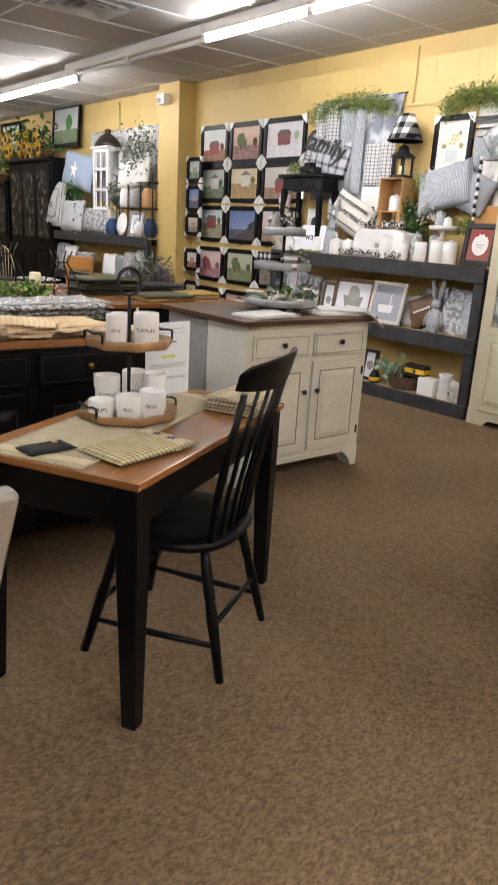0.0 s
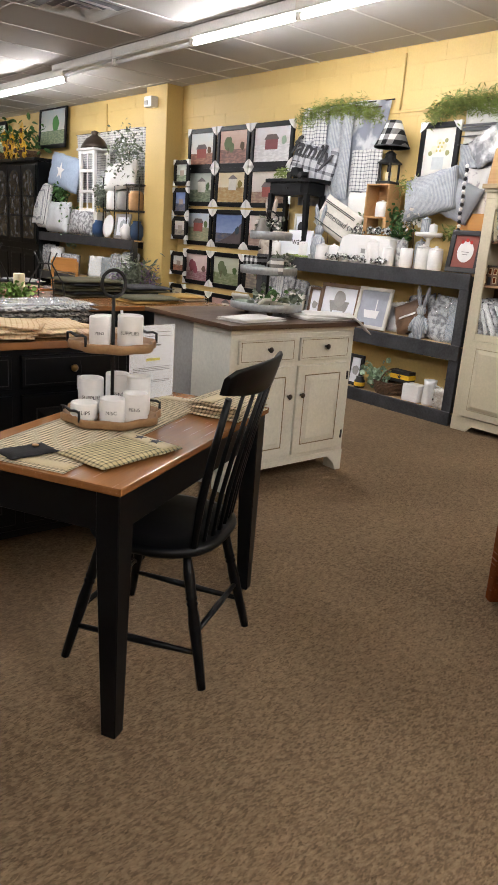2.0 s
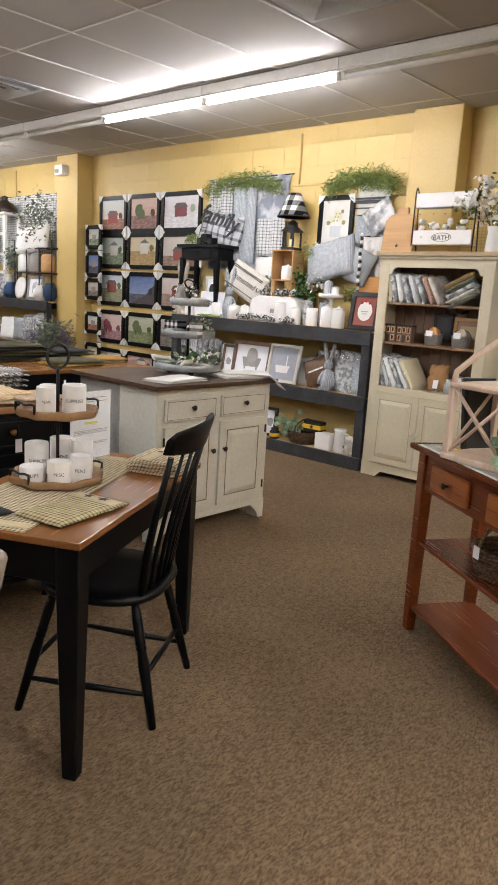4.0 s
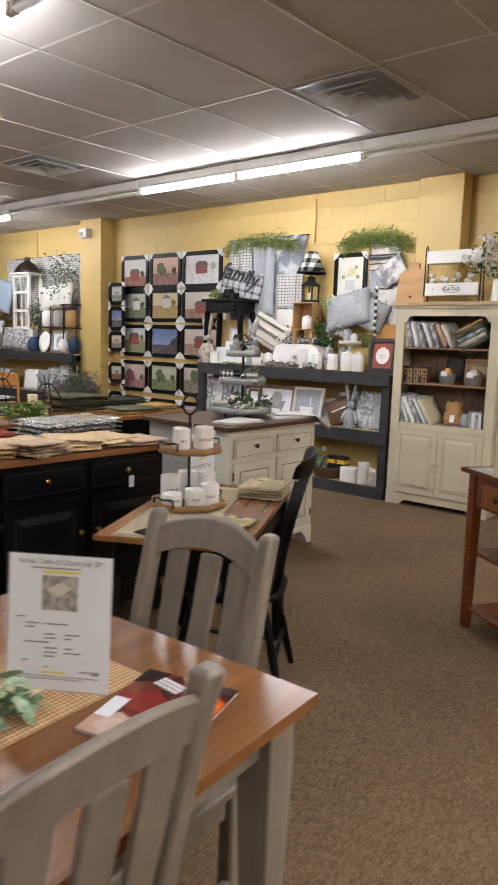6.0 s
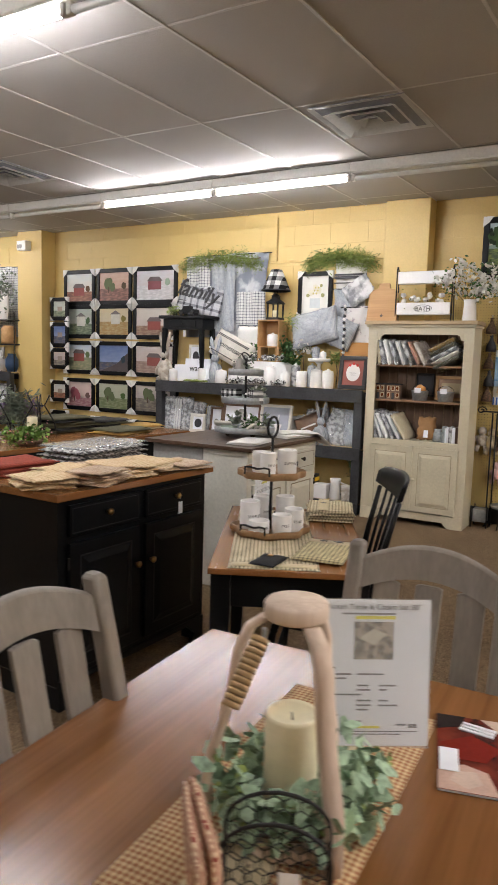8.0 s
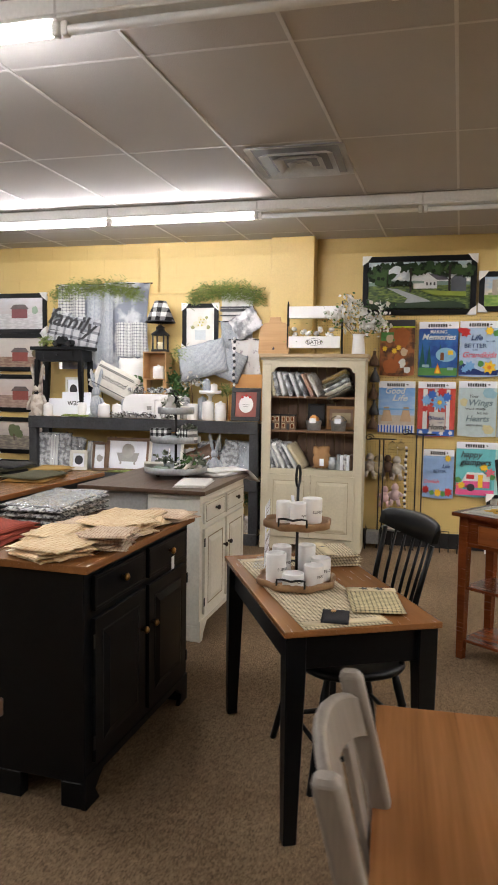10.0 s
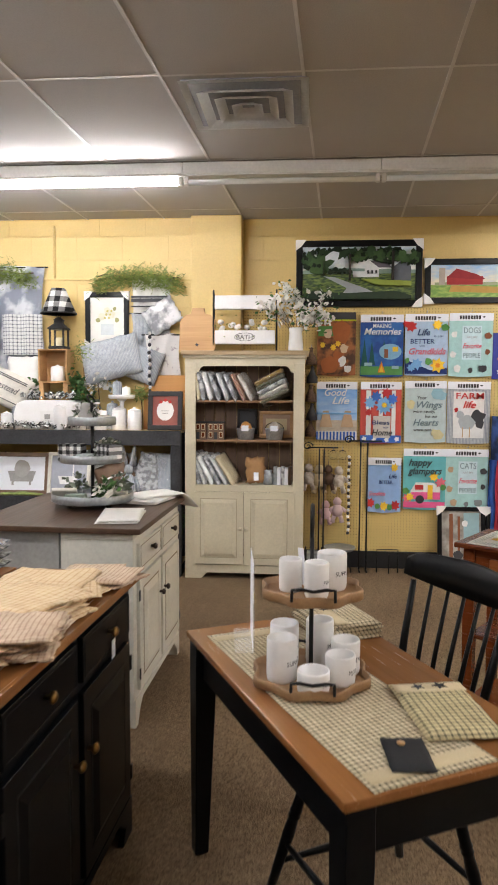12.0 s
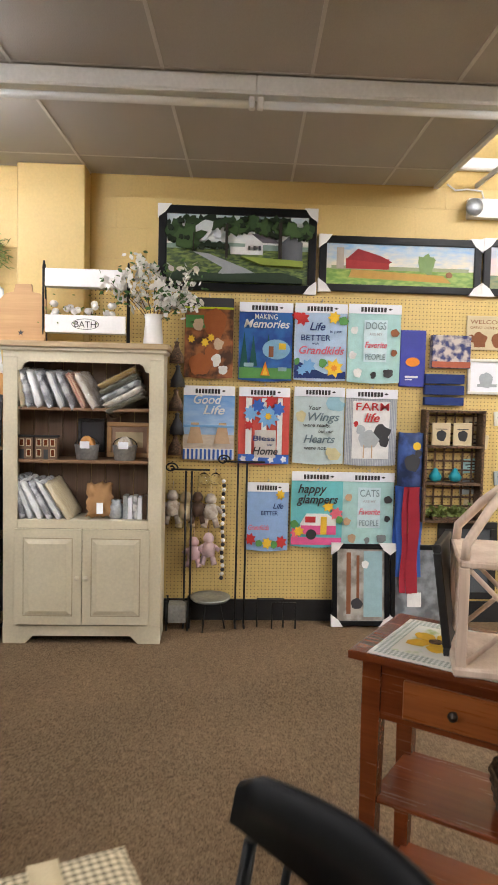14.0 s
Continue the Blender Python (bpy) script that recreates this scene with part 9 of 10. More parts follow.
leaf_mass([(-0.12 + 0.02 * k, 0.02 * math.sin(k * 2), 0.05) for k in range(13)], 0.035, "fern", "leaves", gt, 8, 0.02, 26, 0.5)
o = wallbox("wall_plaque", 0.02, -0.28, 2.15, 1.92, 0.02, "oatband", "cream plaque with a bear welcoming the great outdoors", "sign")
letters(o, "WELCOME", 0.0, 0.18, 0.04, BRN, 0.0205, width=0.26)
letters(o, "GREAT OUTDOORS", 0.0, 0.145, 0.025, BRN, 0.0205, width=0.26)
flat("bear", [blob(-0.06, 0.07, 0.05, 2), blob(-0.12, 0.08, 0.025, 3), rect(-0.10, -0.08, 0.02, 0.06), rect(-0.04, -0.02, 0.02, 0.06), blob(0.08, 0.07, 0.06, 4)], 0.0205, BRN, o)
m_, w, h = at_peg(0.0, -0.32, 1.86, 1.62)
picture(m_, w, h, "paper", "white framed sketch of a tub on the pegboard", [("sketch", [blob(-0.03, -0.02, 0.05, 3), rect(-0.09, 0.05, -0.07, -0.05)], GRY)], 0.02, "white", False)
for k, (y, z, mt) in enumerate(((-0.02, 1.42, "oatband"), (-0.05, 1.30, "oatband"), (-0.01, 1.13, AQUA), (0.0, 0.98, GRY), (-0.03, 0.84, "oatband"), (-0.22, 1.46, "white"), (-0.24, 1.05, GRY))):
    o = solid("wooden_tag", box(bm_(), -0.07, 0.07, -0.012, 0, -0.05, 0.05, 0.004), mt, pose(PEG - 0.008, pw(y - 0.05, 0)[0], pw(0, z)[1], 0, 8 * math.sin(k * 2), -90), "small hanging painted wooden tag", "tag", "hanging wooden tags")
    part("cord", rod(bm_(), [(-0.04, -0.006, 0.05), (0, -0.006, 0.085), (0.04, -0.006, 0.05)], 0.002, 5), "wicker", o)
    flat("inscription", [rect(-0.045, 0.045, 0.005, 0.013), rect(-0.035, 0.035, -0.015, -0.008)], 0.0122, BLK, o)
m_, w, h = at_peg(0.16, -0.26, 0.74, 0.20)
picture(m_, w, h, col(0.10, 0.11, 0.12), "dark framed print hung low on the pegboard", [("sheep", [blob(-0.05, 0.1, 0.06, 3)], GRY)], 0.05, "black", False)

# floor-standing frames, metal garden stands and hanging plush below the flags
(ya, za), (yb, zb) = pw(0.91, 0.55), pw(0.50, 0.0)
for k, (y, art, sh, lab) in enumerate((((ya + yb) / 2, two("fishing_print", (0.22, 0.20, 0.17), (0.42, 0.40, 0.36), 9), [("water", [rect(0.02, 0.15, -0.22, 0.23)], col(0.30, 0.46, 0.50)), ("post", [rect(-0.1, -0.07, -0.2, 0.22), rect(-0.03, -0.01, -0.1, 0.2)], BRN), ("bird", [blob(0.03, 0.14, 0.025, 3)], WHT), ("boat", [blob(-0.03, -0.13, 0.04, 4)], "ink")], "black framed lakeside print standing on the floor"), ((ya + yb) / 2 - 0.405, two("truck_print", (0.10, 0.11, 0.12), (0.24, 0.26, 0.28), 9), [("picket", [rect(-0.08, 0.02, -0.15, -0.05)], WHT)], "black framed grey print standing on the floor"))):
    picture(pose(PEG - 0.10, y, 0.288, 0, 0, -90) @ pose(0, 0, 0, -8), 0.40, 0.56, art, lab, sh, 0.035)


def garden_stand(y, w, h, label, x=PEG - 0.14):
    """Black iron stand: two uprights on a foot, curled arm at the top."""
    t = thing("garden_stand", pose(x, y, 0, 0, 0, -90), label, "metal stand", "black garden stands")
    for s in (-w / 2, w / 2):
        part("upright", rod(bm_(), [(s, 0, 0.0), (s, 0, h)], 0.007, 7), "iron", t)
    part("arm", rod(bm_(), [(-w / 2 - 0.10, 0, h + 0.01), (w / 2 + 0.12, 0, h + 0.01)], 0.007, 7), "iron", t)
    part("scroll", rod(bm_(), [(-w / 2 - 0.10 + (0.045 - 0.002 * k) * math.cos(k * 0.5), 0, h + 0.02 + (0.045 - 0.002 * k) * math.sin(k * 0.5) * 0.8) for k in range(18)], 0.006, 6), "iron", t)
    part("foot", rod(bm_(), [(-w / 2, -0.08, 0.012), (-w / 2, 0.08, 0.012)], 0.007, 7), "iron", t)
    part("foot", rod(bm_(), [(w / 2, -0.08, 0.012), (w / 2, 0.08, 0.012)], 0.007, 7), "iron", t)
    return t


garden_stand(1.52, 0.06, 1.12, "black iron garden flag stand with a scrolled arm")
garden_stand(1.88, 0.04, 1.06, "black iron garden stand beside the cream hutch")
st2 = thing("garden_stand", pose(PEG - 0.16, 1.32, 0, 0, 0, -90), "low black iron double hoop stand", "metal stand", "black garden stands")
for k in range(2):
    part("hoop", rod(bm_(), [(-0.08 + 0.1 * k, -0.03 * k, 0), (-0.08 + 0.1 * k, -0.03 * k, 0.20 - 0.02 * k), (0.10 + 0.08 * k, -0.03 * k, 0.20 - 0.02 * k), (0.10 + 0.08 * k, -0.03 * k, 0)], 0.006, 6), "iron", st2)
tb = thing("tray_stool", pose(PEG - 0.20, 1.72, 0, 0, 0, -90), "round silver tray table on short black legs", "stand")
part("tray", lathe(bm_(), [(0, 0.20), (0.12, 0.20), (0.135, 0.215), (0.135, 0.225), (0.12, 0.215), (0, 0.212)], 26), "galv", tb)
for k in range(3):
    part("leg", rod(bm_(), [(0.06 * math.cos(2.1 * k), 0.06 * math.sin(2.1 * k), 0.2), (0.10 * math.cos(2.1 * k), 0.10 * math.sin(2.1 * k), 0)], 0.006, 6), "iron", tb)
bgx = thing("bagged_box", pose(PEG - 0.18, 1.94, 0, 0, 0, -90), "black wire stand with a small bagged ornament", "ornament")
part("cube", box(bm_(), -0.06, 0.06, -0.06, 0.06, 0.05, 0.17, 0.004), "galv", bgx)
for a in (-1, 1):
    for b in (-1, 1):
        part("leg", tube(bm_(), (a * 0.07, b * 0.07, 0), (a * 0.07, b * 0.07, 0.20), 0.006, seg=6), "iron", bgx)
beads(pose(PEG - 0.10, 1.645, 0.99, 0, 0, -90), 24, 0.0145, "long hanging string of black and white beads", ("porcelain", "ink"))


def plush(y, z, s, m_, label):
    q = bm_()
    lathe(q, [(0, 0), (0.05, 0.02), (0.06, 0.07), (0.04, 0.12), (0, 0.13)], 12)
    lathe(q, [(0, 0), (0.04, 0.02), (0.045, 0.05), (0.025, 0.085), (0, 0.09)], 12, (0, 0, 0.115))
    for e in (-1, 1):
        rod(q, [(e * 0.04, 0, 0.10), (e * 0.09, -0.01, 0.06)], [0.018, 0.02], 8)
        rod(q, [(e * 0.03, 0, 0.02), (e * 0.05, -0.03, -0.05)], [0.022, 0.024], 8)
    tube(q, (0, 0.0, 0.2), (0, 0.09, 0.26), 0.002, seg=4)
    return solid("plush_ornament", q, m_, pose(PEG - 0.09, y, z, 0, 0, -90) @ Matrix.Scale(s, 4), label, "plush toy", "hanging plush ornaments")


for y, z, s, m_ in ((1.99, 0.74, 0.9, "rabbit"), (1.90, 0.72, 0.95, "oatband"), (1.82, 0.74, 0.85, "darkwood"), (1.73, 0.72, 0.9, "rabbit"), (1.84, 0.44, 0.8, col(0.62, 0.42, 0.42)), (1.74, 0.46, 0.85, col(0.62, 0.46, 0.46))):
    plush(y, z, s, m_, "small plain hanging plush ornament on the pegboard")
for k, (y, z) in enumerate(((1.98, 1.78), (1.97, 1.62), (1.98, 1.46), (1.97, 1.30), (1.98, 1.16))):
    o = solid("metal_bell", lathe(bm_(), [(0.05, 0), (0.045, 0.05), (0.02, 0.10), (0.012, 0.13), (0.02, 0.14), (0, 0.15)], 12), "ink" if k % 2 else "wicker", pose(PEG - 0.07, y, z, 0, 0, 0), "dark metal bell hanging on the pegboard", "ornament", "hanging metal bells")
    part("hook", rod(bm_(), [(0, 0, 0.145), (0.03, 0, 0.17), (0.062, 0, 0.165)], 0.003, 5), "galv", o)
for y in (1.78, 1.70):
    o = solid("glass_bauble", lathe(bm_(), [(0, 0), (0.03, 0.012), (0.042, 0.042), (0.03, 0.072), (0.012, 0.085), (0, 0.09)], 14), "glass", pose(PEG - 0.09, y, 0.96, 0, 0, 0), "clear glass ornament hanging by the flags", "ornament", "glass ornaments")
    part("hook", rod(bm_(), [(0, 0, 0.088), (0.04, 0, 0.11), (0.08, 0, 0.105)], 0.003, 5), "galv", o)

# emergency lamp, cable, pipes and sensor
(ya, za) = pw(-0.06, 2.79)
em = thing("emergency_light", pose(PEG - 0.002, ya, za, 0, 0, -90), "white emergency light unit on the wall", "light fixture")
part("housing", box(bm_(), -0.12, 0.20, -0.07, 0, 0, 0.13, 0.012, seg=2), "enamel", em)
part("lamp_head", lathe(bm_(), [(0.045, 0), (0.06, 0.03), (0.055, 0.05), (0, 0.05)], 16, m=pose(-0.09, -0.05, 0.065, 90)), "galv", em)
part("cable", rod(bm_(), [(0.0, -0.02, 0.13), (-0.02, -0.02, 0.19), (-0.12, -0.015, 0.20), (-0.2, -0.012, 0.19), (-0.26, -0.01, 0.23)], 0.006, 6), "enamel", em)
cd_ = thing("conduit", pose(WALL - 0.012, 4.28, 2.56), "thin yellow-painted conduit running down the wall", "pipe")
part("pipe", tube(bm_(), (0, 0, 0), (0, 0, CEIL - 2.56), 0.011, seg=8), "yellow", cd_)
cd_ = thing("conduit", pose(WALL - 0.012, 9.75, 2.60), "thin yellow-painted conduit running down the wall", "pipe")
part("pipe", tube(bm_(), (0, 0, 0), (0, 0, CEIL - 2.60), 0.011, seg=8), "yellow", cd_)
rl = thing("hanging_rail", pose(WALL - 0.012, 4.2, 2.55), "thin yellow-painted picture rail along the wall", "rail")
part("rail", box(bm_(), -0.006, 0.008, -1.2, 3.4, -0.012, 0.012, 0.003), "yellow", rl)
sn = thing("motion_sensor", pose(PILLAR - 0.127, 8.03, 2.815, 0, 0, -90), "white wall-mounted sensor box on the pillar", "sensor")
part("housing", box(bm_(), -0.11, 0.07, -0.10, 0, 0, 0.12, 0.012, seg=2), "enamel", sn)
part("lens", box(bm_(), -0.09, 0.0, -0.11, -0.1005, 0.02, 0.07, 0.006), "greypaint", sn)

# ---- far end: second rack, black cupboard and dark case ----
display_rack(pose(5.05, 8.22, 0), 3.35, (0.105, 0.655, 1.235), 0.33, "charcoal painted far rack full of blue and white decor")
F2 = 1.2435
hung_cloth("plaid_throw", up(9.45, 2.66), 2.45, 0.95, "patchplaid", "grey and white plaid throw hung behind the far rack", 9, 0.02)
lt = thing("white_lantern", pose(5.2, 9.66, F2 + 0.33, 0, 0, -90), "tall white wooden lantern with a dark metal dome", "lantern")
part("stand", box(bm_(), -0.28, 0.28, -0.1, 0.12, -0.33, 0.0, 0.004), "white", lt)
for a in (-1, 1):
    for b in (-1, 1):
        part("post", box(bm_(), a * 0.21 - .025, a * 0.21 + .025, b * 0.1 - .02, b * 0.1 + .02, 0.0, 0.80, 0.003), "porcelain", lt)
for z in (0.0, 0.25, 0.52, 0.76):
    part("rail", box(bm_(), -0.23, 0.23, -0.115, -0.095, z, z + 0.04, 0.003), "porcelain", lt)
part("mullion", box(bm_(), -0.012, 0.012, -0.112, -0.098, 0.04, 0.76), "porcelain", lt)
part("cap", box(bm_(), -0.27, 0.27, -0.15, 0.15, 0.80, 0.83, 0.006), "porcelain", lt)
part("dome", lathe(bm_(), [(0.30, 0.83), (0.28, 0.87), (0.18, 0.96), (0.08, 1.0), (0.06, 1.02), (0.08, 1.05), (0, 1.07)], 24, m=Matrix.Diagonal((1, 0.55, 1, 1))), "bronze", lt)
for k, (y, z, w, h, mt, tilt, lab) in enumerate(((10.6, F2 + 0.62, 0.95, 0.48, col(0.36, 0.44, 0.56), 10, "blue pillow with a pale star"), (8.85, F2 + 0.62, 0.85, 0.34, "towel", -6, "white printed lumbar pillow"), (10.65, F2, 0.7, 0.44, col(0.58, 0.60, 0.62), 0, "pale grey pillow on the far rack"), (9.85, F2, 0.75, 0.34, "greycloth", 0, "grey and white patterned pillow"), (11.25, F2 + 0.05, 0.5, 0.66, "patchplaid", 0, "blue and white folded quilt"))):
    o = solid("pillow", slab(bm_(), w, h, 0.16, 16, 12, 0.012, 0.2, 600 + k), mt, pose(5.24 if z > F2 + 0.3 else 5.16, y, z + h / 2, 0, 0, -90) @ pose(0, 0, 0, 80, tilt, 0), lab + " propped on the far rack", "pillow", "pillows on the far rack")
    if k == 0:
        q = bm_()
        prism(q, star(0.05, 0, 0.13), 0.163, 0.166)
        part("star", q, "towel", o)
for k, (y, r, h, mt) in enumerate(((9.38, 0.10, 0.22, col(0.03, 0.07, 0.16, 0.3)), (8.3, 0.09, 0.24, col(0.03, 0.06, 0.12, 0.3)), (8.55, 0.1, 0.2, "porcelain"))):
    solid("blue_jar", lathe(bm_(), [(r * 0.7, 0), (r, h * 0.3), (r * 0.95, h * 0.7), (r * 0.6, h * 0.9), (r * 0.65, h), (0, h)], 18), mt, pose(5.14, y, F2), "glazed dark jar on the far rack", "jar", "jars on the far rack")
solid("plate", lathe(bm_(), [(0, 0), (0.09, 0.004), (0.15, 0.02), (0.15, 0.026), (0.09, 0.012), (0, 0.01)], 26, m=pose(0, 0, 0.15, 80)), "porcelain", pose(5.14, 9.06, F2, 0, 0, -90), "round white plate propped on the far rack", "plate")
picture(pose(5.15, 8.68, F2 + 0.16, 0, 0, -90) @ pose(0, 0, 0, -8), 0.4, 0.32, "paper", "grey framed print on the far rack", [("print", [blob(0, 0, 0.09, 3)], GRY)], 0.04, "greypaint", False)
wrk = thing("wire_rack", pose(5.2, 8.72, F2 + 0.36, 0, 0, -90), "black wire basket rack holding candles", "rack")
for z in (0.0, 0.32):
    part("frame", rod(bm_(), [(-0.5, -0.08, z), (0.5, -0.08, z), (0.5, 0.1, z), (-0.5, 0.1, z), (-0.5, -0.08, z)], 0.010, 6), "iron", wrk)
for x in (-0.5, -0.17, 0.17, 0.5):
    part("upright", rod(bm_(), [(x, -0.08, -0.36), (x, -0.08, 0.42)], 0.008, 6), "iron", wrk)
for x in (-0.35, -0.05, 0.28):
    solid("candle_jar", lathe(bm_(), [(0.09, 0), (0.1, 0.02), (0.1, 0.2), (0.07, 0.24), (0, 0.24)], 16), ("porcelain", "greypaint", "tan")[int(x * 3 + 1.2)], pose(5.2, 8.72 - x, F2 + 0.371), "jar candle in the wire rack", "candle", "jar candles")
for y, z, s, k, sd in ((8.65, 2.35, 0.30, "sage", 1), (10.45, F2 + 0.30, 0.16, "green", 2), (9.3, F2 + 0.55, 0.16, "sage", 3), (10.68, F2 + 0.62, 0.14, "green", 4), (10.35, F2 - 0.02, 0.12, "eucalyptus", 5)):
    g_ = thing("foliage_bunch", pose(5.2, y, F2, 0, 0, -90), "bunch of artificial foliage on the far rack", "artificial plant", "foliage on the far rack")
    part("stem", rod(bm_(), [(0, 0, 0), (0, 0, z - F2)], 0.008, 6), "wicker", g_)
    leaf_mass([(s * math.cos(a * 1.9) * 0.7 * math.sqrt((a % 7) / 7), -0.05, z - F2 + s * 0.9 * math.sin(a * 1.3) * math.sqrt((a % 5) / 5)) for a in range(26)], 0.05, k, "leaves", g_, sd, s * 0.3, 18, 0.5)
for k, (y, w, h, mt) in enumerate(((11.2, 0.5, 0.38, "greycloth"), (10.8, 0.35, 0.36, "towel"), (10.3, 0.5, 0.28, "greycloth"), (9.05, 0.3, 0.3, "galv"), (8.8, 0.3, 0.36, "greycloth"), (8.45, 0.35, 0.4, "patchplaid"), (9.4, 0.4, 0.3, "towel"))):
    bagged(pose(5.15, y, 0.6735, 0, 0, -90) @ pose(0, 0, 0, -6), w, h, 0.08, mt, "clear-bagged grey textile on the far rack's middle shelf", 640 + 3 * k)
for k, (y, w, h) in enumerate(((11.0, 0.4, 0.3), (10.2, 0.5, 0.28), (9.3, 0.4, 0.3))):
    bagged(pose(5.16, y, 0.1235, 0, 0, -90), w, h, 0.1, "greycloth", "clear-bagged grey textile on the far rack's bottom shelf", 680 + 3 * k)
lv = thing("lavender_plant", pose(4.95, 7.95, 0, 0, 0, -90), "tall pot of artificial lavender by the pillar", "artificial plant")
part("pot", lathe(bm_(), [(0.14, 0), (0.17, 0.3), (0.19, 0.50), (0.17, 0.50), (0, 0.46)], 20), "galv", lv)
leaf_mass([(0.30 * math.cos(a * 2.4) * (a % 5) / 5, 0.22 * math.sin(a * 2.4) * (a % 5) / 5, 0.66 + 0.03 * (a % 9)) for a in range(34)], 0.11, "sage", "leaves", lv, 51, 0.06, 26, 0.16)
leaf_mass([(0.32 * math.cos(a * 2.1), 0.2 * math.sin(a * 2.1), 0.76 + 0.02 * (a % 7)) for a in range(16)], 0.05, col(0.20, 0.14, 0.24), "blooms", lv, 52, 0.05, 16, 0.3, "muted purple flower tips")
sch = thing("wooden_chair", pose(4.3, 8.9, 0, 0, 0, -60), "honey pine low-backed wooden chair", "chair")
part("seat", box(bm_(), -0.22, 0.22, -0.2, 0.2, 0.43, 0.46, 0.01), "orangewood", sch)
for a in (-1, 1):
    for b in (-1, 1):
        part("leg", tapered_leg(a * 0.18, b * 0.16, 0.43, 0.04, 0.03, a * 0.02, b * 0.02), "orangewood", sch)
    part("back_post", box(bm_(), a * 0.2 - .02, a * 0.2 + .02, 0.17, 0.2, 0.46, 0.92, 0.006), "orangewood", sch)
part("back_rail", box(bm_(), -0.2, 0.2, 0.175, 0.195, 0.78, 0.96, 0.012), "orangewood", sch)


def cupboard(m, w, h, d, label, doors, paint="blackpaint"):
    """Tall dark cupboard: glazed arched doors above, solid base below. Front towards -y, x from 0."""
    t = thing("cupboard", m, label, "cabinet")
    part("carcass", box(bm_(), 0, w, 0.03, d, 0, h, 0.004), paint, t)
    part("cornice", box(bm_(), -0.03, w + 0.03, -0.03, d, h, h + 0.05, 0.01), paint, t)
    n = doors
    for k in range(n):
        a, b = 0.04 + (w - 0.08) * k / n, 0.04 + (w - 0.08) * (k + 1) / n
        dr_ = part("door", box(bm_(), a + 0.005, b - 0.005, 0.005, 0.029, 1.05, h - 0.05, 0.003), paint, t)
        c = (a + b) / 2
        r = (b - a) / 2 - 0.07
        pn = [(c - r, 1.12), (c + r, 1.12)] + [(c + r * math.cos(x), h - 0.30 + r * 0.8 * math.sin(x)) for x in [math.pi * j / 10 for j in range(11)]]
        flat("pane", [pn], -0.003, "darkpane", dr_, "arched glass pane")
        flat("shelf_line", [rect(c - r, c + r, z, z + 0.025) for z in (1.45, 1.75)], -0.001, paint, dr_)
        panel_door(t, "lower_door", a + 0.01, b - 0.01, 0.12, 0.95, 0.028, paint, "black", ((a + b) / 2, 0.6), "bronze")
    return t


M["darkpane"] = two("goods_behind_glass", (0.02, 0.02, 0.02), (0.22, 0.22, 0.22), 9, 0.5, 0.7, 0.15)
cupboard(pose(5.0, 13.1, 0, 0, 0, -90), 1.85, 2.27, 0.38, "tall black cupboard with arched glass doors", 3)
cupboard(pose(5.0, 14.9, 0, 0, 0, -90), 1.65, 1.94, 0.38, "dark open display case at the far end", 2)


def sunflowers(y, z, n, seed):
    t = thing("sunflower_bunch", pose(5.15, y, z, 0, 0, -90), "arrangement of yellow artificial sunflowers with dark leaves", "artificial plant", "sunflower bunches")
    part("basket", lathe(bm_(), [(0.14, 0), (0.19, 0.12), (0.17, 0.12), (0, 0.05)], 16), "wicker", t)
    r = random.Random(seed)
    pts = [(r.uniform(-0.48, 0.48), r.uniform(-0.22, -0.12), r.uniform(0.10, 0.40)) for _ in range(n)]
    for k, (x, y_, z_) in enumerate(pts):
        q = bm_()
        for i in range(12):
            a = 6.283 * i / 12
            prism(q, [(x + 0.03 * math.cos(a - .3), z_ + 0.03 * math.sin(a - .3)), (x + 0.13 * math.cos(a), z_ + 0.13 * math.sin(a)), (x + 0.03 * math.cos(a + .3), z_ + 0.03 * math.sin(a + .3))], -y_, -y_ + 0.006, pose(0, 0, 0, 90))
        hd = part("flower_head", q, "yellowpetal", t)
        part("disc", lathe(bm_(), [(0.04, 0), (0.038, 0.015), (0, 0.02)], 12, m=pose(x, y_ - 0.006, z_, 90)), "wicker", hd)
    leaf_mass([(x, y_ + 0.16, z_ + 0.10) for x, y_, z_ in pts], 0.13, "green", "leaves", t, seed, 0.08, 7, 0.4)
    return t


sunflowers(11.9, 2.32, 12, 1)
sunflowers(13.0, 2.32, 14, 2)
sunflowers(13.9, 1.99, 16, 3)
picture(pose(5.37, 11.45, 2.80, 0, 0, -90) @ pose(0, 0, 0, -4), 1.05, 0.62, scenic("meadow_print", (0.5, 0.58, 0.6), (0.66, 0.66, 0.6), (0.14, 0.2, 0.1), (0.3, 0.36, 0.2), -0.05, 0.3, -0.3), "dark framed meadow print above the black cupboard", [("tree", [blob(0.1, 0.05, 0.12, 4)], GRN)], 0.06, corners=False)
picture(pose(5.37, 13.9, 2.70, 0, 0, -90), 1.0, 0.6, scenic("meadow_print", (0.5, 0.58, 0.5), (0.6, 0.66, 0.5), (0.14, 0.2, 0.1), (0.3, 0.36, 0.2), -0.05, 0.3, -0.3), "dark framed green print above the far case", [("tree", [blob(-0.1, 0.05, 0.12, 4)], GRN)], 0.06, corners=False)
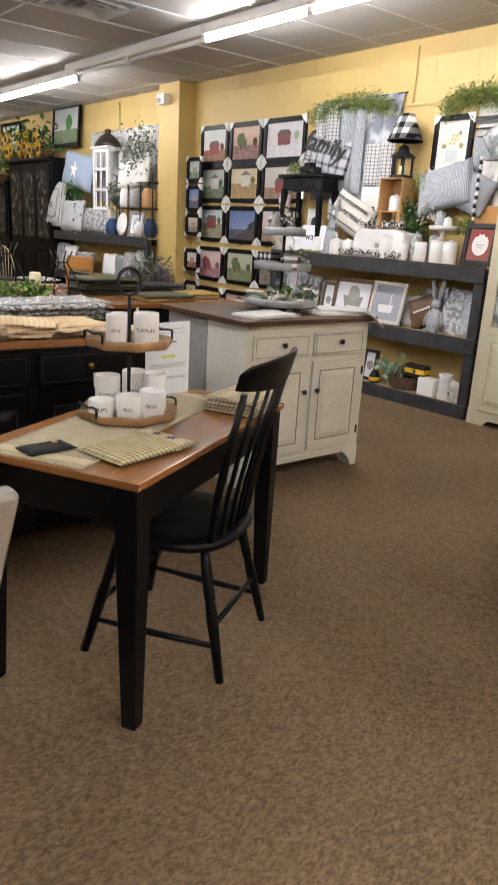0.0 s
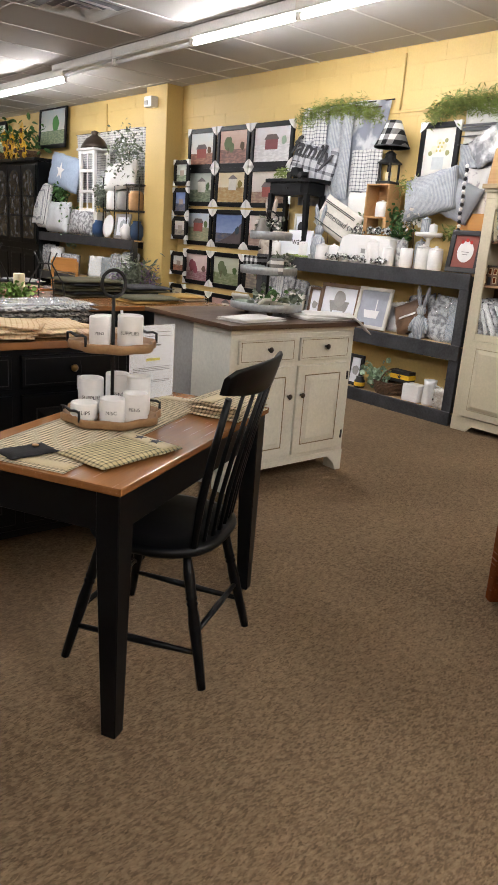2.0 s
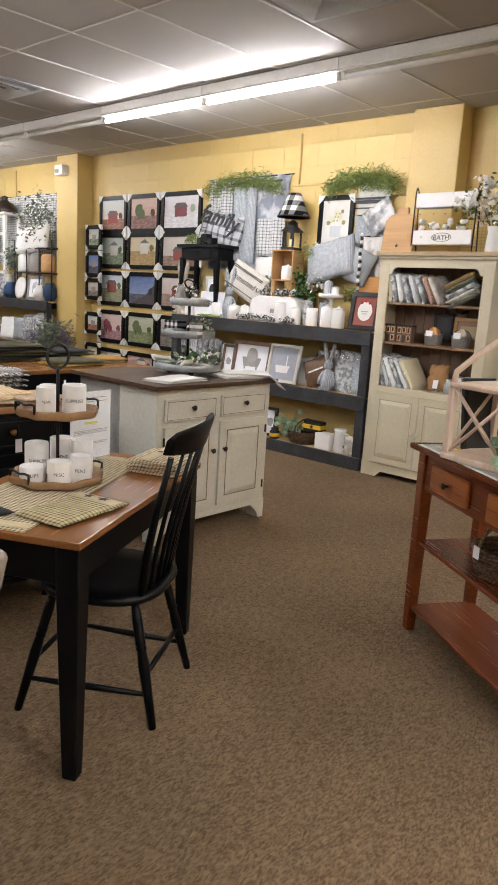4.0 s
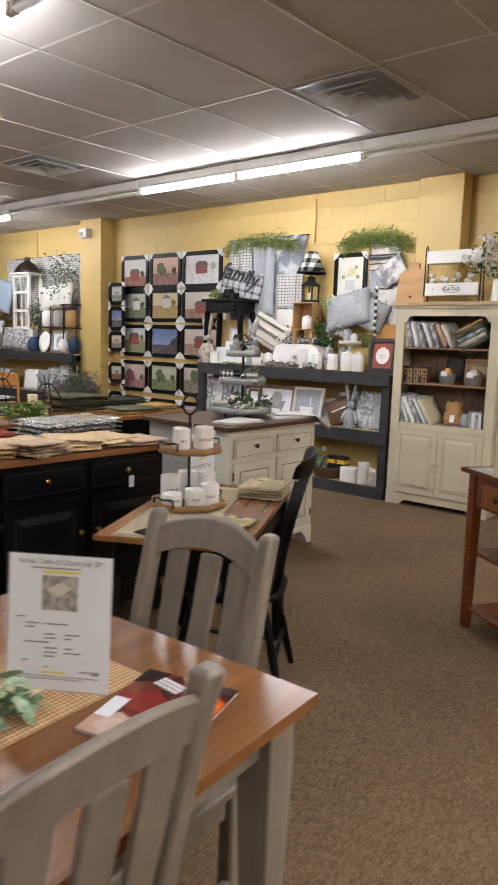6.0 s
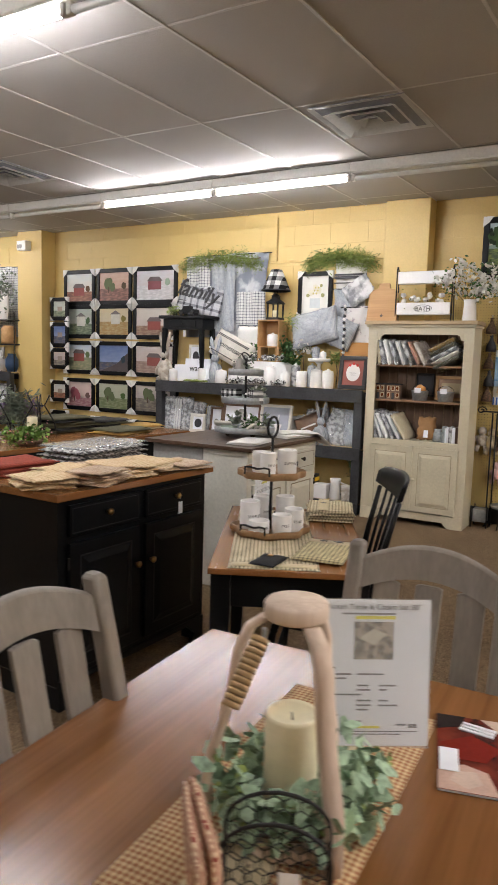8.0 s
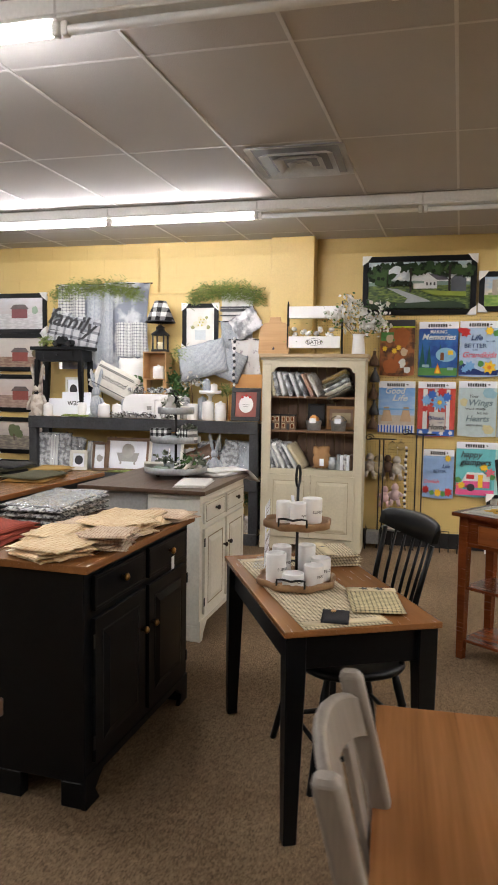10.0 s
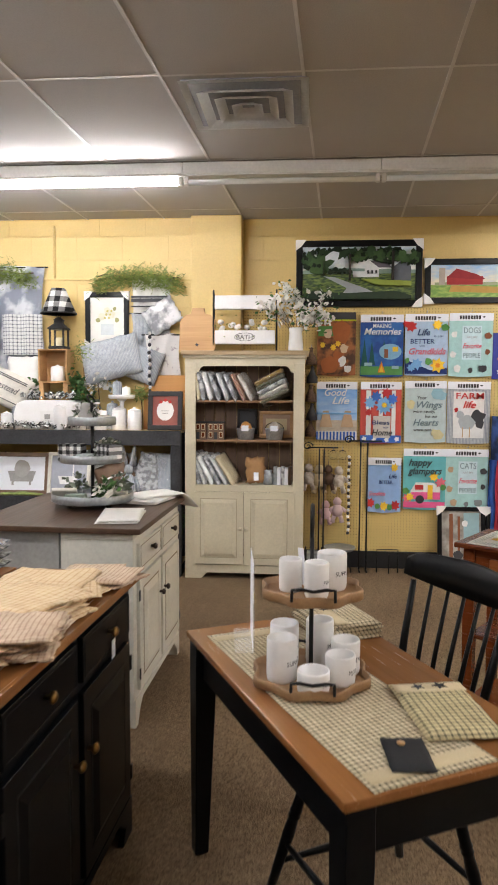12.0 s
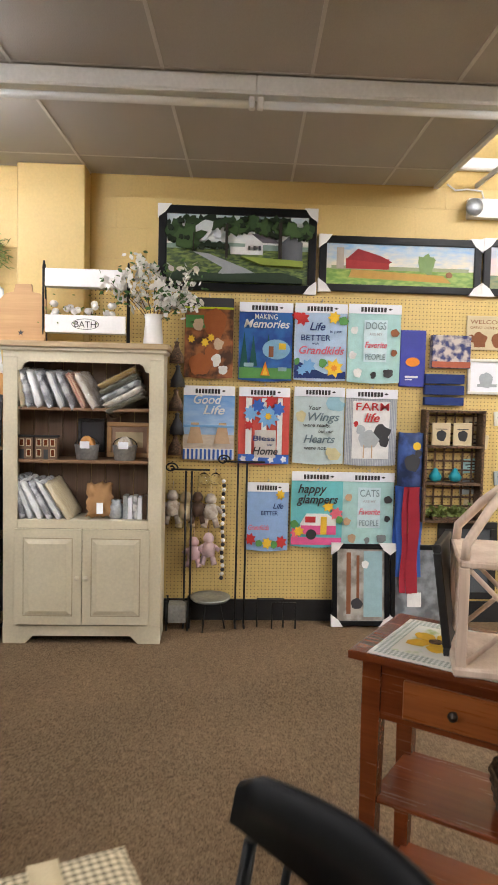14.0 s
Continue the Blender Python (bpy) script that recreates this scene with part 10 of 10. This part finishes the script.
for k, (y, x) in enumerate(((9.0, 3.95), (8.75, 3.55))):
    wc = thing("hoop_back_chair", pose(x, y + 1.1, 0, 0, 0, 200 - 20 * k), "natural hoop-back spindle chair", "chair", "hoop-back chairs")
    part("seat", lathe(bm_(), [(0.19, 0.43), (0.22, 0.44), (0.22, 0.46), (0, 0.455)], 24), "oatband", wc)
    part("hoop", rod(bm_(), [(0.2 * math.cos(a), -0.18, 0.46 + 0.55 * math.sin(a)) for a in [math.pi * j / 16 for j in range(17)]], 0.012, 7), "oatband", wc)
    for j in range(6):
        x_ = -0.14 + 0.056 * j
        part("spindle", tube(bm_(), (x_ * 0.8, -0.16, 0.455), (x_, -0.18, 0.46 + 0.55 * math.sqrt(1 - (x_ / 0.2) ** 2)), 0.006, seg=6), "oatband", wc)
    for a in (-1, 1):
        for b in (-1, 1):
            part("leg", tube(bm_(), (a * 0.2, b * 0.2, 0), (a * 0.12, b * 0.12, 0.44), 0.014, seg=8), "oatband", wc)

# ---- painted block courses of the upper wall ----
BW, BH = 0.405, 0.203
shared = {}


def block(parent, x, y0, y1, z0, z1):
    key = (round(y1 - y0, 3), round(z1 - z0, 3))
    if key not in shared:
        q = box(bm_(), -0.0022, 0.02, 0.0006, key[0] - 0.0006, 0.0006, key[1] - 0.0006, 0.0012)
        me = bpy.data.meshes.new("block")
        bmesh.ops.recalc_face_normals(q, faces=q.faces)
        q.to_mesh(me)
        q.free()
        me.materials.append(M["yellow"])
        shared[key] = me
    ob = new("block", shared[key])
    ob.location = (x, y0, z0)
    ob.parent = parent


def course(parent, x, y0, y1, z0, z1):
    n = 0
    z = z0
    while z < z1 - 0.02:
        y = y0
        first = BW / 2 if n % 2 else BW
        while y < y1 - 0.01:
            e = min(y + first, y1)
            block(parent, x, y, e, z, min(z + BH, z1))
            y, first = e, BW
        z += BH
        n += 1


course(wall_peg, PEG + 0.008, -1.2, 2.615, 2.263, CEIL - 0.003)
course(wall_east, WALL, 3.055, 7.52, 0.84, CEIL - 0.003)
course(wall_east, WALL, 7.97, 12.4, 2.26, CEIL - 0.003)
